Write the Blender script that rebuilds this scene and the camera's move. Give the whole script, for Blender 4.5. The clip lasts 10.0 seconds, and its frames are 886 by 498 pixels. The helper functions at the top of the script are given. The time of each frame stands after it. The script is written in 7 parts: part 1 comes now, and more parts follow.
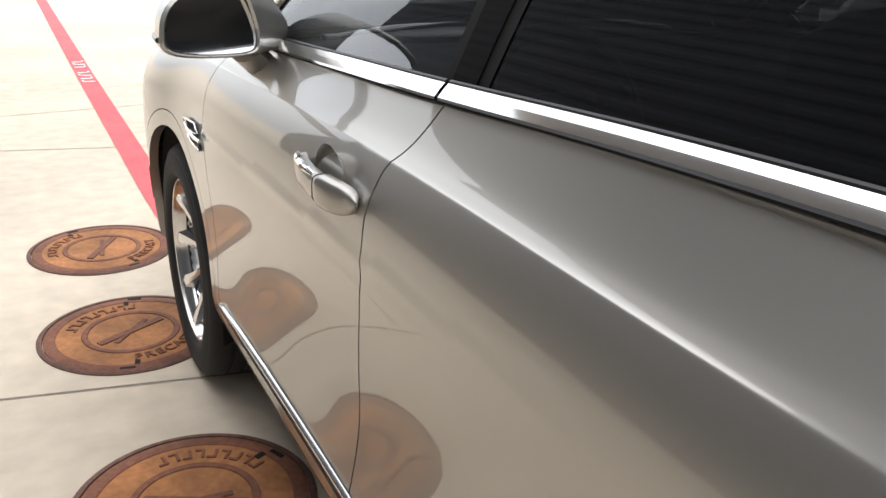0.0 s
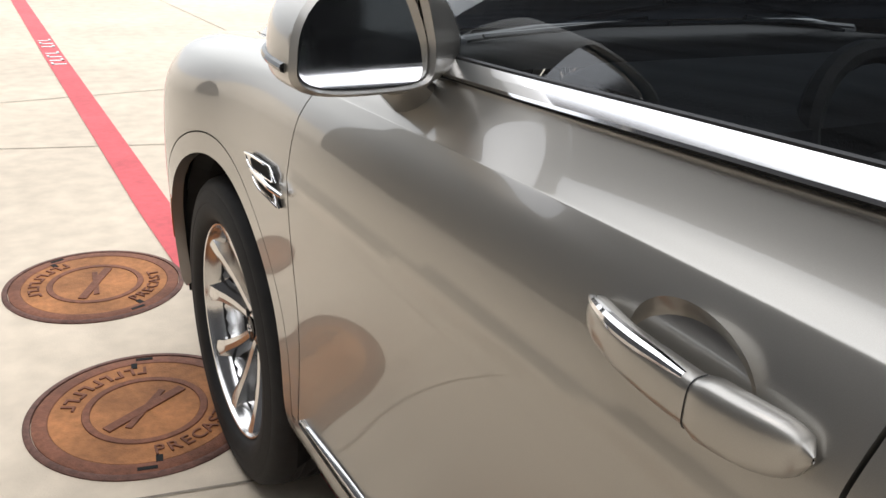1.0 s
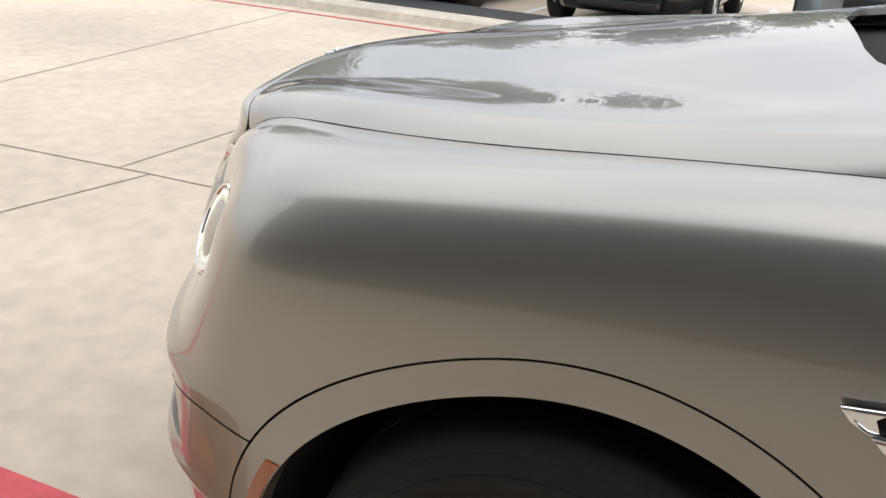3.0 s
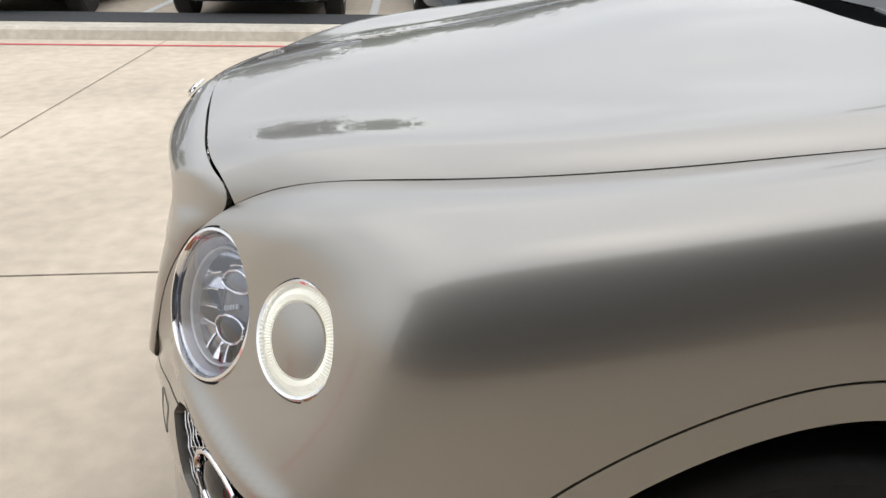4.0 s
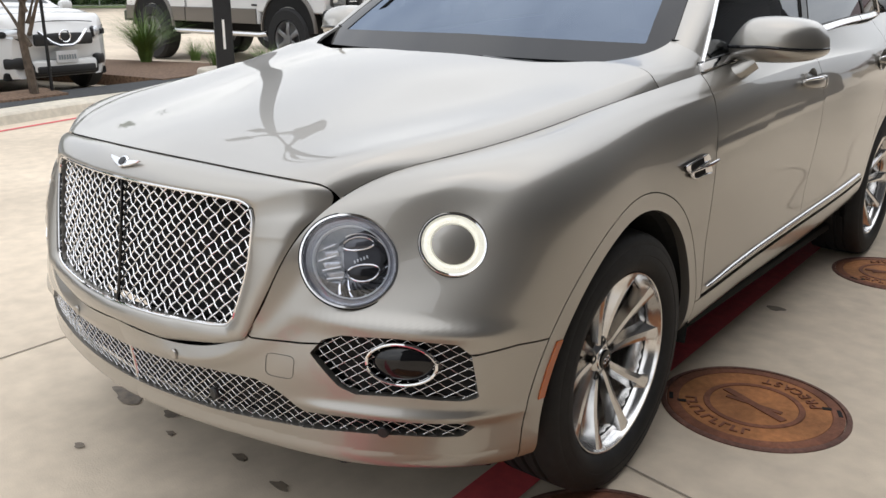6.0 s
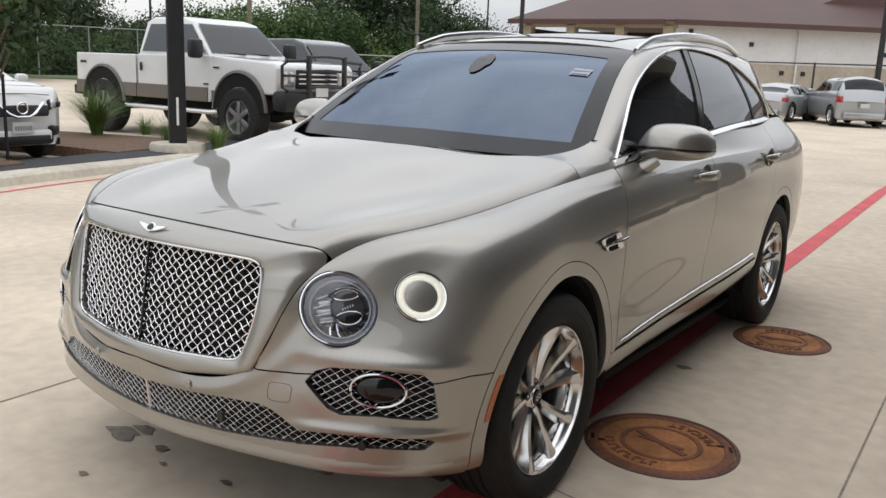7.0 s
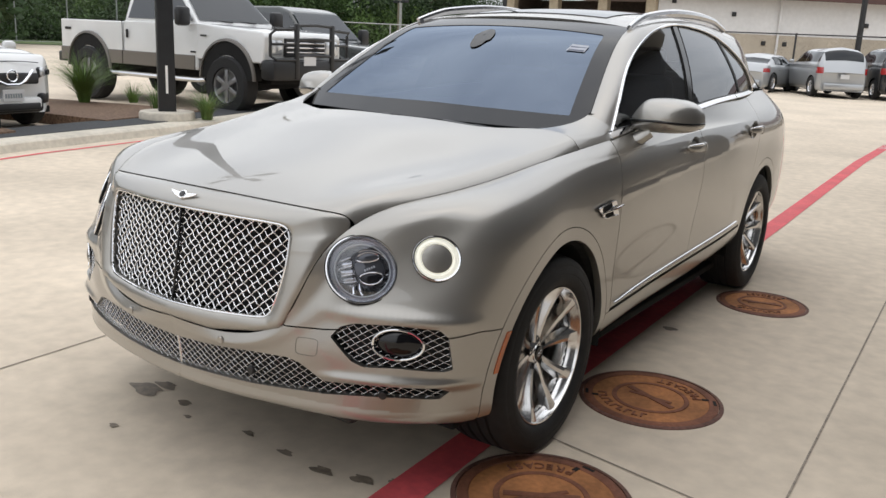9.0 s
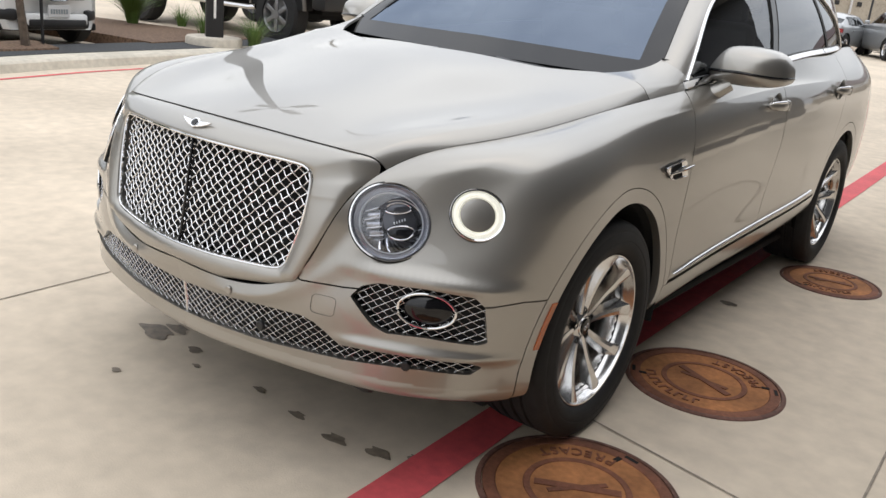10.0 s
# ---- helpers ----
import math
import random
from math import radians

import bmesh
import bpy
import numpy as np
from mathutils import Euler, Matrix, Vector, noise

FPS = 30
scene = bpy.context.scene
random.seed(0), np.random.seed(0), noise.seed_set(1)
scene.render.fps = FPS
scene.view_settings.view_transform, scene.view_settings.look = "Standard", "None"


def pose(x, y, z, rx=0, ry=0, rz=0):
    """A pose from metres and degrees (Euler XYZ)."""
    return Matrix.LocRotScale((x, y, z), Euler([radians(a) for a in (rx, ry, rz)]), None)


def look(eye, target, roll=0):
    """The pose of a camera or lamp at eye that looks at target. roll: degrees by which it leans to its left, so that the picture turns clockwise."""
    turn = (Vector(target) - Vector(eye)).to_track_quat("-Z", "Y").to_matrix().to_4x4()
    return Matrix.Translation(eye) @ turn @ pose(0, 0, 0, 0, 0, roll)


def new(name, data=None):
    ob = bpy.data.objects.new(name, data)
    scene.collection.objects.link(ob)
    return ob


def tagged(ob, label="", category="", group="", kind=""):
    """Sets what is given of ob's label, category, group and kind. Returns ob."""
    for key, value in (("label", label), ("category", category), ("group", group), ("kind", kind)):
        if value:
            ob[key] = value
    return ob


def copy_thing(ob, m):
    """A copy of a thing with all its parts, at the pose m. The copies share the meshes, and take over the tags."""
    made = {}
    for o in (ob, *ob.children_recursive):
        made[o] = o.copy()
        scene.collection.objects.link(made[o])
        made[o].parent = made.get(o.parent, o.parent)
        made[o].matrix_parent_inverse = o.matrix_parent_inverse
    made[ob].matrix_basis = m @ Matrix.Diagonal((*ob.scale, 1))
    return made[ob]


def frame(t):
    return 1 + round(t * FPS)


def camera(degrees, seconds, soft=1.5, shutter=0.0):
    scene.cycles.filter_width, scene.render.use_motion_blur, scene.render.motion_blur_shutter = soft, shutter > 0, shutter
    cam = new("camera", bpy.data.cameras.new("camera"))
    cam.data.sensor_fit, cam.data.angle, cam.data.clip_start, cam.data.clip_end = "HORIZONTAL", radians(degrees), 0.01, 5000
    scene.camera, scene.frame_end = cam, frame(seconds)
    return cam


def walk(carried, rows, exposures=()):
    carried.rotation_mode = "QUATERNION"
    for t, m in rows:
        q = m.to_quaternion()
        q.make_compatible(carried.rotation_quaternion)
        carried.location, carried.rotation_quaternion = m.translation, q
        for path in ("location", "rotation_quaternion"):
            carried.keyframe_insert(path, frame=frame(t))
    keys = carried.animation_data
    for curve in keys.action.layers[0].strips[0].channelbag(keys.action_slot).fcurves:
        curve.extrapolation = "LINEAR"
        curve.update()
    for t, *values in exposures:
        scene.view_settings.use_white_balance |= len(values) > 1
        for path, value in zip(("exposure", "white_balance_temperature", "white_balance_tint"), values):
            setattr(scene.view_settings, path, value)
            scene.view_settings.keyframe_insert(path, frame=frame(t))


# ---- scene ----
cam = camera(55.0, 10.0)

PATH = [
    (0, (-1.423, -2.703, 1.475), (-0.569, -1.045, 0.753), 2.2),
    (0.3, (-1.392, -2.436, 1.458), (-0.567, -0.769, 0.722), 2.1),
    (0.5, (-1.403, -2.291, 1.457), (-0.571, -0.631, 0.713), 3.0),
    (1, (-1.468, -1.876, 1.424), (-0.544, -0.277, 0.656), 3.5),
    (1.5, (-1.589, -1.551, 1.425), (-0.496, -0.063, 0.657), 3.3),
    (2, (-1.658, -1.106, 1.41), (-0.372, 0.209, 0.624), 4.5),
    (2.3, (-1.734, -0.84, 1.383), (-0.34, 0.374, 0.619), 5.2),
    (2.5, (-1.79, -0.659, 1.39), (-0.319, 0.456, 0.622), 5.0),
    (2.7, (-1.866, -0.445, 1.39), (-0.281, 0.498, 0.616), 5.1),
    (3.8, (-1.84, 0.368, 1.399), (0.002, 0.474, 0.626), 0.9),
    (4, (-1.79, 0.522, 1.387), (0.052, 0.397, 0.617), 1.1),
    (4.5, (-1.666, 0.915, 1.377), (0.04, 0.183, 0.633), 0.8),
    (5, (-1.675, 1.277, 1.387), (-0.209, 0.145, 0.63), -0.9),
    (5.2, (-1.74, 1.429, 1.386), (-0.343, 0.202, 0.65), -0.6),
    (6.3, (-2.098, 2.265, 1.46), (-0.929, 0.739, 0.909), 1.0),
    (6.5, (-2.163, 2.352, 1.467), (-1.003, 0.805, 0.954), 1.9),
    (7, (-2.28, 2.576, 1.532), (-1.163, 0.97, 1.117), 2.3),
    (7.5, (-2.298, 2.749, 1.572), (-1.216, 1.111, 1.187), 2.1),
    (8, (-2.322, 2.833, 1.583), (-1.244, 1.201, 1.167), 2.5),
    (8.5, (-2.326, 2.85, 1.569), (-1.265, 1.216, 1.12), 2.8),
    (9, (-2.317, 2.813, 1.564), (-1.248, 1.194, 1.08), 2.7),
    (9.5, (-2.271, 2.685, 1.554), (-1.166, 1.102, 1.031), 4.4),
    (10, (-2.121, 2.511, 1.502), (-0.999, 0.974, 0.886), 5.8),
]
EXPOSURES = [(0, .70), (1, .55), (1.5, .45), (2, .37), (2.5, .26), (4, 0), (5.2, .08), (6.3, .10), (7, -.16), (7.5, -.24), (8, -.20), (8.5, -.16), (9, -.06), (10, .08)]
walk(cam, [(t, look(eye, target, roll)) for t, eye, target, roll in PATH], EXPOSURES)

# ---------------------------------------------------------------- world and light
SUN_EL, SUN_AZ = radians(82), radians(200)
world = bpy.data.worlds.new("overcast_sky")
scene.world = world
world.use_nodes = True
wn, wl = world.node_tree.nodes, world.node_tree.links
wn.clear()
w_out = wn.new("ShaderNodeOutputWorld")
w_bg = wn.new("ShaderNodeBackground")
w_sky = wn.new("ShaderNodeTexSky")
w_sky.sky_type = "NISHITA"
w_sky.sun_disc = False
w_sky.sun_elevation, w_sky.sun_rotation = SUN_EL, SUN_AZ
w_sky.air_density, w_sky.dust_density = 1.4, 3.0
w_scale = wn.new("ShaderNodeVectorMath")
w_scale.operation = "SCALE"
w_scale.inputs["Scale"].default_value = 0.10
w_tc = wn.new("ShaderNodeTexCoord")
w_map = wn.new("ShaderNodeMapping")
w_map.inputs["Scale"].default_value = (1.0, 1.0, 2.6)
w_noise = wn.new("ShaderNodeTexNoise")
w_noise.inputs["Scale"].default_value = 1.7
w_noise.inputs["Detail"].default_value = 7
w_noise.inputs["Roughness"].default_value = 0.55
w_ramp = wn.new("ShaderNodeValToRGB")
w_ramp.color_ramp.elements[0].position, w_ramp.color_ramp.elements[0].color = 0.36, (0.66, 0.695, 0.76, 1)
w_ramp.color_ramp.elements[1].position, w_ramp.color_ramp.elements[1].color = 0.66, (1.10, 1.11, 1.12, 1)
w_mix = wn.new("ShaderNodeMix")
w_mix.data_type = "RGBA"
w_mix.inputs["Factor"].default_value = 0.86
wl.new(w_tc.outputs["Generated"], w_map.inputs["Vector"])
wl.new(w_map.outputs["Vector"], w_noise.inputs["Vector"])
wl.new(w_noise.outputs["Fac"], w_ramp.inputs["Fac"])
wl.new(w_sky.outputs["Color"], w_scale.inputs[0])
wl.new(w_scale.outputs["Vector"], w_mix.inputs["A"])
wl.new(w_ramp.outputs["Color"], w_mix.inputs["B"])
# an overcast sky is brighter overhead than at the horizon
w_sep = wn.new("ShaderNodeSeparateXYZ")
w_grad = wn.new("ShaderNodeMapRange")
for key, value in (("From Min", 0.0), ("From Max", 1.0), ("To Min", 0.60), ("To Max", 1.18)):
    w_grad.inputs[key].default_value = value
w_dim = wn.new("ShaderNodeVectorMath")
w_dim.operation = "SCALE"
wl.new(w_tc.outputs["Generated"], w_sep.inputs["Vector"])
wl.new(w_sep.outputs["Z"], w_grad.inputs["Value"])
wl.new(w_mix.outputs["Result"], w_dim.inputs[0])
wl.new(w_grad.outputs["Result"], w_dim.inputs["Scale"])
wl.new(w_dim.outputs["Vector"], w_bg.inputs["Color"])
w_bg.inputs["Strength"].default_value = 1.66
wl.new(w_bg.outputs["Background"], w_out.inputs["Surface"])
sun = new("sun", bpy.data.lights.new("sun", "SUN"))
sun.data.energy, sun.data.angle, sun.data.color = 0.45, radians(160), (1.0, 0.96, 0.9)
sun.matrix_world = look((math.sin(SUN_AZ) * 50, math.cos(SUN_AZ) * 50, math.tan(SUN_EL) * 50), (0, 0, 0))


# ---------------------------------------------------------------- materials
def material(name, color, rough=0.5, metal=0.0, coat=0.0, grain=0.0, grain_scale=60.0, blotch=0.0, blotch_scale=2.0,
             bump=0.0, bump_scale=120.0, flake=0.0, spread=0.0, **extra):
    """A principled material; grain and blotch vary its colour at two scales, bump is fine relief, spread varies it from piece to piece."""
    m = bpy.data.materials.new(name)
    m.use_nodes = True
    n, l = m.node_tree.nodes, m.node_tree.links
    p = n["Principled BSDF"]
    p.inputs["Base Color"].default_value = (*color, 1)
    p.inputs["Roughness"].default_value, p.inputs["Metallic"].default_value = rough, metal
    p.inputs["Coat Weight"].default_value, p.inputs["Coat Roughness"].default_value = coat, 0.02
    tc = n.new("ShaderNodeTexCoord")
    last = None
    steps = [(grain, grain_scale, 6), (blotch, blotch_scale, 5), (flake, 2500.0, 1)]
    for amount, size, detail in steps:
        if not amount:
            continue
        t = n.new("ShaderNodeTexNoise")
        t.inputs["Scale"].default_value, t.inputs["Detail"].default_value = size, detail
        l.new(tc.outputs["Object"], t.inputs["Vector"])
        r = n.new("ShaderNodeMapRange")
        r.inputs["From Min"].default_value, r.inputs["From Max"].default_value = 0.3, 0.7
        r.inputs["To Min"].default_value, r.inputs["To Max"].default_value = 1 - amount, 1 + amount
        l.new(t.outputs["Fac"], r.inputs["Value"])
        mul = n.new("ShaderNodeVectorMath")
        mul.operation = "SCALE"
        if last is None:
            mul.inputs[0].default_value = color
        else:
            l.new(last, mul.inputs[0])
        l.new(r.outputs["Result"], mul.inputs["Scale"])
        last = mul.outputs["Vector"]
    if spread:
        info = n.new("ShaderNodeObjectInfo")
        r = n.new("ShaderNodeMapRange")
        r.inputs["To Min"].default_value, r.inputs["To Max"].default_value = 1 - spread, 1 + spread
        l.new(info.outputs["Random"], r.inputs["Value"])
        mul = n.new("ShaderNodeVectorMath")
        mul.operation = "SCALE"
        if last is None:
            mul.inputs[0].default_value = color
        else:
            l.new(last, mul.inputs[0])
        l.new(r.outputs["Result"], mul.inputs["Scale"])
        last = mul.outputs["Vector"]
    if last is not None:
        l.new(last, p.inputs["Base Color"])
    if bump:
        t = n.new("ShaderNodeTexNoise")
        t.inputs["Scale"].default_value, t.inputs["Detail"].default_value = bump_scale, 4
        l.new(tc.outputs["Object"], t.inputs["Vector"])
        b = n.new("ShaderNodeBump")
        b.inputs["Strength"].default_value, b.inputs["Distance"].default_value = bump, 0.002
        l.new(t.outputs["Fac"], b.inputs["Height"])
        l.new(b.outputs["Normal"], p.inputs["Normal"])
    for key, value in extra.items():
        p.inputs[key.replace("_", " ")].default_value = value
    return m


M_PAINT = material("champagne_paint", (0.366, 0.348, 0.317), 0.38, 0.80, 1.0, flake=0.06, Coat_IOR=1.55)
M_CHROME = material("chrome", (0.86, 0.86, 0.87), 0.07, 1.0)
M_SATIN = material("satin_chrome", (0.74, 0.74, 0.75), 0.2, 1.0)
M_EDGEGREY = material("panel_shut_line", (0.12, 0.115, 0.105), 0.6)
M_BLACK = material("black_plastic", (0.012, 0.012, 0.013), 0.45, bump=0.2, bump_scale=400)
M_WIPER = material("wiper_arm_grey", (0.06, 0.062, 0.066), 0.4, bump=0.1, bump_scale=300)
M_GLOSSBLACK = material("gloss_black", (0.006, 0.006, 0.007), 0.06)
# Near-black: shade of gaps and hollows put into the colour; also black trim
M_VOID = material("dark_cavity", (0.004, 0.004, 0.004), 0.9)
M_RUBBER = material("tyre_rubber", (0.011, 0.011, 0.0115), 0.75, grain=0.25, grain_scale=30, bump=0.4, bump_scale=260)
M_RIM = material("polished_alloy", (0.72, 0.71, 0.70), 0.17, 1.0, grain=0.05, grain_scale=40)
M_RIMDARK = material("rim_barrel", (0.02, 0.02, 0.02), 0.5, 0.3)
M_DISC = material("brake_disc", (0.16, 0.155, 0.15), 0.4, 1.0, grain=0.2, grain_scale=20)
M_AMBER = material("amber_lens", (0.45, 0.10, 0.015), 0.15, coat=0.6)
M_LEATHER = material("black_leather", (0.03, 0.028, 0.027), 0.5, bump=0.3, bump_scale=220)
M_TAN = material("grey_leather", (0.06, 0.056, 0.053), 0.5, bump=0.3, bump_scale=220)


def glass_material(name, color, rough=0.0, clear=0.6, ior=1.62, sheen=(0.95, 0.97, 1.0)):
    """Thin glazing: a mirror-like coat over a tinted see-through sheet."""
    m = bpy.data.materials.new(name)
    m.use_nodes = True
    n, l = m.node_tree.nodes, m.node_tree.links
    n.clear()
    out = n.new("ShaderNodeOutputMaterial")
    mix = n.new("ShaderNodeMixShader")
    see = n.new("ShaderNodeBsdfTransparent")
    see.inputs["Color"].default_value = (*[c * clear for c in color], 1)
    gloss = n.new("ShaderNodeBsdfGlossy")
    gloss.inputs["Roughness"].default_value = rough
    gloss.inputs["Color"].default_value = (*sheen, 1)
    # Schlick's law, the same from both faces of the sheet
    lw = n.new("ShaderNodeLayerWeight")
    lw.inputs["Blend"].default_value = 0.5
    power = n.new("ShaderNodeMath")
    power.operation = "POWER"
    power.inputs[1].default_value = 4.0
    gain = n.new("ShaderNodeMapRange")
    gain.inputs["To Min"].default_value, gain.inputs["To Max"].default_value = 1.7 * ((ior - 1) / (ior + 1)) ** 2, 0.95
    l.new(lw.outputs["Facing"], power.inputs[0])
    l.new(power.outputs["Value"], gain.inputs["Value"])
    l.new(gain.outputs["Result"], mix.inputs["Fac"])
    l.new(see.outputs["BSDF"], mix.inputs[1])
    l.new(gloss.outputs["BSDF"], mix.inputs[2])
    l.new(mix.outputs["Shader"], out.inputs["Surface"])
    return m


M_TINT = glass_material("privacy_glass", (0.5, 0.53, 0.55), clear=0.12)
M_FRONTGLASS = glass_material("tinted_door_glass", (0.7, 0.74, 0.75), clear=0.85, ior=1.52)
M_SCREEN = glass_material("windscreen_glass", (0.62, 0.72, 0.82), clear=0.10, ior=2.2, sheen=(0.53, 0.63, 0.79))
M_LENS = glass_material("lamp_lens", (0.95, 0.96, 1.0), clear=0.95)


def emitter(name, color, strength):
    m = bpy.data.materials.new(name)
    m.use_nodes = True
    p = m.node_tree.nodes["Principled BSDF"]
    p.inputs["Base Color"].default_value = (*color, 1)
    p.inputs["Emission Color"].default_value = (*color, 1)
    p.inputs["Emission Strength"].default_value = strength
    p.inputs["Roughness"].default_value = 0.25
    return m


M_DRL = emitter("lit_running_lamp", (1.0, 0.99, 0.88), 0.28)


# ---------------------------------------------------------------- mesh tools
def make(name, V, F, mat, parent=None, label="", N=None, smooth=True):
    """One mesh object out of vertices and faces; N: a normal for each vertex."""
    if not len(V):
        print("EMPTY", name)
        return None
    me = bpy.data.meshes.new(name)
    me.from_pydata([tuple(map(float, v)) for v in V], [], [tuple(map(int, f)) for f in F])
    if smooth:
        me.polygons.foreach_set("use_smooth", [True] * len(me.polygons))
    me.update()
    if N is not None:
        me.normals_split_custom_set_from_vertices([tuple(map(float, n)) for n in N])
    me.materials.append(mat)
    ob = new(name, me)
    if parent is not None:
        ob.parent = parent
    if label:
        ob["label"] = label
    return ob


def part(name, bm, mat, parent=None, label="", smooth=False, m=None):
    """Links a bmesh as one mesh object under a thing or a part."""
    if m is not None:
        bm.transform(m)
    bmesh.ops.recalc_face_normals(bm, faces=bm.faces)
    me = bpy.data.meshes.new(name)
    bm.to_mesh(me)
    bm.free()
    if smooth:
        for f in me.polygons:
            f.use_smooth = True
        me.set_sharp_from_angle(angle=radians(35))
    me.materials.append(mat)
    ob = new(name, me)
    if parent is not None:
        ob.parent = parent
    if label:
        ob["label"] = label
    return ob


def thing(name, label, category, m=None, group="", kind=""):
    ob = new(name)
    ob.empty_display_size = 0.1
    if m is not None:
        ob.matrix_basis = m
    return tagged(ob, label, category, group, kind)


def block(sx, sy, sz, bevel=0.0, at=(0, 0, 0), seg=2, taper=1.0):
    """A bmesh block with its centre at `at`, its upper face scaled by taper."""
    bm = bmesh.new()
    bmesh.ops.create_cube(bm, size=1)
    for v in bm.verts:
        k = taper if v.co.z > 0 else 1
        v.co = Vector((v.co.x * sx * k, v.co.y * sy * k, v.co.z * sz))
    if bevel:
        bmesh.ops.bevel(bm, geom=bm.edges[:], offset=bevel, segments=seg, affect="EDGES", profile=0.5)
    bmesh.ops.translate(bm, vec=at, verts=bm.verts)
    return bm


def extrude_outline(points, depth, bevel=0.0, seg=2):
    """A bmesh slab: an outline in x and y, from z = 0 to depth."""
    bm = bmesh.new()
    face = bm.faces.new([bm.verts.new((x, y, 0)) for x, y in points])
    got = bmesh.ops.extrude_face_region(bm, geom=[face])
    bmesh.ops.translate(bm, vec=(0, 0, depth), verts=[g for g in got["geom"] if isinstance(g, bmesh.types.BMVert)])
    if bevel:
        bmesh.ops.bevel(bm, geom=bm.edges[:], offset=bevel, segments=seg, affect="EDGES", profile=0.5)
    return bm


def join(*bms):
    first = bms[0]
    for other in bms[1:]:
        me = bpy.data.meshes.new("tmp")
        other.to_mesh(me)
        other.free()
        first.from_mesh(me)
        bpy.data.meshes.remove(me)
    return first


def rod(points, radius, n=8, closed=False, flat=1.0):
    """A bmesh tube along points."""
    pts = [Vector(p) for p in points]
    bm = bmesh.new()
    rings = []
    count = len(pts)
    for i, p in enumerate(pts):
        a = pts[(i - 1) % count] if closed or i else p
        b = pts[(i + 1) % count] if closed or i < count - 1 else p
        d = (b - a).normalized()
        up = Vector((0, 0, 1)) if abs(d.z) < 0.9 else Vector((1, 0, 0))
        s = d.cross(up).normalized()
        w = s.cross(d)
        r = radius(i / max(1, count - 1)) if callable(radius) else radius
        rings.append([bm.verts.new(p + r * (math.cos(k * math.tau / n) * s + flat * math.sin(k * math.tau / n) * w)) for k in range(n)])
    for i in range(count if closed else count - 1):
        a, b = rings[i], rings[(i + 1) % count]
        for k in range(n):
            bm.faces.new((a[k], a[(k + 1) % n], b[(k + 1) % n], b[k]))
    if not closed:
        bm.faces.new(rings[0][::-1])
        bm.faces.new(rings[-1])
    return bm


def lathe(profile, n=48, arc=1.0, turn=0.0):
    """A bmesh turned about the x axis out of (radius, x) pairs."""
    bm = bmesh.new()
    rings = []
    steps = n if arc == 1.0 else n + 1
    for k in range(steps):
        a = turn + k * math.tau * arc / n
        rings.append([bm.verts.new((x, r * math.cos(a), r * math.sin(a))) for r, x in profile])
    for k in range(n):
        a, b = rings[k], rings[(k + 1) % steps]
        for i in range(len(profile) - 1):
            bm.faces.new((a[i], a[i + 1], b[i + 1], b[i]))
    bmesh.ops.remove_doubles(bm, verts=bm.verts, dist=1e-5)
    return bm


def spline(ts, ps):
    """A natural cubic spline through ps at ts."""
    ts, ps = np.array(ts, float), np.array(ps, float)
    n = len(ts)
    h = np.diff(ts)
    A = np.eye(n)
    R = np.zeros_like(ps)
    for i in range(1, n - 1):
        A[i, i - 1:i + 2] = h[i - 1], 2 * (h[i - 1] + h[i]), h[i]
        R[i] = 6 * ((ps[i + 1] - ps[i]) / h[i] - (ps[i] - ps[i - 1]) / h[i - 1])
    K = np.linalg.solve(A, R)

    def at(t):
        t = np.asarray(t, float)
        i = np.clip(np.searchsorted(ts, t) - 1, 0, n - 2)
        a, b, hh = (ts[i + 1] - t)[..., None], (t - ts[i])[..., None], h[i][..., None]
        return (K[i] * a ** 3 + K[i + 1] * b ** 3) / (6 * hh) + (ps[i] / hh - K[i] * hh / 6) * a + (ps[i + 1] / hh - K[i + 1] * hh / 6) * b
    return at


def basis(v, count):
    """Clamped cubic B-spline weights of `count` control points at v in 0..1."""
    v = np.clip(np.asarray(v, float), 0, 1 - 1e-9)
    knots = np.r_[[0.0] * 3, np.linspace(0, 1, count - 2), [1.0] * 3]
    B = [((v >= knots[i]) & (v < knots[i + 1])).astype(float) for i in range(len(knots) - 1)]
    for d in range(1, 4):
        C = []
        for i in range(len(knots) - 1 - d):
            s = 0
            if knots[i + d] > knots[i]:
                s = s + (v - knots[i]) / (knots[i + d] - knots[i]) * B[i]
            if knots[i + d + 1] > knots[i + 1]:
                s = s + (knots[i + d + 1] - v) / (knots[i + d + 1] - knots[i + 1]) * B[i + 1]
            C.append(s if not np.isscalar(s) else np.zeros_like(v))
        B = C
    return np.stack(B, -1)


def lofted(ts, rails):
    """A surface over rails (each a list of 3D points at ts); smooth across by a B-spline."""
    curves = [spline(ts, r) for r in rails]

    def at(u, v):
        pts = np.stack([c(u) for c in curves], -2)
        return (basis(v, len(curves))[..., None] * pts).sum(-2)
    return at


def surface_normals(S, uv, out):
    e = 1e-4
    u, v = uv[:, 0], uv[:, 1]
    du = S(u + e, v) - S(u - e, v)
    va, vb = np.clip(v + e, 0, 1), np.clip(v - e, 0, 1)
    dv = S(u, va) - S(u, vb)
    n = np.cross(du, dv)
    n /= np.linalg.norm(n, axis=1)[:, None] + 1e-12
    flip = np.sign((n * out).sum(1).mean())
    return n * (flip if flip else 1)


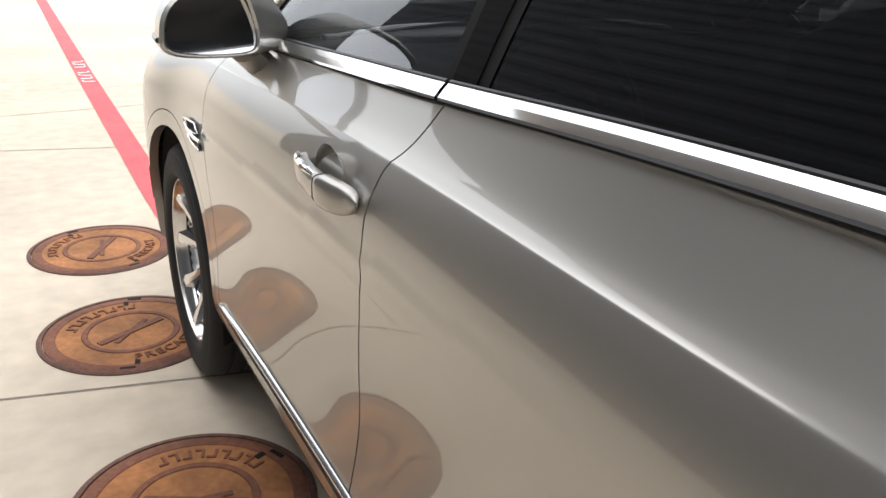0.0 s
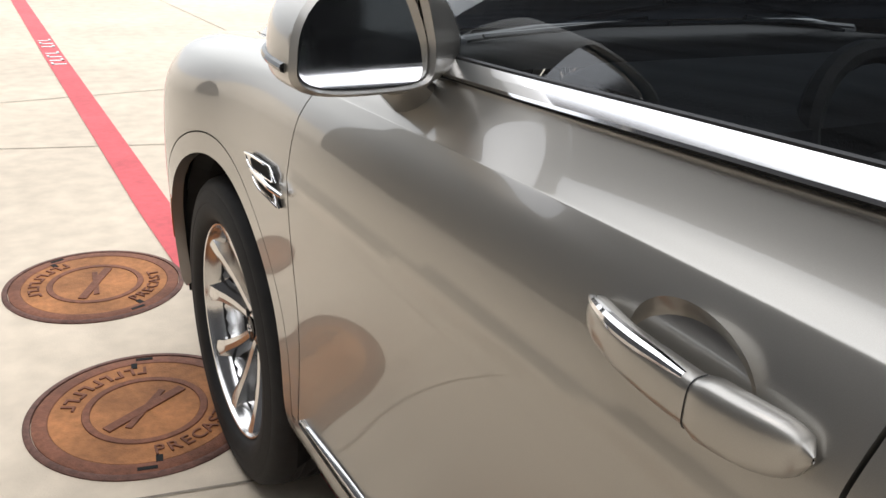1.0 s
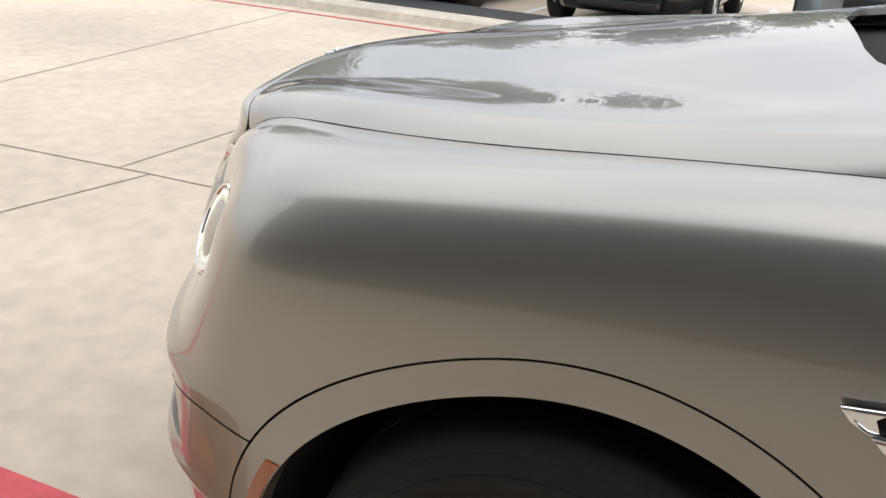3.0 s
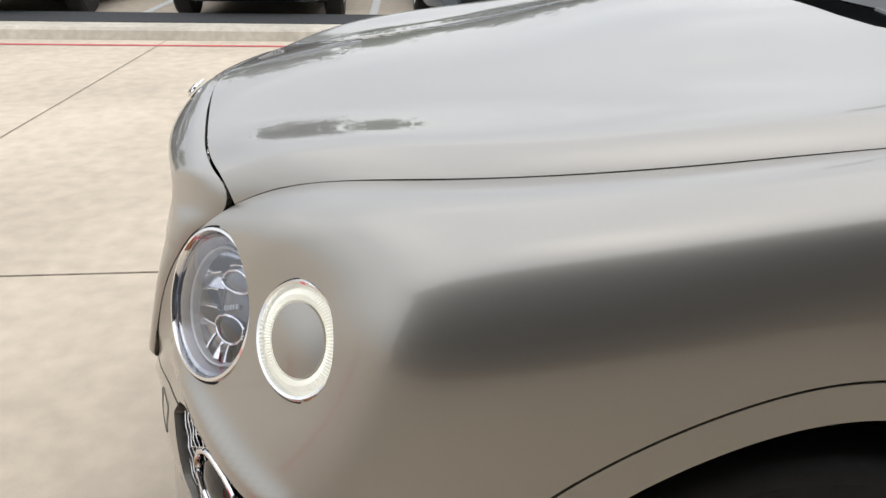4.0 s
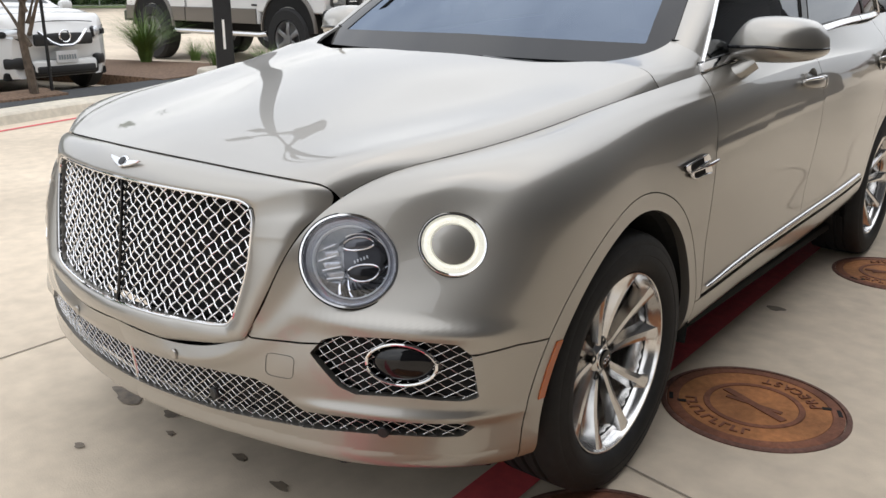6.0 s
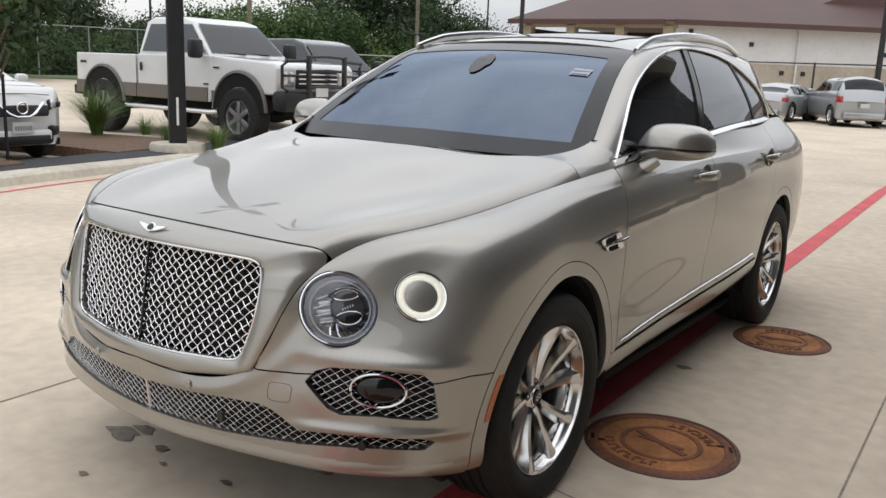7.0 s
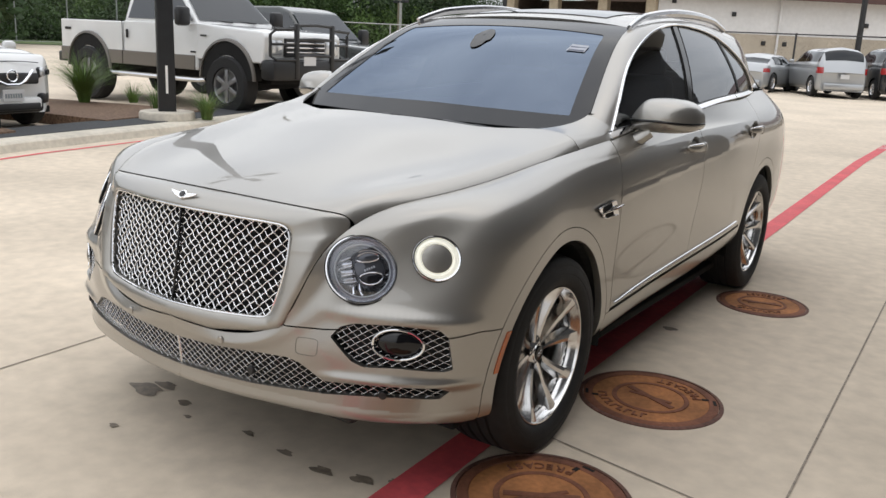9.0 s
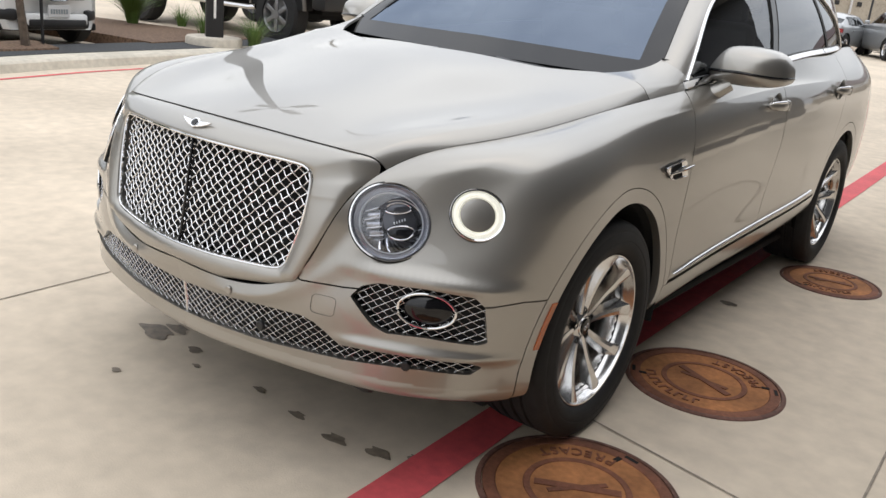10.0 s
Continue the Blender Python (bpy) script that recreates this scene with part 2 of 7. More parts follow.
def panel(S, us, vs, fields=(), out=(1, 0, 0.3), fold=0.014, lift=0.0):
    """A trimmed sheet of the surface S over the grid us x vs, kept where every field of the place is positive, its rim folded inward."""
    nu, nv = len(us), len(vs)
    uv = np.array([(u, v) for u in us for v in vs], float)
    polys = [(i * nv + j, (i + 1) * nv + j, (i + 1) * nv + j + 1, i * nv + j + 1) for i in range(nu - 1) for j in range(nv - 1)]
    for field in fields:
        val = field(S(uv[:, 0], uv[:, 1]))
        fresh, made, kept = [], {}, []
        for p in polys:
            s = [val[k] >= 0 for k in p]
            if all(s):
                kept.append(p)
            elif any(s):
                q = []
                for k in range(len(p)):
                    a, b = p[k], p[(k + 1) % len(p)]
                    if val[a] >= 0:
                        q.append(a)
                    if (val[a] >= 0) != (val[b] >= 0):
                        key = (min(a, b), max(a, b))
                        if key not in made:
                            f = val[key[0]] / (val[key[0]] - val[key[1]])
                            f = min(max(f, 0.02), 0.98)
                            made[key] = len(uv) + len(fresh)
                            fresh.append(uv[key[0]] + f * (uv[key[1]] - uv[key[0]]))
                        q.append(made[key])
                if len(q) > 2:
                    kept.append(tuple(q))
        if fresh:
            uv = np.vstack([uv, fresh])
        polys = kept
    if not polys:
        return np.zeros((0, 3)), [], np.zeros((0, 3))
    used = sorted({k for p in polys for k in p})
    index = {k: i for i, k in enumerate(used)}
    uv = uv[used]
    polys = [tuple(index[k] for k in p) for p in polys]
    V = S(uv[:, 0], uv[:, 1])
    N = surface_normals(S, uv, np.array(out, float))
    if lift:
        V = V + N * lift
    a, b, c = (V[polys[len(polys) // 2][k]] for k in range(3))
    if np.dot(np.cross(b - a, c - a), N[polys[len(polys) // 2][0]]) < 0:
        polys = [p[::-1] for p in polys]
    if fold:
        count = {}
        for p in polys:
            for k in range(len(p)):
                e = (p[k], p[(k + 1) % len(p)])
                count[e] = count.get(e, 0) + 1
        rim = [e for e in count if (e[1], e[0]) not in count]
        V, N = list(V), list(N)
        for i, j in rim:
            t = V[j] - V[i]
            side = np.cross(t, N[i])
            L = np.linalg.norm(side)
            if L < 1e-9:
                continue
            side = side / L
            base = len(V)
            V += [V[i], V[j], V[j] - N[j] * fold, V[i] - N[i] * fold]
            N += [side] * 4
            polys.append((base + 1, base, base + 3, base + 2))
        V, N = np.array(V), np.array(N)
    return V, polys, N


def put(name, sheet, mat, parent, side=-1, label=""):
    """Links a panel, laid out on positive x, on the car's left (-1) or right (1) side."""
    V, F, N = sheet
    k = np.array((side, 1, 1))
    if side < 0:
        F = [f[::-1] for f in F]
    return make(name, V * k, F, mat, parent, label, N * k)


# ---------------------------------------------------------------- the parked luxury SUV: surfaces
# x is half-width, y ahead of the front axle, z up; the left half is mirrored.
STATIONS = (0, 0.32, 1.1, 1.9, 2.6, 3.6, 4.1, 4.52, 4.74, 4.98, 5.32, 5.80, 6.28)


def with_mirror(pts):
    return list(pts) + [(-pts[-2][0], pts[-2][1], pts[-2][2])]


SKIN = [with_mirror(r) for r in (
    [(.70, -4.08, .40), (.82, -3.85, .37), (.89, -3.0, .345), (.89, -2.2, .325), (.885, -1.5, .30), (.885, -.5, .27), (.92, 0, .26), (.955, .40, .272), (.875, .545, .276), (.725, .69, .278), (.45, .785, .280), (0, .85, .280)],
    [(.76, -4.13, .43), (.88, -3.88, .40), (.945, -3.0, .375), (.945, -2.2, .355), (.945, -1.5, .33), (.945, -.5, .30), (.965, 0, .28), (1.002, .416, .296), (.932, .588, .296), (.776, .732, .295), (.474, .836, .294), (0, .894, .293)],
    [(.80, -4.15, .50), (.92, -3.9, .47), (.985, -3.0, .43), (.985, -2.2, .42), (.985, -1.5, .40), (.988, -.5, .37), (.995, 0, .36), (1.008, .418, .365), (.937, .59, .355), (.778, .732, .342), (.473, .838, .325), (0, .894, .318)],
    [(.81, -4.14, .58), (.935, -3.9, .56), (1.0, -3.0, .53), (.992, -2.2, .52), (.990, -1.5, .50), (.993, -.5, .47), (1.0, 0, .50), (1.014, .43, .48), (.950, .608, .45), (.785, .735, .42), (.475, .843, .38), (0, .897, .36)],
    [(.82, -4.12, .70), (.94, -3.9, .70), (1.003, -3.0, .70), (.985, -2.2, .66), (.980, -1.5, .64), (.985, -.5, .63), (1.003, 0, .68), (1.018, .432, .61), (.955, .610, .56), (.782, .735, .50), (.476, .852, .425), (0, .900, .40)],
    [(.82, -4.08, .85), (.94, -3.87, .86), (1.01, -3.0, .88), (1.003, -2.2, .86), (1.003, -1.5, .86), (1.006, -.5, .85), (1.006, 0, .83), (1.018, .440, .75), (.944, .594, .675), (.764, .742, .575), (.476, .855, .47), (0, .902, .43)],
    [(.80, -4.02, 1.0), (.925, -3.82, 1.02), (.997, -3.0, 1.04), (.996, -2.2, 1.055), (.998, -1.5, 1.055), (1.0, -.5, 1.02), (.996, 0, .96), (1.006, .450, .875), (.896, .568, .785), (.724, .718, .655), (.472, .854, .505), (0, .905, .455)],
    [(.79, -4.0, 1.05), (.912, -3.80, 1.07), (.978, -3.0, 1.10), (.958, -2.2, 1.135), (.957, -1.5, 1.131), (.961, -.5, 1.088), (.974, 0, 1.026), (.976, .452, .932), (.875, .564, .835), (.704, .705, .70), (.470, .855, .52), (0, .907, .465)],
    [(.78, -3.98, 1.08), (.90, -3.79, 1.10), (.962, -3.0, 1.13), (.954, -2.2, 1.1385), (.953, -1.5, 1.1345), (.957, -.5, 1.092), (.951, 0, 1.054), (.944, .446, .972), (.845, .558, .879), (.686, .700, .748), (.468, .857, .535), (0, .909, .475)],
    [(.77, -3.96, 1.11), (.885, -3.77, 1.13), (.945, -3.0, 1.155), (.949, -2.2, 1.141), (.948, -1.5, 1.137), (.952, -.5, 1.096), (.926, 0, 1.068), (.902, .445, .994), (.801, .574, .919), (.661, .700, .785), (.465, .857, .547), (0, .911, .485)],
    [(.75, -3.93, 1.15), (.86, -3.74, 1.17), (.92, -3.0, 1.185), (.918, -2.2, 1.175), (.914, -1.5, 1.165), (.932, -.5, 1.120), (.887, 0, 1.083), (.842, .442, 1.014), (.752, .591, .948), (.620, .700, .825), (.462, .855, .560), (0, .913, .497)],
    [(.70, -3.88, 1.21), (.79, -3.6, 1.262), (.825, -3.0, 1.276), (.868, -2.2, 1.259), (.880, -1.5, 1.221), (.893, -.5, 1.143), (.831, 0, 1.082), (.743, .44, 1.006), (.648, .605, .944), (.555, .755, .80), (.455, .849, .578), (0, .917, .52)],
)]
SKIN = [[(x * (.920, .938, .966)[i] if i < 3 else x, y, z) for i, (x, y, z) in enumerate(r)] for r in SKIN]
base_skin = lofted(STATIONS, SKIN)


def skin(u, v):
    """The body's skin, with the bumper's ledges over and under the side intake and its lip."""
    P = np.array(base_skin(u, v))
    x, y, z = P[:, 0], P[:, 1], P[:, 2]
    ahead = np.clip((y - .40) / .12, 0, 1)
    wide = np.clip((x - .56) / .10, 0, 1) * np.clip((1.02 - x) / .08, 0, 1)
    over = .012 * np.exp(-((z - .640) / .022) ** 2)
    under = .013 * np.exp(-((z - (.432 + .02 * np.clip(x - .6, 0, 1))) / .016) ** 2)
    dent = -.006 * np.exp(-((z - .545) / .05) ** 2)
    lip = .010 * np.clip((.338 - z) / .040, 0, 1)
    push = ahead * (wide * (over + under + dent) + lip * np.clip((x + .01) / .02, 0, 1))
    P[:, 0] += push * .45 * x
    P[:, 1] += push * .9
    # a fine swage line runs back from the vent and fades on the rear door
    line = .935 + .047 * (-.53 - y)
    fade = np.clip((-.47 - y) / .05, 0, 1) * np.clip((y + 2.3) / .9, 0, 1)
    P[:, 0] += fade * .0032 * np.clip(1 - np.abs(z - line) / .022, 0, 1)
    return P


HUB_F, HUB_R, HUB_Z = 0.0, -2.995, 0.385


def curve_at(xs, ys):
    return lambda q: np.interp(q, xs, ys)


SEAM_A = curve_at((.25, .50, .70, .93, 1.04, 1.10, 1.15, 1.20), (-.53, -.525, -.515, -.493, -.507, -.532, -.568, -.61))
SEAM_B = curve_at((.25, .50, .70, .90, .97, 1.05, 1.12, 1.14, 1.23), (-1.50, -1.525, -1.565, -1.582, -1.583, -1.572, -1.58, -1.588, -1.615))
SEAM_C = curve_at((.25, .5, .75, .95, 1.1, 1.3), (-2.60, -2.58, -2.62, -2.70, -2.78, -2.86))
BUMPER_TOP = curve_at((0, .455, .48, .60, .75, .95, 1.0, 1.05), (.60, .588, .576, .580, .598, .594, .612, .60))
SILL = curve_at((-2.7, -1.5, -.4), (.500, .455, .420))
GAP = 0.0022


def from_arch(P, hub):
    return np.hypot(P[:, 1] - hub, P[:, 2] - HUB_Z)


def on_skin(x, y, z):
    """The skin's parameters nearest to a place."""
    u, v = np.meshgrid(np.linspace(4.0, 5.8, 181), np.linspace(0, 1, 101), indexing="ij")
    P = skin(u.ravel(), v.ravel())
    k = ((P - (x, y, z)) ** 2).sum(1).argmin()
    uv = np.array([(u.ravel()[k], v.ravel()[k])])
    return P[k], surface_normals(skin, uv, np.array((.7, .7, .2)))[0]


LAMP_C, LAMP_N = on_skin(.667, .70, .775)
DRL_C, DRL_N = on_skin(.853, .561, .827)
LAMP_N = np.array(Vector(LAMP_N + np.array((.13, 0, .08))).normalized())
DRL_N = np.array(Vector(DRL_N + np.array((.20, 0, .10))).normalized())
LAMP_R, DRL_R = 0.110, 0.0735


def disc(c, n, r):
    def f(P):
        d = P - c
        d = d - (d @ n)[:, None] * n
        return np.linalg.norm(d, axis=1) - r
    return f


def inside(poly, round_by=.012):
    """A field over (x, z): the distance to an outline with rounded corners, negative inside."""
    poly = np.array(poly, float)
    a, b = poly, np.roll(poly, -1, 0)

    def f(P):
        q = P[:, (0, 2)]
        near = np.full(len(q), 9.0)
        odd = np.zeros(len(q), bool)
        for p0, p1 in zip(a, b):
            e = p1 - p0
            t = np.clip(((q - p0) @ e) / (e @ e), 0, 1)
            near = np.minimum(near, np.linalg.norm(q - p0 - t[:, None] * e, axis=1))
            cross = (p0[1] > q[:, 1]) != (p1[1] > q[:, 1])
            xx = p0[0] + (q[:, 1] - p0[1]) * e[0] / (e[1] if e[1] else 1e-9)
            odd ^= cross & (q[:, 0] < xx)
        return np.where(P[:, 1] > .25, np.where(odd, -near, near) - round_by * .3, 1)
    return f


INTAKE = ((.629, .562), (.650, .592), (.690, .608), (.812, .618), (.920, .616), (.940, .592), (.954, .492), (.94, .487), (.833, .490), (.735, .482), (.70, .495))
LOWER_IN = ((-.02, .350), (-.02, .445), (.16, .455), (.35, .468), (.49, .472), (.53, .462), (.61, .412), (.62, .40), (.61, .374), (.34, .358))
LOWER_OUT = ((.60, .372), (.60, .410), (.72, .418), (.83, .424), (.93, .426), (.945, .415), (.925, .392), (.83, .392), (.72, .384))


def grille_y(x, z):
    return .828 + (.875 - z) * .25 - .33 * x * x


def grid(a, b, step):
    return np.linspace(a, b, max(2, int(round(abs(b - a) / step)) + 1))


car = thing("luxury_suv", "champagne metallic luxury SUV, chrome mesh grille, parked on a red line", "car")

# ---- body panels of both sides
V_ALL = np.linspace(0, 1, 130)
sheets = {}
sheets["fender"] = panel(skin, grid(3.25, 5.45, .018), V_ALL, (
    lambda P: P[:, 1] - SEAM_A(P[:, 2]) - GAP,
    lambda P: from_arch(P, HUB_F) - .489,
    lambda P: np.where(P[:, 1] > .2, P[:, 2] - BUMPER_TOP(P[:, 0]) - GAP, 1),
    lambda P: np.where(P[:, 1] < -.2, P[:, 2] - SILL(P[:, 1]) - .003, 1),
    disc(LAMP_C, LAMP_N, LAMP_R), disc(DRL_C, DRL_N, DRL_R), inside(INTAKE)), out=(.8, .4, .4))
sheets["front_bumper"] = panel(skin, grid(4.30, 5.80, .012), V_ALL, (
    lambda P: BUMPER_TOP(P[:, 0]) - GAP - P[:, 2],
    lambda P: P[:, 1] - .2,
    lambda P: from_arch(P, HUB_F) - .489,
    inside(INTAKE), inside(LOWER_IN), inside(LOWER_OUT)), out=(.4, .9, .1), fold=.03)
sheets["arch_trim"] = panel(skin, grid(3.3, 4.75, .012), V_ALL, (
    lambda P: from_arch(P, HUB_F) - .438, lambda P: .4855 - from_arch(P, HUB_F), lambda P: P[:, 2] - .30), out=(1, 0, 0), fold=.03)
sheets["front_door"] = panel(skin, grid(2.3, 3.75, .02), V_ALL, (
    lambda P: SEAM_A(P[:, 2]) - GAP - P[:, 1], lambda P: P[:, 1] - SEAM_B(P[:, 2]) - GAP,
    lambda P: P[:, 2] - SILL(P[:, 1]) - .016))
sheets["rear_door"] = panel(skin, grid(1.1, 2.75, .02), V_ALL, (
    lambda P: SEAM_B(P[:, 2]) - GAP - P[:, 1], lambda P: P[:, 1] - SEAM_C(P[:, 2]) - GAP,
    lambda P: from_arch(P, HUB_R) - .489, lambda P: P[:, 2] - SILL(P[:, 1]) - .016))
sheets["quarter_panel"] = panel(skin, grid(0.0, 1.8, .02), V_ALL, (
    lambda P: SEAM_C(P[:, 2]) - GAP - P[:, 1], lambda P: from_arch(P, HUB_R) - .489), out=(1, -.3, .2))
sheets["rear_arch_trim"] = panel(skin, grid(.3, 1.9, .014), V_ALL, (
    lambda P: from_arch(P, HUB_R) - .438, lambda P: .4855 - from_arch(P, HUB_R), lambda P: P[:, 2] - .30), out=(1, 0, 0), fold=.03)
sheets["sill"] = panel(skin, grid(1.2, 3.9, .03), np.linspace(0, .45, 34), (
    lambda P: SILL(P[:, 1]) - P[:, 2], lambda P: from_arch(P, HUB_F) - .489, lambda P: from_arch(P, HUB_R) - .489,
    lambda P: -.2 - P[:, 1], lambda P: P[:, 1] + 2.7), fold=.02)
PANEL_LABEL = {"front_bumper": "champagne front bumper with mesh intakes"}
panels = {}
for side in (-1, 1):
    for key, sheet in sheets.items():
        panels[key, side] = put(key, sheet, M_PAINT, car, side, PANEL_LABEL.get(key, ""))
    # Added near-black shell just inside the skin; makes the panel gaps read as shaded
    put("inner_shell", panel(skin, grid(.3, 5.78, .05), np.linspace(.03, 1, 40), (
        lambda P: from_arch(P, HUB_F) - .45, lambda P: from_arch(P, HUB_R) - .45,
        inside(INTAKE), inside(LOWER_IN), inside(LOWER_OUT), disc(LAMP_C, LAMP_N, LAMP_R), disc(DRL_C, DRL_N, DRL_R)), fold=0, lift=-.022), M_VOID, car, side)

# ---- bonnet
rail_line = skin(np.linspace(3.5, 5.0, 1500), np.full(1500, 1 - 1e-9))
EDGE = []
for want in (.662, .595, .50, .38, .24, .08, -.08, -.20, -.318):
    EDGE.append(tuple(rail_line[np.abs(rail_line[:, 1] - want).argmin()] + np.array((-.0018, 0, .0005))))
EDGE_U = float(np.linspace(3.5, 5.0, 1500)[np.abs(rail_line[:, 1] + .318).argmin()])
HOOD_T = np.linspace(0, 1, 9)


def offset_rail(a, b, c):
    """A rail beside the bonnet's edge: offset a at the nose, b along the flank, c at the cowl."""
    out = []
    for i, p in enumerate(EDGE):
        t = i / 8
        w = np.array((max(0, 1 - t / .25), 1 - max(0, 1 - t / .25) - max(0, (t - .8) / .2), max(0, (t - .8) / .2)))
        out.append(tuple(np.array(p) + w[0] * np.array(a) + w[1] * np.array(b) + w[2] * np.array(c)))
    return out


def resample(pts):
    s = spline(np.linspace(0, 1, len(pts)), pts)
    return [tuple(s(np.array([t]))[0]) for t in HOOD_T]


half = [EDGE, offset_rail((-.010, .006, .018), (-.014, 0, .014), (-.008, -.006, .018)), offset_rail((-.036, .018, .030), (-.044, 0, .029), (-.028, -.020, .040)),
        offset_rail((-.046, .021, .031), (-.052, 0, .031), (-.036, -.026, .044)), offset_rail((-.105, .042, .034), (-.11, .0, .036), (-.080, -.062, .070)),
        resample([(.40, .724, .940), (.45, .50, 1.010), (.52, .20, 1.079), (.57, -.10, 1.136), (.60, -.45, 1.208)]),
        resample([(.20, .750, .946), (.22, .53, 1.026), (.28, .20, 1.114), (.31, -.12, 1.178), (.34, -.51, 1.226)]),
        resample([(0, .771, .950), (0, .55, 1.030), (0, .20, 1.122), (0, -.15, 1.188), (0, -.52, 1.236)])]
hood_surface = lofted(HOOD_T, half + [[(-x, y, z) for x, y, z in r] for r in half[-2::-1]])
put("hood", panel(hood_surface, np.linspace(.002, 1, 90), np.linspace(.0006, .9994, 110), (lambda P: P[:, 1] - np.interp(np.abs(P[:, 0]), (0, .36, .45, .53, .60, .65, .72, .80, .86), (-.195, -.225, -.243, -.285, -.325, -.345, -.345, -.335, -.316)),), out=(0, .2, 1)), M_PAINT, car, 1)

# ---- grille surround
nose_v = np.linspace(0, .5, 400)
nose_edge = hood_surface(np.zeros(400), nose_v)
LOOP_OUT = []
for want in (0, .2, .38, .47, .53, .565, EDGE[0][0] - .008):
    k = np.abs(nose_edge[:, 0] - want).argmin()
    LOOP_OUT.append(tuple(nose_edge[k] + np.array((0, .003, -.003))))
side_u = np.linspace(4.80, 5.80, 600)
side_edge = skin(side_u, np.full(600, 1 - 1e-9))
for want in (.893, .852, .80, .75, .70, .65, .60):
    LOOP_OUT.append(tuple(side_edge[np.abs(side_edge[:, 2] - want).argmin()] + np.array((-.003, .002, 0))))
for want in (.44, .38, .19, 0):
    tail_part = side_edge[side_edge[:, 2] < .60]
    LOOP_OUT.append(tuple(tail_part[np.abs(tail_part[:, 0] - want).argmin()] + np.array((0, .002, .003))))
A, B, C = np.array(LOOP_OUT[11]), np.array(LOOP_OUT[15]), np.array((.470, .856, .566))
for k, p in ((12, A + (C - A) * .5), (13, C + (A - C) * .09), (14, C + (B - C) * .13)):
    LOOP_OUT[k] = tuple(p + np.array((0, .002, 0)))
LOOP_IN = [(0, .884), (.19, .884), (.35, .883), (.412, .8805), (.430, .876), (.440, .870), (.446, .862), (.4505, .848), (.452, .830), (.452, .795), (.450, .75), (.444, .70), (.432, .645), (.421, .606), (.405, .590), (.36, .584), (.165, .575), (0, .571)]
coarse_t = np.r_[0, np.cumsum(np.linalg.norm(np.diff(LOOP_OUT, axis=0), axis=1))]


def evened(P):
    """Dense half loop, its corners eased, with one mirrored point past its end."""
    flip = np.array((-1, 1, 1))[:P.shape[1]]
    Q = np.vstack([P[3:0:-1] * flip, P, P[-2:-5:-1] * flip])
    Q = (Q[:-4] + 2 * Q[1:-3] + 3 * Q[2:-2] + 2 * Q[3:-1] + Q[4:]) / 9
    return Q[1:-1]


fine_t = np.linspace(0, coarse_t[-1], 180)
OUT = np.array(LOOP_OUT)
fine = np.stack([np.interp(fine_t, coarse_t, OUT[:, k]) for k in range(3)], 1)
upper = fine_t < coarse_t[11]
fine[upper] = spline(coarse_t[:12], LOOP_OUT[:12])(fine_t[upper])
bottom = fine_t > coarse_t[14]
order = tail_part[:, 0].argsort()
fine[bottom, 1] = np.interp(fine[bottom, 0], tail_part[order, 0], tail_part[order, 1]) + .001
OUT = evened(fine)
fine = np.stack([np.interp(fine_t, coarse_t, np.array(LOOP_IN)[:, k]) for k in range(2)], 1)
fine = evened(fine)
LOOP_OUT = [tuple(p) for p in OUT] + [(-OUT[-2][0], OUT[-2][1], OUT[-2][2])]
LOOP_IN = [(x, grille_y(x, z) + .006, z) for x, z in fine]
LOOP_IN.append((-LOOP_IN[-2][0], LOOP_IN[-2][1], LOOP_IN[-2][2]))
loop_t = np.r_[0, np.cumsum(np.linalg.norm(np.diff(LOOP_OUT, axis=0), axis=1))]
loop_t = loop_t / loop_t[-2]


def between(f, push):
    out = []
    for a, b in zip(LOOP_OUT, LOOP_IN):
        p = np.array(a) * (1 - f) + np.array(b) * f
        out.append(tuple(p + np.array((0, push, push * .3 if a[2] > .8 else 0))))
    return out


surround = lofted(loop_t, [LOOP_OUT, between(.12, .012), between(.45, .016), between(.85, .012), between(.97, .008), LOOP_IN, [(x * .995, y - .03, z) for x, y, z in LOOP_IN]])
for side in (-1, 1):
    put("grille_surround", panel(surround, np.linspace(0, 1, 150), np.linspace(0, 1, 26), out=(0, 1, .3), fold=.01), M_PAINT, car, side)

# ---- grille: chrome frame, woven mesh in two halves, centre bar
inner = [tuple(p) for p in spline(loop_t, LOOP_IN)(np.linspace(0, 1, 90))]
ring_pts = [(x * .99, y + .002, z) for x, y, z in inner] + [(-x * .99, y + .002, z) for x, y, z in inner[-2:0:-1]]
grille = part("grille", rod(ring_pts, .0046, 8, closed=True), M_CHROME, car, "bright chrome frame with woven mesh", smooth=True)


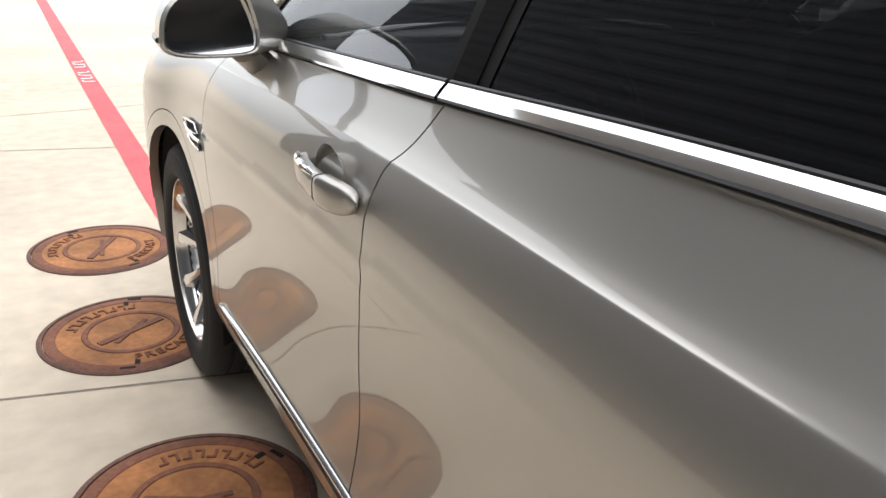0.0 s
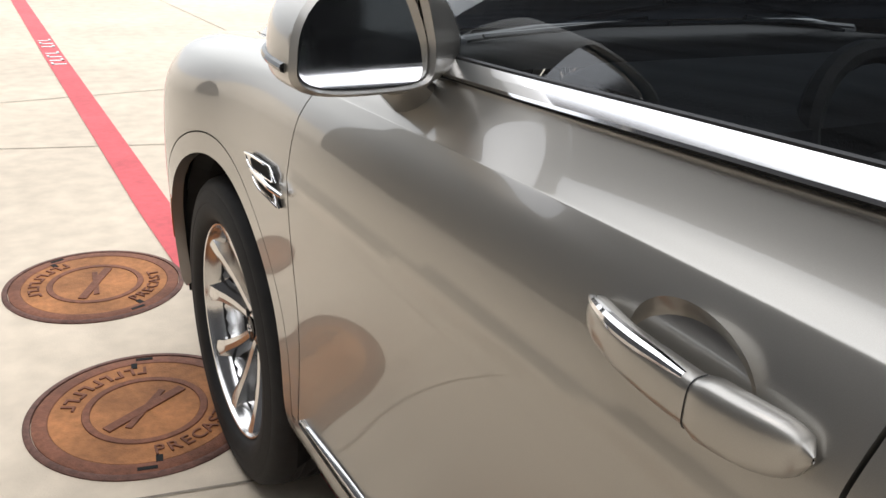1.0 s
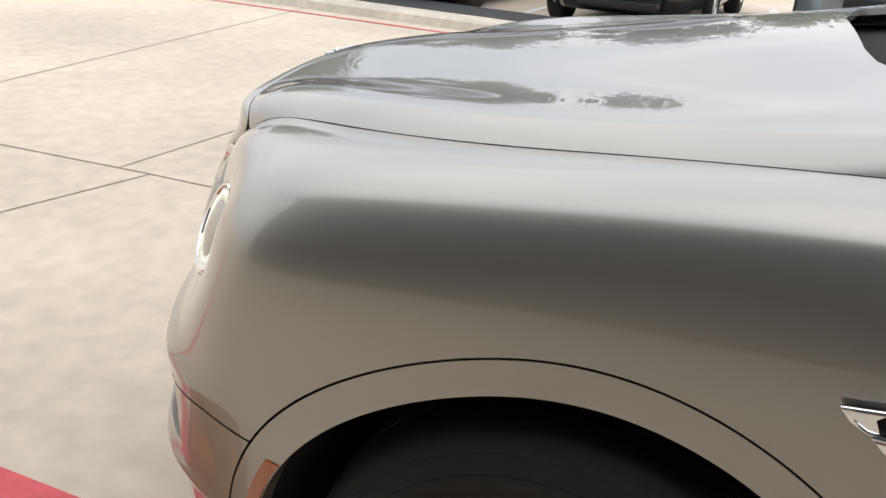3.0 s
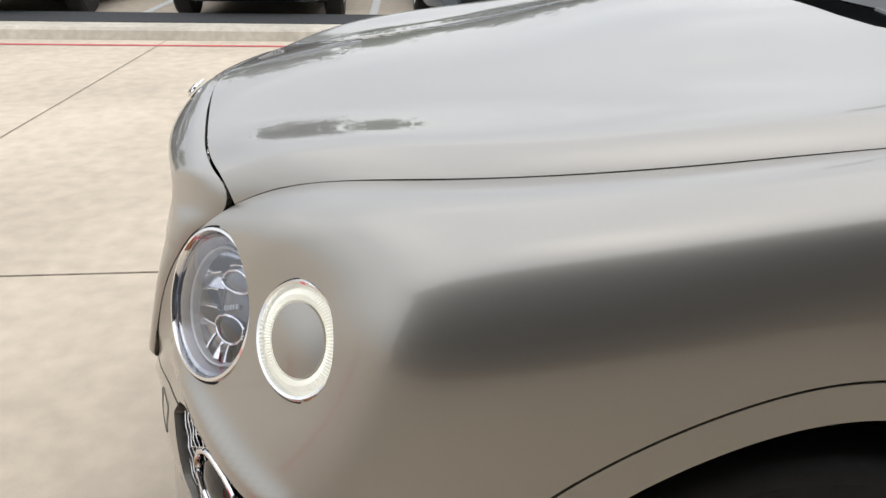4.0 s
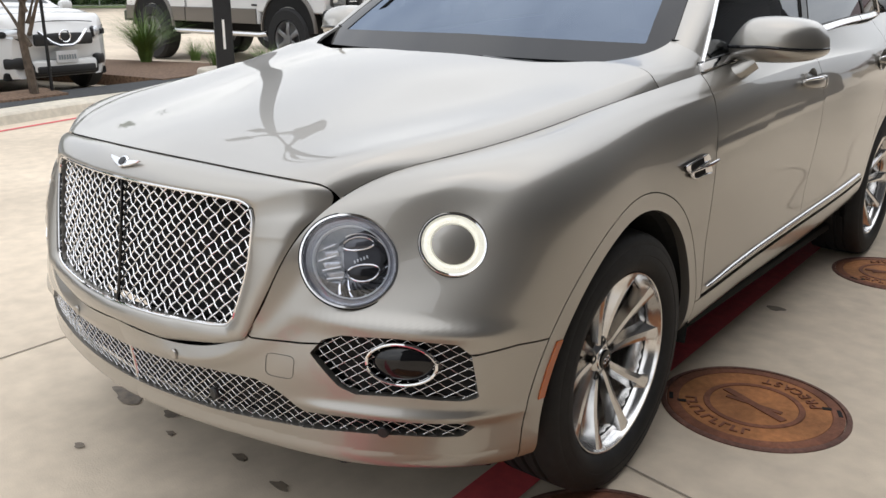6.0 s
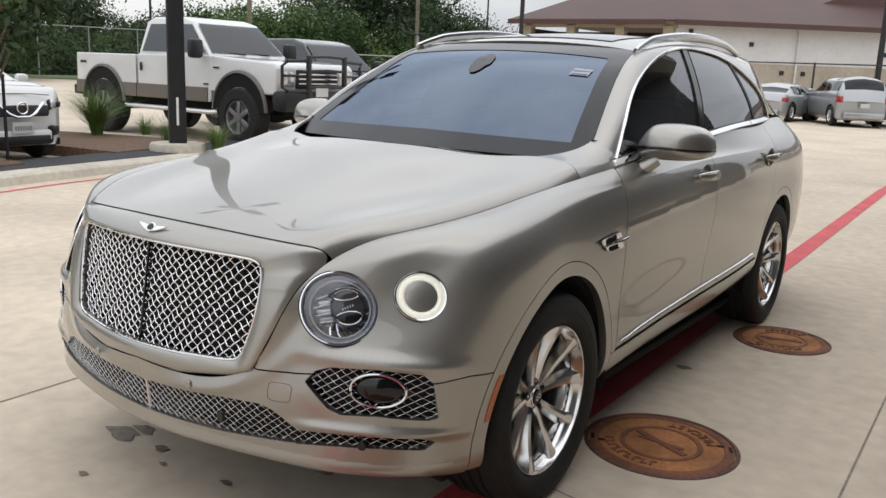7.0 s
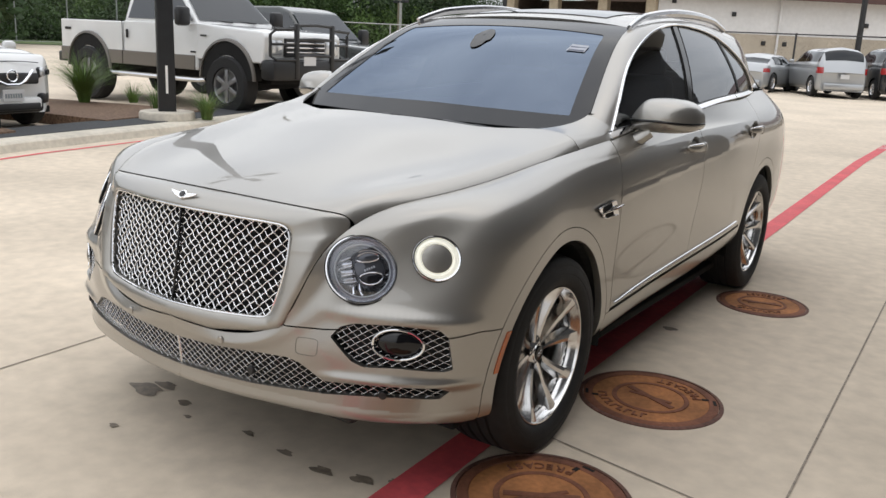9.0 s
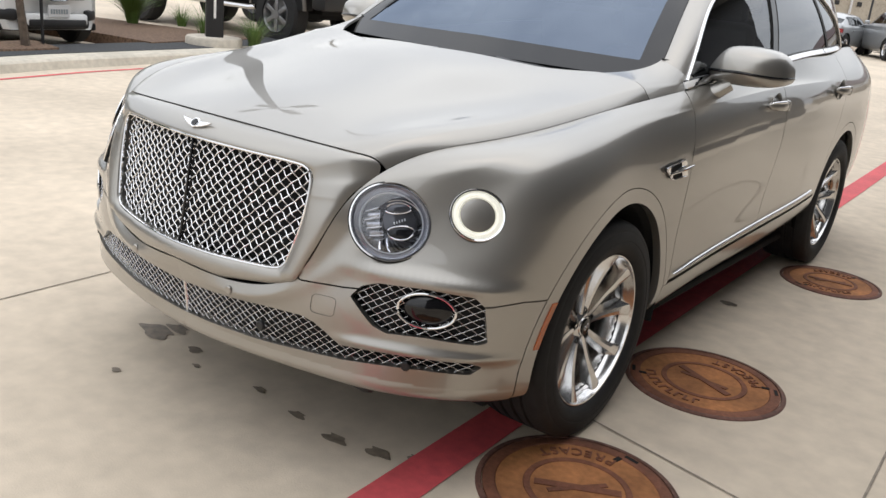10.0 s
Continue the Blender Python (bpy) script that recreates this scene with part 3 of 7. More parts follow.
def woven(outline, surf, pitch, slope, wire, flat, thick):
    """Wires along two diagonals, clipped to an outline in (x, z) and bent to the surface surf(x, z); returns two wire sets as one mesh."""
    poly = np.array(outline, float)
    V, F = [], []
    x0, x1, z0, z1 = poly[:, 0].min(), poly[:, 0].max(), poly[:, 1].min(), poly[:, 1].max()
    for s in (slope, -slope):
        d = np.array((1, s)) / math.hypot(1, s)
        nrm = np.array((-d[1], d[0]))
        proj = poly @ nrm
        k = math.floor(proj.min() / pitch)
        while k * pitch < proj.max():
            c = k * pitch
            k += 1
            hits = []
            for a, b in zip(poly, np.roll(poly, -1, 0)):
                fa, fb = a @ nrm - c, b @ nrm - c
                if (fa < 0) != (fb < 0):
                    hits.append(float((a + (b - a) * fa / (fa - fb)) @ d))
            hits.sort()
            for lo, hi in zip(hits[::2], hits[1::2]):
                if hi - lo < .004:
                    continue
                count = max(2, int((hi - lo) / (pitch * .25)) + 1)
                rows = []
                for i, t in enumerate(np.linspace(lo, hi, count)):
                    p = d * t + nrm * c
                    wave = thick * math.cos(math.pi * (t / pitch * math.hypot(1, s) / (2 * abs(s)) * 2 * abs(s) / math.hypot(1, s))) * (1 if s > 0 else -1)
                    y = surf(p[0], p[1]) + wave
                    row = []
                    for w, o in ((-wire, 0), (-wire * .5, flat), (wire * .5, flat), (wire, 0)):
                        q = p + nrm * w
                        row.append(len(V))
                        V.append((q[0], y + o, q[1]))
                    rows.append(row)
                for a, b in zip(rows, rows[1:]):
                    for j in range(3):
                        F.append((a[j], a[j + 1], b[j + 1], b[j]))
                    F.append((a[3], a[0], b[0], b[3]))
    return V, F


outline_r = [(x * .985, z + (.001 if z < .7 else -.002)) for x, y, z in inner]
GRILLE_SURF = lambda x, z: grille_y(x, z) - .012
for side in (-1, 1):
    poly = [(.004, outline_r[0][1])] + [(max(.004, x), z) for x, z in outline_r] + [(.004, outline_r[-1][1])]
    V, F = woven(poly, GRILLE_SURF, .0232, .92, .0026, .0042, .0026)
    make("grille_mesh", [(side * x, y, z) for x, y, z in V], F, M_CHROME, grille)
part("centre_bar", rod([(0, grille_y(0, z) + .002, z) for z in np.linspace(.572, .882, 8)], .0045, 8), M_GLOSSBLACK, grille, smooth=True)
# Near-black sheet behind the mesh stands in for the shade of the opening
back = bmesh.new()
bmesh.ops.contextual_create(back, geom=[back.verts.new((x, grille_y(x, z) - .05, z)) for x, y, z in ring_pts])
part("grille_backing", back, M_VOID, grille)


def mirrored(bm, side):
    if side < 0:
        bmesh.ops.scale(bm, vec=(-1, 1, 1), verts=bm.verts)
    return bm


def skin_y(x, z):
    """How far ahead the nose's skin lies at a place of the front."""
    i = ((NOSE[:, 0] - x) ** 2 + (NOSE[:, 2] - z) ** 2).argsort()[:4]
    w = 1 / (1e-5 + (NOSE[i, 0] - x) ** 2 + (NOSE[i, 2] - z) ** 2)
    return float((NOSE[i, 1] * w).sum() / w.sum())


uu, vv = np.meshgrid(np.linspace(4.5, 5.80, 200), np.linspace(.02, .98, 90), indexing="ij")
NOSE = skin(uu.ravel(), vv.ravel())
for side in (-1, 1):
    for name, poly, depth in (("side_intake", INTAKE, .014), ("lower_grille", LOWER_IN, .012), ("outer_grille", LOWER_OUT, .012)):
        poly = [(max(.0, x), z) for x, z in poly]
        surf = lambda x, z: skin_y(x, z) - depth
        V, F = woven(poly, surf, .0185, .72, .0013, .002, .001)
        bumper = panels["front_bumper", side]
        hold = make(name + "_mesh", [(side * x, y, z) for x, y, z in V], F, M_SATIN, bumper, "silver diamond mesh")
        # The shade behind the intake mesh is likewise a flat near-black sheet
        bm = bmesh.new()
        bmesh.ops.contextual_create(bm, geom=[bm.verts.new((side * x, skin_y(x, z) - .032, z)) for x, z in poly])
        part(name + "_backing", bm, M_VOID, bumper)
    # fog lamp in its oval chrome bezel
    bumper = panels["front_bumper", side]
    cx, cz = .818, .560
    oval = [(cx + .068 * math.cos(a), cz + .048 * math.sin(a)) for a in np.linspace(0, math.tau, 40, endpoint=False)]
    tilt = (skin_y(cx - .06, cz) - skin_y(cx + .06, cz)) / .12
    base_y = skin_y(cx, cz) - .004
    ring = [(side * x, .35 * (base_y - (x - cx) * tilt) + .65 * (skin_y(x, z) - .006), z) for x, z in oval]
    bezel = part("fog_lamp", rod(ring, .0042, 8, closed=True), M_CHROME, car, "fog lamp in an oval chrome bezel", smooth=True)
    tube = bmesh.new()
    r1 = [tube.verts.new(p) for p in ring]
    r2 = [tube.verts.new((p[0] - side * .03, p[1] - .04, p[2])) for p in ring]
    for i in range(40):
        tube.faces.new((r1[i], r1[(i + 1) % 40], r2[(i + 1) % 40], r2[i]))
    tube.faces.new(r2)
    part("fog_lamp_cup", tube, M_GLOSSBLACK, bezel)
    lens = bmesh.new()
    rows = []
    for k in range(5):
        f = math.cos(k / 4 * math.pi / 2 * .96)
        g = .03 * math.sin(k / 4 * math.pi / 2)
        rows.append([lens.verts.new((p[0] * f + side * cx * (1 - f), (p[1] - base_y) * f + base_y - .022 + g, cz + (p[2] - cz) * f)) for p in ring])
    for a, b in zip(rows, rows[1:]):
        for i in range(40):
            lens.faces.new((a[i], a[(i + 1) % 40], b[(i + 1) % 40], b[i]))
    lens.faces.new(rows[-1])
    part("fog_lamp_lens", lens, M_GLOSSBLACK, bezel, smooth=True)
part("lower_centre_bar", rod([(0, skin_y(0, z) - .012, z) for z in (.345, .40, .45)], .006, 8), M_SATIN, panels["front_bumper", -1], smooth=True)


def round_part(name, c, n, profile, mat, parent, side, label="", seg=56, smooth=True):
    """A turned part round the axis n at c; profile: (radius, out along n)."""
    bm = lathe([(r * (1.038 if c is LAMP_C else 1.04 if c is DRL_C else 1), x) for r, x in profile], seg)
    axis = Vector(n)
    turn = Vector((1, 0, 0)).rotation_difference(axis).to_matrix().to_4x4()
    bm.transform(Matrix.Translation(Vector(c)) @ turn)
    return part(name, mirrored(bm, side), mat, parent, label, smooth)


# ---- headlamps and running lamps
M_LAMPBOWL = material("lamp_reflector", (0.66, 0.67, 0.69), 0.16, 0.9, grain=0.25, grain_scale=45)
M_COLLAR = material("smoky_collar", (0.30, 0.31, 0.345), 0.25, 0.6)
M_PROJ = material("smoky_lens", (0.09, 0.092, 0.10), 0.12, 0.3, 0.8)
M_FACET = material("faceted_lamp_glass", (0.75, 0.78, 0.80), 0.12, 0.3, bump=1.0, bump_scale=300)
for side in (-1, 1):
    fender = panels["fender", side]
    lamp = round_part("headlamp", LAMP_C, LAMP_N, [(.106, -.02), (.1065, .001), (.1045, .005), (.1005, .0055), (.0985, .001), (.0975, -.012)], M_CHROME, car, side, "round headlamp with chrome bezel")
    round_part("lamp_gasket", LAMP_C, LAMP_N, [(.1085, -.01), (.1085, .0012), (.1055, .0016)], M_VOID, lamp, side)
    round_part("lamp_collar", LAMP_C, LAMP_N, [(.0978, -.002), (.092, -.006), (.085, -.014), (.0825, -.018)], M_COLLAR, lamp, side, "smoky grey inner collar")
    round_part("light_guide", LAMP_C, LAMP_N, [(.0830, -.022), (.0835, -.014), (.0815, -.012), (.0795, -.014), (.079, -.024)], M_FACET, lamp, side, "slim clear light-guide ring")
    round_part("lamp_bowl", LAMP_C, LAMP_N, [(.080, -.020), (.078, -.030), (.070, -.044), (.048, -.058), (0, -.064)], M_LAMPBOWL, lamp, side)
    lamp_m = Matrix.Translation(Vector(LAMP_C)) @ Vector((1, 0, 0)).rotation_difference(Vector(LAMP_N)).to_matrix().to_4x4() @ Matrix.Diagonal((1, 1.038, 1.038, 1))

    def in_lamp(name, bm, m, mat, label="", smooth=False):
        bm.transform(lamp_m @ m)
        return part(name, mirrored(bm, side), mat, lamp, label, smooth)

    # two stacked lens cells in a rounded smoky housing
    house = lathe([(.052, -.030), (.049, .000), (.042, .012), (.022, .017), (0, .018)], 40)
    in_lamp("projector_housing", house, Matrix.Translation((-.036, -.020, .006)), M_PROJ, "smoky rounded projector housing", True)
    for zc, w, h, mat in ((.031, .033, .019, M_PROJ), (-.026, .034, .024, M_GLOSSBLACK)):
        loop = [(-.0165 - .000, -.022 + w * math.cos(q), .004 + zc + h * math.sin(q) * (1 if math.sin(q) * zc > 0 else .55)) for q in np.linspace(0, math.tau, 36, endpoint=False)]
        in_lamp("lens_ring", rod(loop, .0019, 6, closed=True), Matrix.Identity(4), M_CHROME, "", True)
        cap = bmesh.new()
        rows = [[cap.verts.new((-.0185 + .005 * (1 - f * f), -.022 + (p[1] + .022) * f, .004 + zc + (p[2] - .004 - zc) * f)) for p in loop] for f in (1, .8, .55, .3)]
        for p, q in zip(rows, rows[1:]):
            for k in range(36):
                cap.faces.new((p[k], p[(k + 1) % 36], q[(k + 1) % 36], q[k]))
        cap.faces.new(rows[-1])
        in_lamp("projector_lens", cap, Matrix.Identity(4), mat, "dark projector lens", True)
    for k in range(5):
        tooth = block(.004, .0035, .007, .0008)
        in_lamp("lens_tooth", tooth, Matrix.Translation((-.0155, -.036 + .007 * k, .0075 - .002 * k)), M_FACET)
    # shelf blades beside the lenses and curved petals below them
    for k, z in enumerate((.040, .016, -.008, -.030)):
        bm = block(.030, .044 - .004 * abs(k - 1.5), .0035, .0012)
        in_lamp("reflector_blade", bm, Matrix.Translation((-.036, .050 - .004 * abs(k - 1), z)) @ Matrix.Rotation(radians(-14 + 5 * k), 4, "X"), M_CHROME)
        in_lamp("reflector_pocket", block(.004, .040 - .004 * abs(k - 1.5), .016, .002), Matrix.Translation((-.046, .050 - .004 * abs(k - 1), z - .011)) @ Matrix.Rotation(radians(24), 4, "Y"), M_LAMPBOWL)
    for k in range(6):
        a = radians(222 + k * 21)
        arc = [(-.022 - .016 * (1 - f), (.040 + .037 * f) * -math.cos(a + .35 * f), (.040 + .037 * f) * math.sin(a + .35 * f)) for f in np.linspace(0, 1, 8)]
        in_lamp("reflector_petal", rod(arc, lambda f: .0016 + .0035 * f, 6, flat=.5), Matrix.Identity(4), M_CHROME, "", True)
        arc2 = [(-.030 - .014 * (1 - f), (.044 + .032 * f) * -math.cos(a + .18 + .35 * f), (.044 + .032 * f) * math.sin(a + .18 + .35 * f)) for f in np.linspace(0, 1, 6)]
        in_lamp("petal_gap", rod(arc2, lambda f: .002 + .004 * f, 6, flat=.4), Matrix.Identity(4), M_GLOSSBLACK, "", True)
    sweep = [(-.020, -.02 + .062 * math.cos(q), -.004 + .066 * math.sin(q)) for q in np.linspace(1.2, 3.0, 14)]
    in_lamp("inner_trim", rod(sweep, .0016, 6), Matrix.Identity(4), M_CHROME, "", True)
    glass = round_part("lamp_glass", LAMP_C, LAMP_N, [(.0965, -.002), (.085, .003), (.06, .009), (.03, .012), (0, .013)], M_LENS, lamp, side)
    glass.visible_shadow = False
    drl = round_part("running_lamp", DRL_C, DRL_N, [(.070, -.015), (.0705, .002), (.068, .005), (.0645, .004), (.063, -.006)], M_CHROME, car, side, "round running lamp, lit ring")
    rows, bm = [], bmesh.new()
    for k in range(180):
        q, o = k * math.tau / 180, .0014 if k % 2 else 0
        rows.append([bm.verts.new((x + o * w, r * math.cos(q), r * math.sin(q))) for r, x, w in ((.0635, -.004, 0), (.060, .0005, .6), (.053, .003, 1), (.0465, .002, 1), (.0435, -.003, 0))])
    for k in range(180):
        for i in range(4):
            bm.faces.new((rows[k][i], rows[k][i + 1], rows[(k + 1) % 180][i + 1], rows[(k + 1) % 180][i]))
    bm.transform(Matrix.Translation(Vector(DRL_C)) @ Vector((1, 0, 0)).rotation_difference(Vector(DRL_N)).to_matrix().to_4x4() @ Matrix.Diagonal((1, 1.04, 1.04, 1)))
    part("lit_ring", mirrored(bm, side), M_DRL, drl, "ribbed ring glowing warm white")
    round_part("lamp_gasket", DRL_C, DRL_N, [(.0722, -.01), (.0722, .001), (.0695, .0014)], M_VOID, drl, side)
    round_part("lamp_centre", DRL_C, DRL_N, [(.044, -.006), (.0435, .003), (.03, .006), (.015, .008), (0, .0085)], M_PAINT, drl, side, "body-coloured round centre")
    # amber side marker on the arch
    mk = panel(skin, grid(4.3, 4.72, .008), np.linspace(.1, .65, 50), (
        lambda P: from_arch(P, HUB_F) - .4395, lambda P: .458 - from_arch(P, HUB_F), lambda P: P[:, 1] - .1,
        lambda P: P[:, 2] - .455, lambda P: .592 - P[:, 2]), out=(1, 0, 0), fold=.006, lift=.003)
    put("side_marker", mk, M_AMBER, panels["arch_trim", side], side, "amber side marker lens")

# ---- belt chrome, glass and upper body
BELT = [(.886, -.54, 1.155), (.889, -.72, 1.172), (.890, -1.0, 1.191), (.886, -1.3, 1.209), (.881, -1.57, 1.224), (.871, -2.0, 1.251), (.853, -2.5, 1.268), (.822, -2.85, 1.274), (.794, -3.05, 1.279)]
belt_t = [-p[1] for p in BELT]
belt = spline(belt_t, BELT)
TOP_LINE = [(.882, -.60, 1.172), (.838, -.762, 1.30), (.775, -.98, 1.445), (.741, -1.16, 1.53), (.716, -1.375, 1.605), (.700, -1.68, 1.658), (.698, -2.06, 1.656), (.712, -2.385, 1.620), (.744, -2.69, 1.535), (.780, -2.915, 1.42), (.800, -3.045, 1.291)]
top_t = np.r_[0, np.cumsum(np.linalg.norm(np.diff(TOP_LINE, axis=0), axis=1))]
top_t = top_t / top_t[-1]
top_line = spline(top_t, TOP_LINE)
ROOF_LINE = [(.800, -.500, 1.176), (.783, -.598, 1.240), (.750, -.740, 1.334), (.700, -.950, 1.464), (.653, -1.185, 1.584), (.622, -1.48, 1.652), (.614, -1.95, 1.692), (.62, -2.45, 1.688), (.618, -2.95, 1.644), (.60, -3.38, 1.565), (.57, -3.75, 1.40)]
roof_line = spline(top_t, ROOF_LINE)


def upper(f, push):
    out = []
    for a, b in zip(TOP_LINE, ROOF_LINE):
        p = np.array(a) * (1 - f) + np.array(b) * f
        out.append(tuple(p + push * np.array((.75, .25, .6))))
    return out


upper_side = lofted(top_t, [TOP_LINE, upper(.15, .006), upper(.45, .015), upper(.8, .010), ROOF_LINE])


def side_glass(u, v):
    """The side glazing: u from the mirror to the tail, v from the belt to the top line."""
    u, v = np.asarray(u, float), np.asarray(v, float)
    lower = belt(.60 + u * 2.45)
    # the top line met straight above
    tt = np.linspace(0, 1, 400)
    tp = top_line(tt)
    hi = np.stack([np.interp(-lower[:, 1], -tp[:, 1], tp[:, k]) for k in range(3)], -1)
    hi[:, 1] = lower[:, 1]
    p = lower + (hi - lower) * v[:, None]
    bulge = .022 * np.sin(np.pi * v) * np.clip((hi[:, 2] - lower[:, 2]) / .4, 0, 1)
    p[:, 0] += bulge
    return p


B_POST = lambda P: -1.63 - (P[:, 2] - 1.22) * .30
C_POST = lambda P: -2.46 - (P[:, 2] - 1.24) * -.05 - (1.6 - P[:, 2]) * .55
for side in (-1, 1):
    put("roof_pillar", panel(upper_side, np.linspace(0, 1, 140), np.linspace(0, 1, 16), out=(.7, .2, .7), fold=.01), M_PAINT, car, side)
    gl = np.linspace(.012, .988, 100)
    gv = np.linspace(0, 1, 20)
    put("front_window", panel(side_glass, gl, gv, (lambda P: P[:, 1] - B_POST(P) - .055,), fold=0, lift=-.006), M_FRONTGLASS, panels["front_door", side], side, "dark tinted door window")
    put("rear_window", panel(side_glass, gl, gv, (lambda P: B_POST(P) - .055 - P[:, 1], lambda P: P[:, 1] - C_POST(P) - .02), fold=0, lift=-.006), M_TINT, panels["rear_door", side], side, "dark privacy window")
    put("quarter_window", panel(side_glass, gl, gv, (lambda P: C_POST(P) - .02 - P[:, 1],), fold=0, lift=-.006), M_TINT, panels["quarter_panel", side], side)
    put("post_border", panel(side_glass, gl, gv, (lambda P: P[:, 1] - B_POST(P) + .058, lambda P: B_POST(P) + .058 - P[:, 1]), fold=0, lift=-.004), M_VOID, car, side)
    put("door_post", panel(side_glass, gl, gv, (lambda P: P[:, 1] - B_POST(P) + .032, lambda P: B_POST(P) + .032 - P[:, 1]), fold=.004, lift=-.001), M_GLOSSBLACK, car, side, "gloss black door post")
    put("quarter_post", panel(side_glass, gl, gv, (lambda P: P[:, 1] - C_POST(P) + .021, lambda P: C_POST(P) + .021 - P[:, 1]), fold=.004, lift=-.002), M_BLACK, car, side)
    # chrome strips: a broad flat one on the belt, a slim one round the top
    for a, b in ((.575, 1.603), (1.613, 2.47), (2.48, 3.04)):
        P = belt(np.linspace(a, b, 40))
        for name, mat, text, prof in (("belt_chrome", M_CHROME, "broad polished belt strip", ((.006, -.003), (.0180, -.002), (.0172, .002), (.0090, .012), (.0005, .021), (-.006, .023))),
                                      ("belt_seal", M_VOID, "", ((-.004, -.0075), (.0110, -.0072), (.0120, -.0035), (.003, -.003))), ("glass_seal", M_BLACK, "", ((.0010, .0205), (.0005, .0235), (-.003, .0255), (-.008, .024)))):
            w = len(prof)
            V = [(side * (p[0] + ox), p[1], p[2] + oz) for p in P for ox, oz in prof]
            F = []
            for i in range(len(P) - 1):
                for j in range(w - 1):
                    f = (i * w + j, i * w + j + 1, (i + 1) * w + j + 1, (i + 1) * w + j)
                    F.append(f if side < 0 else f[::-1])
            F += [tuple(range(w)), tuple(range((len(P) - 1) * w, len(P) * w))]
            make(name, V, F, mat, car, text, smooth=False)
    arc = top_line(np.linspace(0, 1, 90))
    part("window_chrome", rod([(side * (p[0] + .004), p[1], p[2]) for p in arc], .0065, 8), M_CHROME, car, smooth=True)

# ---- roof, windscreen, tail
roof_u = np.linspace(0, 1, 7)
edge_r = [tuple(roof_line(np.array([t]))[0]) for t in np.linspace(.40, 1.0, 7)]


def roof_row(k, rise, pull):
    out = []
    for i, (x, y, z) in enumerate(edge_r):
        out.append((x * k, y + pull * max(0, 1 - i / 2.0), z + rise))
    return out


roof_rails = [roof_row(1.0, 0, 0), roof_row(.86, .016, -.01), roof_row(.45, .038, -.02), roof_row(0, .043, -.02)]
roof_surface = lofted(roof_u, roof_rails + [[(-x, y, z) for x, y, z in r] for r in roof_rails[-2::-1]])
put("roof", panel(roof_surface, np.linspace(0, 1, 60), np.linspace(0, 1, 50), out=(0, 0, 1)), M_PAINT, car, 1)
M_ROOFGLASS = glass_material("roof_glass", (.3, .32, .34), clear=.05)
put("sunroof", panel(roof_surface, np.linspace(.10, .55, 20), np.linspace(.16, .84, 30), out=(0, 0, 1), fold=.003, lift=.004), M_ROOFGLASS, car, 1, "dark glass sunroof")

WS_EDGE = [tuple(roof_line(np.array([t]))[0]) for t in np.linspace(.0, .405, 6)]
ws_rails = []
for k, ahead, up in ((1.0, 0, 0), (.93, .020, .004), (.55, .078, .010), (0, .105, .012)):
    ws_rails.append([(x * k, y + ahead * (1.0 - .35 * i / 5), z + up * (i / 5) * 2) for i, (x, y, z) in enumerate(WS_EDGE)])
ws_surface = lofted(np.linspace(0, 1, 6), ws_rails + [[(-x, y, z) for x, y, z in r] for r in ws_rails[-2::-1]])
put("windscreen", panel(ws_surface, np.linspace(0, 1, 40), np.linspace(0.004, .996, 50), out=(0, .6, .8), fold=0, lift=-.004), M_SCREEN, car, 1, "bluish windscreen reflecting the sky")
M_FRIT = material("black_glass_border", (.005, .005, .006), .08)
rimmed = lambda P: np.maximum(np.abs(P[:, 0]) - np.interp(P[:, 2], (1.15, 1.6), (.730, .572)), np.maximum(1.244 - P[:, 2] - .012 * np.abs(P[:, 0]), P[:, 2] - 1.588 - .03 * (1 - (P[:, 0] / .6) ** 2)))
put("windscreen_border", panel(ws_surface, np.linspace(0, 1, 50), np.linspace(0.004, .996, 60), (rimmed,), out=(0, .6, .8), fold=0, lift=-.0015), M_FRIT, car, 1)

ws_grid = ws_surface(*[q.ravel() for q in np.meshgrid(np.linspace(0, 1, 80), np.linspace(0, 1, 120), indexing="ij")])


def on_screen(x, z):
    d = (ws_grid[:, 0] - x) ** 2 + (ws_grid[:, 2] - z) ** 2
    k = d.argsort()[:6]
    w = 1 / (d[k] + 1e-5)
    return np.array((x, (ws_grid[k, 1] * w).sum() / w.sum(), z))


pod = bmesh.new()
rings = []
for f in (1, .8, .45):
    rings.append([pod.verts.new(tuple(on_screen(.02 + (.056 if math.sin(a) > 0 else .042) * f * math.cos(a), 1.545 + (.050 if math.sin(a) > 0 else .045) * f * math.sin(a)) + np.array((0, .0010 + .0010 * (1 - f), .0010)))) for a in np.linspace(0, math.tau, 28, endpoint=False)])
for p, q in zip(rings, rings[1:]):
    for k in range(28):
        pod.faces.new((p[k], p[(k + 1) % 28], q[(k + 1) % 28], q[k]))
pod.faces.new(rings[-1])
part("sensor_pod", pod, M_FRIT, car, "black sensor pod at the windscreen's top", smooth=True)
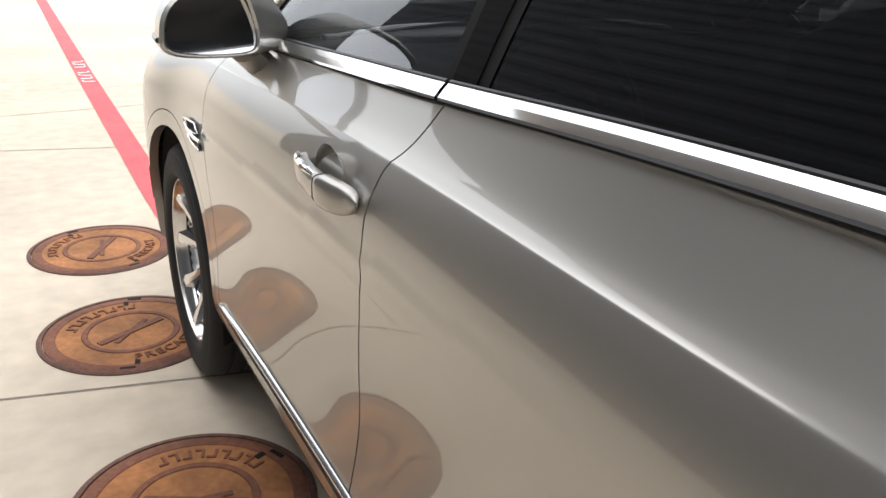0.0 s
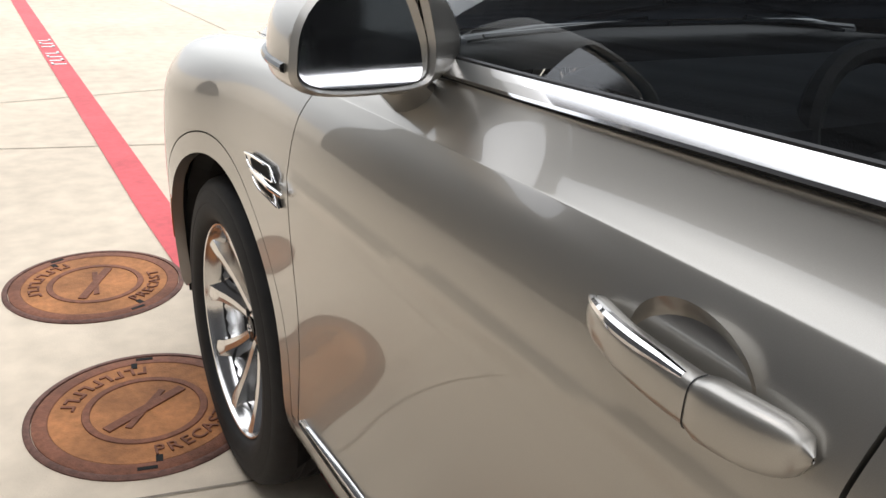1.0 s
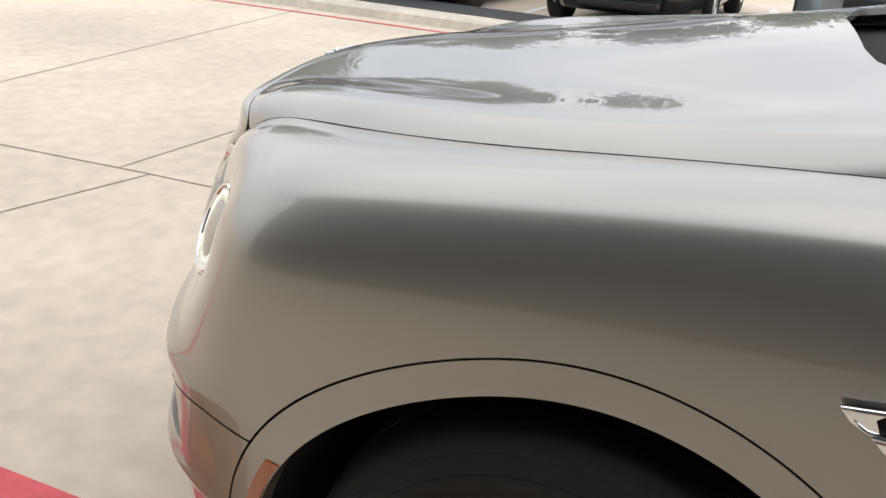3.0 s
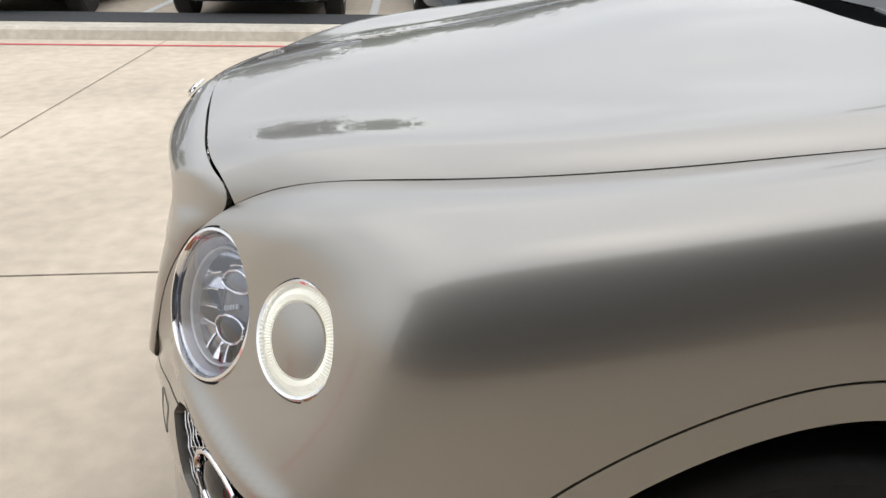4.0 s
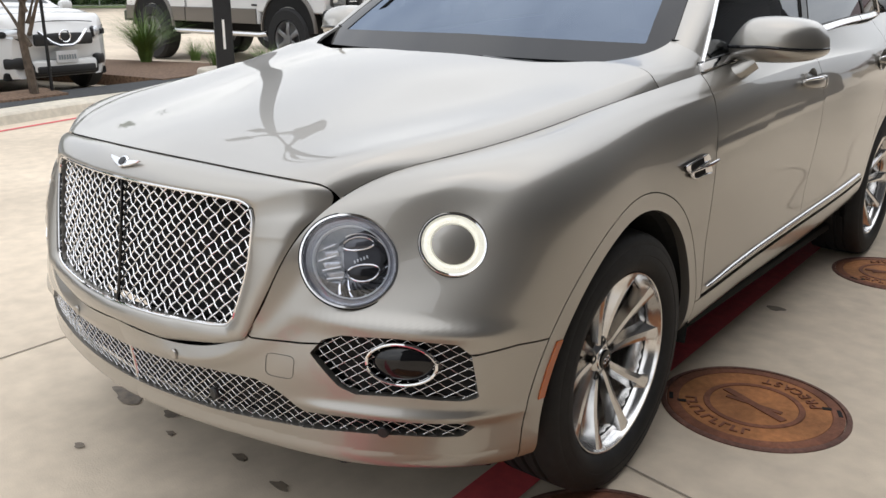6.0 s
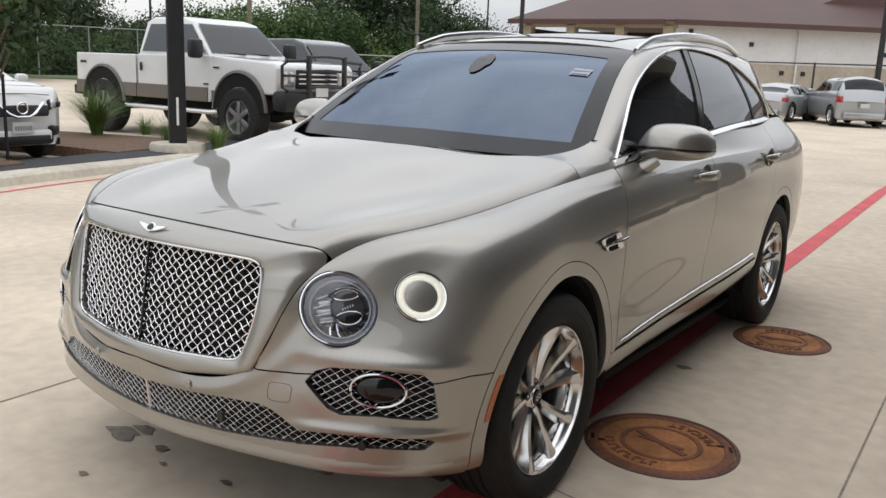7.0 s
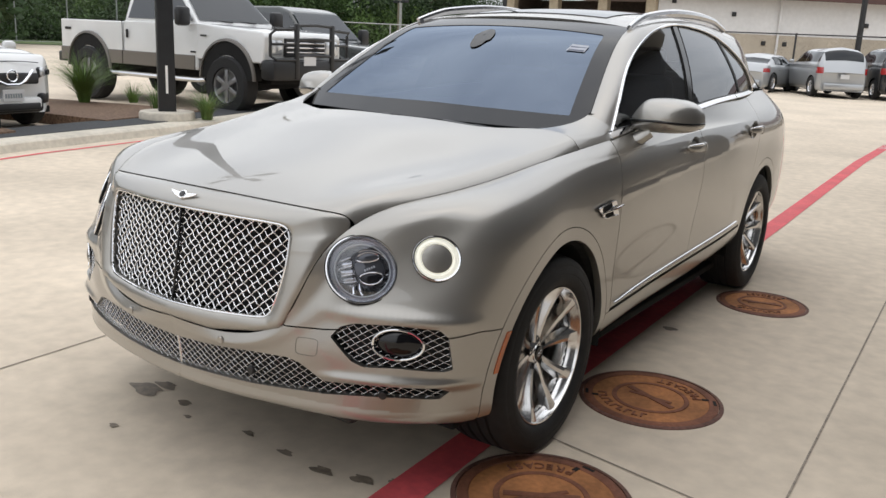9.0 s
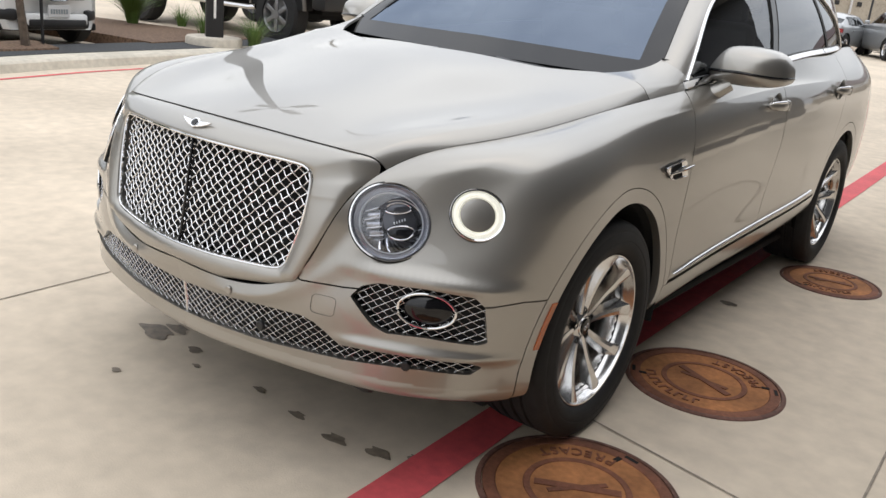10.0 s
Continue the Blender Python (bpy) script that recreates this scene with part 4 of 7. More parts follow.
for k in range(3):
    card = bmesh.new()
    card.faces.new([card.verts.new(tuple(on_screen(x, z) + np.array((0, .0012 + (.0008 if k else 0), .0005)))) for x, z in ([(-.56, 1.505), (-.47, 1.510), (-.475, 1.540), (-.56, 1.535)] if not k else [(-.555, 1.508 + .013 * (k - 1)), (-.478, 1.512 + .013 * (k - 1)), (-.478, 1.518 + .013 * (k - 1)), (-.555, 1.514 + .013 * (k - 1))])])
    part("permit_sticker" if not k else "sticker_mark", card, material("pale_sticker" if not k else "sticker_print", (.45, .47, .52) if not k else (.12, .13, .18), .5), car)


cut_u, cut_v = np.meshgrid(np.linspace(.8, 1, 120), np.linspace(0, .3, 160), indexing="ij")
cut_grid = hood_surface(cut_u.ravel(), cut_v.ravel())
hood_rear = [np.array(EDGE[-1])]
for x in np.linspace(EDGE[-1][0] - .02, .652, 24):
    y = float(np.interp(x, (.65, .72, .80, .86), (-.345, -.345, -.335, -.316)))
    near = ((cut_grid[:, 0] - x) ** 2 + (cut_grid[:, 1] - y) ** 2).argsort()[:5]
    hood_rear.append(np.array((x, y, cut_grid[near, 2].mean())))
hood_rear = np.array(hood_rear)


def scuttle(u, v):
    """The wing's wedge between the bonnet's rear edge and the windscreen pillar, bounded by four curves."""
    u, v = np.asarray(u, float), np.asarray(v, float)
    k = np.linspace(0, 1, len(hood_rear))
    front = lambda q: np.stack([np.interp(q, k, hood_rear[:, i]) for i in range(3)], -1) + np.array((0, .0005, -.001))
    flank = lambda q: skin(EDGE_U - .003 - q * .38, np.full(len(q), 1 - 1e-9))
    one, nil = np.ones(1), np.zeros(1)
    B, D, C = flank(one)[0], front(one)[0], np.array((.774, -.602, 1.246))
    turn = np.array((.776, -.47, 1.200))
    inner_edge = lambda q: D * ((1 - q) ** 2)[:, None] + turn * (2 * q * (1 - q))[:, None] + C * (q ** 2)[:, None]
    rear = lambda q: B + (C - B) * q[:, None]
    A = front(nil)[0]
    U, W = u[:, None], v[:, None]
    p = front(v) * (1 - U) + rear(v) * U + flank(u) * (1 - W) + inner_edge(u) * W
    p = p - (A * (1 - U) * (1 - W) + B * U * (1 - W) + D * (1 - U) * W + C * U * W)
    return p + np.array((.45, 0, .9)) * (.024 * np.sin(np.pi * W) * U)


for side in (-1, 1):
    gap = scuttle(np.ones(12), np.linspace(0, 1, 12))
    part("pillar_gap", rod([(side * p[0], p[1], p[2] + .002) for p in gap], .0032, 6), M_VOID, car)
    put("scuttle_panel", panel(scuttle, np.linspace(0, 1, 24), np.linspace(0, 1, 16), out=(.2, 0, 1), fold=.01), M_PAINT, car, side)

# cowl between the bonnet and the windscreen
cowl = bmesh.new()
rowa = [cowl.verts.new((x, -.14 - .12 * (x / .75) ** 2, 1.100 + .030 * (1 - (x / .86) ** 2))) for x in np.linspace(-.75, .75, 31)]
rowb = [cowl.verts.new((x * .9, -.72, 1.150)) for x in np.linspace(-.80, .80, 31)]
for i in range(30):
    cowl.faces.new((rowa[i], rowa[i + 1], rowb[i + 1], rowb[i]))
part("cowl", cowl, M_VOID, car, "black plastic cowl below the windscreen")
for side in (-1, 1):
    arm = join(rod([(side * .60, -.35, 1.130), (side * .42, -.385, 1.158), (side * .15, -.41, 1.172)], lambda f: .014 - .005 * f, 8, flat=.6), rod([(side * .56, -.40, 1.146), (side * .28, -.43, 1.168), (-side * .12, -.45, 1.172)], .006, 6), block(.05, .05, .03, .008, (side * .60, -.345, 1.124)))
    part("wiper", arm, M_WIPER, car, smooth=True)

tail = bmesh.new()
rows = [[(s * .70, -3.88, 1.20) for s in (-1, 1)], [(s * .80, -4.02, 1.0) for s in (-1, 1)], [(s * .82, -4.12, .70) for s in (-1, 1)], [(s * .80, -4.15, .45) for s in (-1, 1)], [(s * .70, -4.08, .34) for s in (-1, 1)]]
vs = [[tail.verts.new(p) for p in ((a[0][0], a[0][1], a[0][2]), (0, a[0][1] - .06, a[0][2]), (a[1][0], a[1][1], a[1][2]))] for a in rows]
for a, b in zip(vs, vs[1:]):
    for i in range(2):
        tail.faces.new((a[i], a[i + 1], b[i + 1], b[i]))
part("tailgate", tail, M_PAINT, car, smooth=True)
tw = bmesh.new()
a = [tw.verts.new(p) for p in ((-.57, -3.75, 1.40), (0, -3.78, 1.44), (.57, -3.75, 1.40))]
b = [tw.verts.new(p) for p in ((-.70, -3.88, 1.20), (0, -3.94, 1.20), (.70, -3.88, 1.20))]
for i in range(2):
    tw.faces.new((a[i], a[i + 1], b[i + 1], b[i]))
part("rear_screen", tw, M_TINT, car)
for side in (-1, 1):
    dp = bmesh.new()
    q = [dp.verts.new((side * x, y, z)) for x, y, z in ((.800, -3.045, 1.312), (.775, -3.60, 1.275), (.68, -3.88, 1.21), (.57, -3.75, 1.40))]
    dp.faces.new(q)
    part("tail_pillar", dp, M_PAINT, car)

# underbody slab, added to deepen the shadow below the car, and wheel wells
part("underbody", block(1.66, 4.3, .04, .01, (0, -1.75, .205)), M_VOID, car)
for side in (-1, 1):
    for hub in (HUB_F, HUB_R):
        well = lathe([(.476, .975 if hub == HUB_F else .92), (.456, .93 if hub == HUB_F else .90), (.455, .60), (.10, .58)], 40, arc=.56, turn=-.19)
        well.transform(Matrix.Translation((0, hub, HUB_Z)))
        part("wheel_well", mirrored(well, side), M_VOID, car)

# ---- roof rails
for side in (-1, 1):
    pts = []
    for t in np.linspace(0, 1, 36):
        y = -1.30 - 1.55 * t
        rl = roof_line(np.array([np.interp(-y, [-p[1] for p in ROOF_LINE], top_t)]))[0]
        lift_up = .024 * min(1, math.sin(math.pi * t) * 2.2)
        pts.append((side * (rl[0] + .005), y, rl[2] + .008 + lift_up))
    part("roof_rail", rod(pts, lambda f: .013 + .006 * math.sin(math.pi * f), 8, flat=1.25), M_SATIN, car, "brushed silver roof rail", smooth=True)

# ---- sill chrome strip
for side in (-1, 1):
    V, F = [], []
    ys = np.linspace(-.56, -2.42, 50)
    tab_u, tab_v = np.meshgrid(np.linspace(1.0, 3.9, 240), np.linspace(.1, .5, 60), indexing="ij")
    tab = skin(tab_u.ravel(), tab_v.ravel())
    for i, y in enumerate(ys):
        zc = float(np.interp(y, (-2.5, -1.46, -.56), (.540, .497, .460)))
        k = ((tab[:, 1] - y) ** 2 * 4 + (tab[:, 2] - zc) ** 2).argmin()
        h = tab[k, 0]
        hw = .0085 * min(1, i / 6 + .1)
        for oz, ox in ((-hw, .0), (-hw * .6, .010), (hw * .6, .011), (hw, .001)):
            V.append((side * (h + ox), y, zc + oz))
    for i in range(len(ys) - 1):
        for j in range(3):
            f = (i * 4 + j, i * 4 + j + 1, (i + 1) * 4 + j + 1, (i + 1) * 4 + j)
            F.append(f if side > 0 else f[::-1])
    F.append((0, 1, 2, 3))
    make("sill_strip", V, F, M_SATIN, car, "slim chrome sill strip")

# ---- door handles
for side in (-1, 1):
    for door, y0, z0, h0 in (("front_door", -1.428, 1.066, .984), ("rear_door", -2.55, 1.085, .980)):
        L = .120

        def grip_size(t):
            """Bow out from the door, half height and half thickness along the grip; the lock cap is at t = -1."""
            end = (1 - abs(t) ** 8) ** .5
            cap = max(0, min(1, (-.28 - t) * 9))
            return .026 * (1 - abs(t) ** 2.6) + .008, (.0185 - .005 * max(0, t) + .0045 * cap) * end + .003, (.0125 + .003 * cap) * end + .002

        V, F, n = [], [], 20
        ts = np.linspace(-1, 1, 44)
        for t in ts:
            bow, hh, th = grip_size(t)
            for k in range(n):
                a = k * math.tau / n
                ca, sa = math.cos(a), math.sin(a)
                V.append((side * (h0 + bow + th * math.copysign(abs(ca) ** .6, ca)), y0 + t * L, z0 + .004 * t + hh * math.copysign(abs(sa) ** .6, sa)))
        for i in range(len(ts) - 1):
            for k in range(n):
                f = (i * n + k, i * n + (k + 1) % n, (i + 1) * n + (k + 1) % n, (i + 1) * n + k)
                F.append(f if side < 0 else f[::-1])
        F += [tuple(range(n)), tuple(range((len(ts) - 1) * n, len(ts) * n))]
        grip = make("door_handle", V, F, M_PAINT, car, "curved pull handle with a chrome inlay")
        run = []
        for t in np.linspace(-.22, .96, 26):
            bow, hh, th = grip_size(t)
            run.append((side * (h0 + bow + th * .55), y0 + t * L, z0 + .004 * t + hh * .88))
        part("handle_inlay", rod(run, lambda f: .0022 + .0052 * math.sin(math.pi * min(1, f * .8 + .1)), 10), M_CHROME, grip, "chrome blade along the grip", smooth=True)
        bow, hh, th = grip_size(-.30)
        seam = rod([(side * (h0 + bow + (th + .0004) * math.copysign(abs(math.cos(a)) ** .6, math.cos(a))), y0 - .30 * L, z0 - .001 + (hh + .0004) * math.copysign(abs(math.sin(a)) ** .6, math.sin(a))) for a in np.linspace(-1.7, 1.7, 20)], .0007, 4)
        part("handle_joint", seam, M_BLACK, grip)
        dish = bmesh.new()
        rings = []
        for k in range(6):
            f = 1 - k / 5.5
            depth = -.024 * (1 - f ** 2) + .0035
            rings.append([dish.verts.new((side * (h0 + depth), y0 + .006 + .070 * f * math.cos(a), z0 + .054 * f * math.sin(a))) for a in np.linspace(0, math.tau, 36, endpoint=False)])
        for p, q in zip(rings, rings[1:]):
            for k in range(36):
                dish.faces.new((p[k], p[(k + 1) % 36], q[(k + 1) % 36], q[k]))
        dish.faces.new(rings[-1])
        part("handle_recess", dish, M_PAINT, panels[door, side], smooth=True)

# ---- fender vents: two slim lobes with a blade between them
def lobe_ring(points, side, out, radius, name, mat, parent, label=""):
    return part(name, rod([(side * (1.0 + out), y, z) for y, z in points], radius, 8, closed=True), mat, parent, label, smooth=True)


def lobe_face(points, side, outs, mat, name, parent):
    bm = bmesh.new()
    bm.faces.new([bm.verts.new((side * (1.0 + o), y, z)) for (y, z), o in zip(points, outs)])
    return part(name, bm, mat, parent)


UPPER_LOBE = ((-.257, .911), (-.300, .917), (-.360, .922), (-.411, .927), (-.427, .919), (-.438, .906), (-.420, .902), (-.360, .896), (-.302, .890), (-.285, .892), (-.270, .900))
LOWER_LOBE = ((-.296, .884), (-.350, .886), (-.405, .888), (-.440, .889), (-.451, .879), (-.460, .864), (-.450, .863), (-.400, .864), (-.346, .863), (-.322, .868), (-.306, .876))
for side in (-1, 1):
    fender = panels["fender", side]
    vent = None
    for lobe, hollow, tip, front in (
            (UPPER_LOBE, ((-.291, .907), (-.300, .911), (-.390, .919), (-.400, .902), (-.318, .893), (-.296, .897)), ((-.390, .921), (-.411, .926), (-.427, .918), (-.437, .906), (-.402, .901)), ((-.259, .911), (-.300, .915), (-.291, .907), (-.298, .892), (-.284, .893), (-.270, .900))),
            (LOWER_LOBE, ((-.322, .878), (-.330, .884), (-.408, .887), (-.420, .867), (-.346, .866), (-.326, .871)), ((-.408, .888), (-.440, .888), (-.451, .879), (-.459, .865), (-.420, .866)), ((-.298, .884), (-.332, .885), (-.322, .878), (-.328, .869), (-.320, .869), (-.306, .876)))):
        ring = lobe_ring(lobe, side, .007, .0026, "fender_vent", M_CHROME, car, "chrome blade vent with black lobes")
        lobe_face(hollow, side, [.0045] * len(hollow), M_VOID, "vent_cavity", ring)
        lobe_face(tip, side, [.004] + [.009] * (len(tip) - 2) + [.004], M_CHROME, "vent_tip", ring)
        lobe_face(front, side, [.007] * len(front), M_CHROME, "vent_nose", ring)
        part("vent_bed", extrude_outline([(y, z) for y, z in lobe], .004), M_BLACK, ring, m=Matrix(((0, 0, side, side * .999), (1, 0, 0, 0), (0, 1, 0, 0), (0, 0, 0, 1))))
    blade = rod([(side * 1.006, -.292, .888), (side * 1.011, -.36, .891), (side * 1.014, -.43, .894), (side * 1.012, -.494, .898)], lambda f: .0042 + .0012 * math.sin(math.pi * f), 8)
    part("vent_blade", blade, M_CHROME, fender, smooth=True)

# ---- door mirrors
SHELL = ((.150, .0), (.142, .042), (.105, .082), (.030, .099), (-.050, .098), (-.098, .076), (-.135, .024), (-.146, -.006), (-.142, -.042), (-.112, -.062), (-.040, -.068), (.050, -.066), (.120, -.054), (.148, -.030))
shell_line = spline(np.linspace(0, 1, 15), [(x, 0, z) for x, z in SHELL + SHELL[:1]])
for side in (-1, 1):
    V, F = [], []
    nseg, nring = 42, 18
    cx, cy, cz = 1.014, -.850, 1.230
    section = shell_line(np.linspace(0, 1, nseg, endpoint=False))
    for i in range(nring):
        t = i / (nring - 1)
        s = max(.05, (1 - (1 - t) ** 3.2) ** .5 if t < 1 else 1.0)
        for x, _, z in section:
            px = x * s * (1 if x > 0 else 1 - .58 * max(0, (t - .6) / .4))
            V.append((side * (cx + px), cy + .080 - .175 * t - (.08 + .17 * t) * px, cz + z * s * (1 - (.04 if z > 0 else .30) * t)))
    for i in range(nring - 1):
        for k in range(nseg):
            f = (i * nseg + k, i * nseg + (k + 1) % nseg, (i + 1) * nseg + (k + 1) % nseg, (i + 1) * nseg + k)
            F.append(f if side > 0 else f[::-1])
    F.append(tuple(range(nseg)))
    mirror = make("door_mirror", V, F, M_PAINT, car, "body-coloured mirror housing")
    rim = V[-nseg:]
    c = np.mean(rim, axis=0)
    bez = bmesh.new()
    r0 = [bez.verts.new(p) for p in rim]
    r1 = [bez.verts.new(tuple(c + (np.array(p) - c) * .93 + np.array((0, -.006, 0)))) for p in rim]
    r2 = [bez.verts.new((q[0], q[1] + .010, q[2])) for q in [c + (np.array(p) - c) * .885 for p in rim]]
    for a, b in ((r0, r1), (r1, r2)):
        for k in range(nseg):
            bez.faces.new((a[k], a[(k + 1) % nseg], b[(k + 1) % nseg], b[k]))
    part("mirror_bezel", bez, M_PAINT, mirror, smooth=True)
    gl = bmesh.new()
    gl.faces.new([gl.verts.new((q[0], q[1] + .010 + .10 * (q[2] - c[2]), q[2])) for q in [c + (np.array(p) - c) * .875 for p in rim]])
    part("mirror_glass", gl, M_CHROME, mirror, "clear mirror glass")
    out_k, in_k = nseg - 1, nseg // 2
    path = [V[i * nseg + out_k] for i in range(nring - 2, -1, -1)] + [V[i * nseg + in_k] for i in range(0, nring - 10)]
    band = rod([(p[0], p[1] + .002, p[2]) for p in path], .0055, 8)
    part("indicator_strip", band, M_GLOSSBLACK, mirror, "black indicator strip", smooth=True)
    foot = rod([(side * .862, -.790, 1.122), (side * .895, -.795, 1.124), (side * .930, -.815, 1.146), (side * .965, -.835, 1.178)], lambda f: .048 - .006 * f, 14, flat=.7)
    part("mirror_foot", foot, M_PAINT, mirror, smooth=True)

# ---- winged ornament above the grille, plain
orn = []
for s in (-1, 1):
    pts = [(s * .010, -.004), (s * .02, .009), (s * .068, .014), (s * .058, .004), (s * .036, -.006), (s * .012, -.014)]
    if s < 0:
        pts = pts[::-1]
    orn.append(extrude_outline(pts, .005, .0012, 1))
orn.append(extrude_outline([(.018 * math.cos(a), .018 * math.sin(a) + .001) for a in np.linspace(0, math.tau, 20, endpoint=False)], .006, .0015, 1))
at_badge = surround(np.array([0.0]), np.array([.30]))[0]
badge_m = pose(0, at_badge[1] + .001, at_badge[2] + .001, 47, 0, 180)
part("wing_ornament", join(*orn), M_CHROME, car, "plain winged chrome ornament", m=badge_m)
orn = extrude_outline([(.012 * math.cos(a), .012 * math.sin(a) + .001) for a in np.linspace(0, math.tau, 20, endpoint=False)], .0075)
part("ornament_centre", orn, M_GLOSSBLACK, car, m=badge_m)

# ---- parking sensors
for x, z in ((.24, .487), (.79, .392)):
    for side in (-1, 1):
        y = skin_y(x, z)
        part("parking_sensor", lathe([(0, .004), (.011, .004), (.014, .001), (.014, -.02)], 20), M_BLACK if z < .4 else M_PAINT, panels["front_bumper", side], smooth=True, m=pose(side * x, y, z, 0, 0, 90 - side * 25 * (x > .5)))
part("lower_sensor", lathe([(0, .004), (.012, .004), (.016, .001), (.016, -.01)], 20), M_BLACK, panels["front_bumper", -1], smooth=True, m=pose(-.34, skin_y(.34, .40) - .004, .40, 0, 0, 90))
cover_loop = []
for a in np.linspace(0, math.tau, 40, endpoint=False):
    qx, qz = .556 + math.copysign(abs(math.cos(a)) ** .4, math.cos(a)) * .036, .520 + math.copysign(abs(math.sin(a)) ** .4, math.sin(a)) * .027
    cover_loop.append((-qx, skin_y(qx, qz) + .0008, qz))
part("tow_cover", rod(cover_loop, .0007, 5, closed=True), M_EDGEGREY, panels["front_bumper", -1])
part("tow_plug", lathe([(0, .003), (.009, .003), (.011, 0), (.011, -.01)], 16), M_VOID, panels["front_bumper", -1], m=pose(0, .9185, .548, 0, 0, 90))

# ---- wheels
def build_wheel():
    """The parts of a road wheel round the x axis, its face towards +x: the rim first, then its sub-parts."""
    rim = part("wheel", lathe([(.255, -.10), (.272, -.125), (.2745, .116), (.2735, .124), (.2705, .1275), (.2665, .126), (.2645, .120), (.262, .113), (.256, .104), (.249, .09), (.240, .03), (.230, -.08)], 96), M_RIM, car, "polished ten-spoke alloy wheel", smooth=True)
    prof = [(.262, -.10), (.272, -.13), (.31, -.142), (.362, -.138), (.3855, -.118)]
    for gx in (-.07, -.025, .025, .07):
        prof += [(.392, gx - .009), (.384, gx - .006), (.384, gx + .006), (.392, gx + .009)]
    prof += [(.3885, .108), (.383, .124), (.372, .136), (.358, .1415), (.355, .1412), (.352, .1432), (.325, .147), (.3235, .1455), (.320, .147), (.298, .1445), (.285, .139), (.277, .130), (.2735, .118), (.26, .10)]
    part("tyre", lathe(prof, 96), M_RUBBER, rim, "black road tyre", smooth=True)
    part("rim_barrel", lathe([(.248, .085), (.236, -.09), (.05, -.09)], 48), M_RIMDARK, rim, smooth=True)
    part("brake_disc", lathe([(.07, .0), (.180, .0), (.183, -.015), (.183, -.03), (.07, -.03)], 48), M_DISC, rim, smooth=True)
    part("brake_caliper", block(.07, .11, .24, .02, (.0, -.14, .0)), M_BLACK, rim)
    for k in range(10):
        pair, s = k // 2, 1 if k % 2 else -1
        a = pair * math.tau / 5
        bm = bmesh.new()
        rows = []
        for t in np.linspace(0, 1, 13):
            r = .038 + t * .229
            turn = s * radians(12.5 + 5.0 * t)
            wide = .0125 + .0105 * t + .010 * max(0, t - .8) / .2
            face = .064 + .054 * t ** .85 - .010 * math.sin(math.pi * t)
            deep = .020 + .026 * t
            lean = s * wide * .22
            pts = ((face - deep, -wide * 1.25), (face - .002, lean - wide * .72), (face + .0015, lean), (face - .002, lean + wide * .72), (face - deep, wide * 1.25))
            ca, sa = math.cos(a + turn), math.sin(a + turn)
            rows.append([bm.verts.new((x, r * ca - q * sa, r * sa + q * ca)) for x, q in pts])
        for p, q in zip(rows, rows[1:]):
            for i in range(5):
                bm.faces.new((p[i], p[(i + 1) % 5], q[(i + 1) % 5], q[i]))
        bm.faces.new(rows[0])
        bm.faces.new(rows[-1][::-1])
        ob = part("spoke", bm, M_RIM, rim, smooth=True)
        ob.data.set_sharp_from_angle(angle=radians(22))
    part("hub", lathe([(.060, .02), (.058, .058), (.050, .066), (.036, .070), (.034, .074), (.030, .076), (0, .077)], 36), M_RIM, rim, smooth=True)
    for k in range(5):
        spot = Matrix.Rotation(k * math.tau / 5 + math.pi / 2 + .628, 4, "X") @ Matrix.Translation((0, 0, .055))
        part("bolt_socket", lathe([(.0125, .05), (.0125, .071), (.0105, .071), (.010, .056), (0, .055)], 16), M_RIMDARK, rim, smooth=True, m=spot)
        part("wheel_bolt", lathe([(.007, .05), (.0065, .062), (.004, .064), (0, .064)], 6), M_DISC, rim, m=spot)
    part("centre_cap", lathe([(.030, .070), (.0295, .080), (.026, .0815), (0, .082)], 30), M_GLOSSBLACK, rim, "dark centre cap", smooth=True)
    for s in (-1, 1):
        m = Matrix.Translation((.082, s * .0085, 0)) @ Matrix.Rotation(math.pi / 2, 4, "Y")
        pts = [(.0075 * math.cos(q), .0085 * math.sin(q) , 0) for q in np.linspace(0, math.tau, 16, endpoint=False)]
        part("cap_mark", rod(pts, .0016, 6, closed=True), M_SATIN, rim, smooth=True, m=m)
    return rim


wheel = build_wheel()
spots = [pose(-.850, HUB_F, .390, 20, 0, 180), pose(-.828, HUB_R, .390, 55, 0, 180), pose(.845, HUB_F, .390, 10, 0, 0), pose(.828, HUB_R, .390, 70, 0, 0)]
wheel.matrix_basis = spots[0]
for m in spots[1:]:
    w2 = new("wheel", wheel.data)
    w2.parent, w2.matrix_basis = car, m
    tagged(w2, "polished ten-spoke alloy wheel")
    for child in wheel.children:
        c2 = new(child.name.split(".")[0], child.data)
        c2.parent = w2
        if "label" in child:
            c2["label"] = child["label"]

# ---- underbody
part("underbody", join(block(1.36, 3.6, .10, .03, (0, -1.55, .27)), block(1.1, 1.0, .08, .03, (0, -3.5, .32)), block(1.30, .75, .06, .02, (0, .35, .275))), M_BLACK, car, "black underbody shields")

# ---- cabin seen through the glass
part("dashboard", block(1.36, .42, .22, .06, (0, -.98, 1.07)), M_LEATHER, car, smooth=True)
part("cabin_floor", block(1.5, 2.9, .05, .01, (0, -2.1, .45)), M_VOID, car)
for x in (-.80, .80):
    part("door_liner", block(.06, 2.6, .62, .02, (x, -1.9, .86)), M_LEATHER, car, smooth=True)
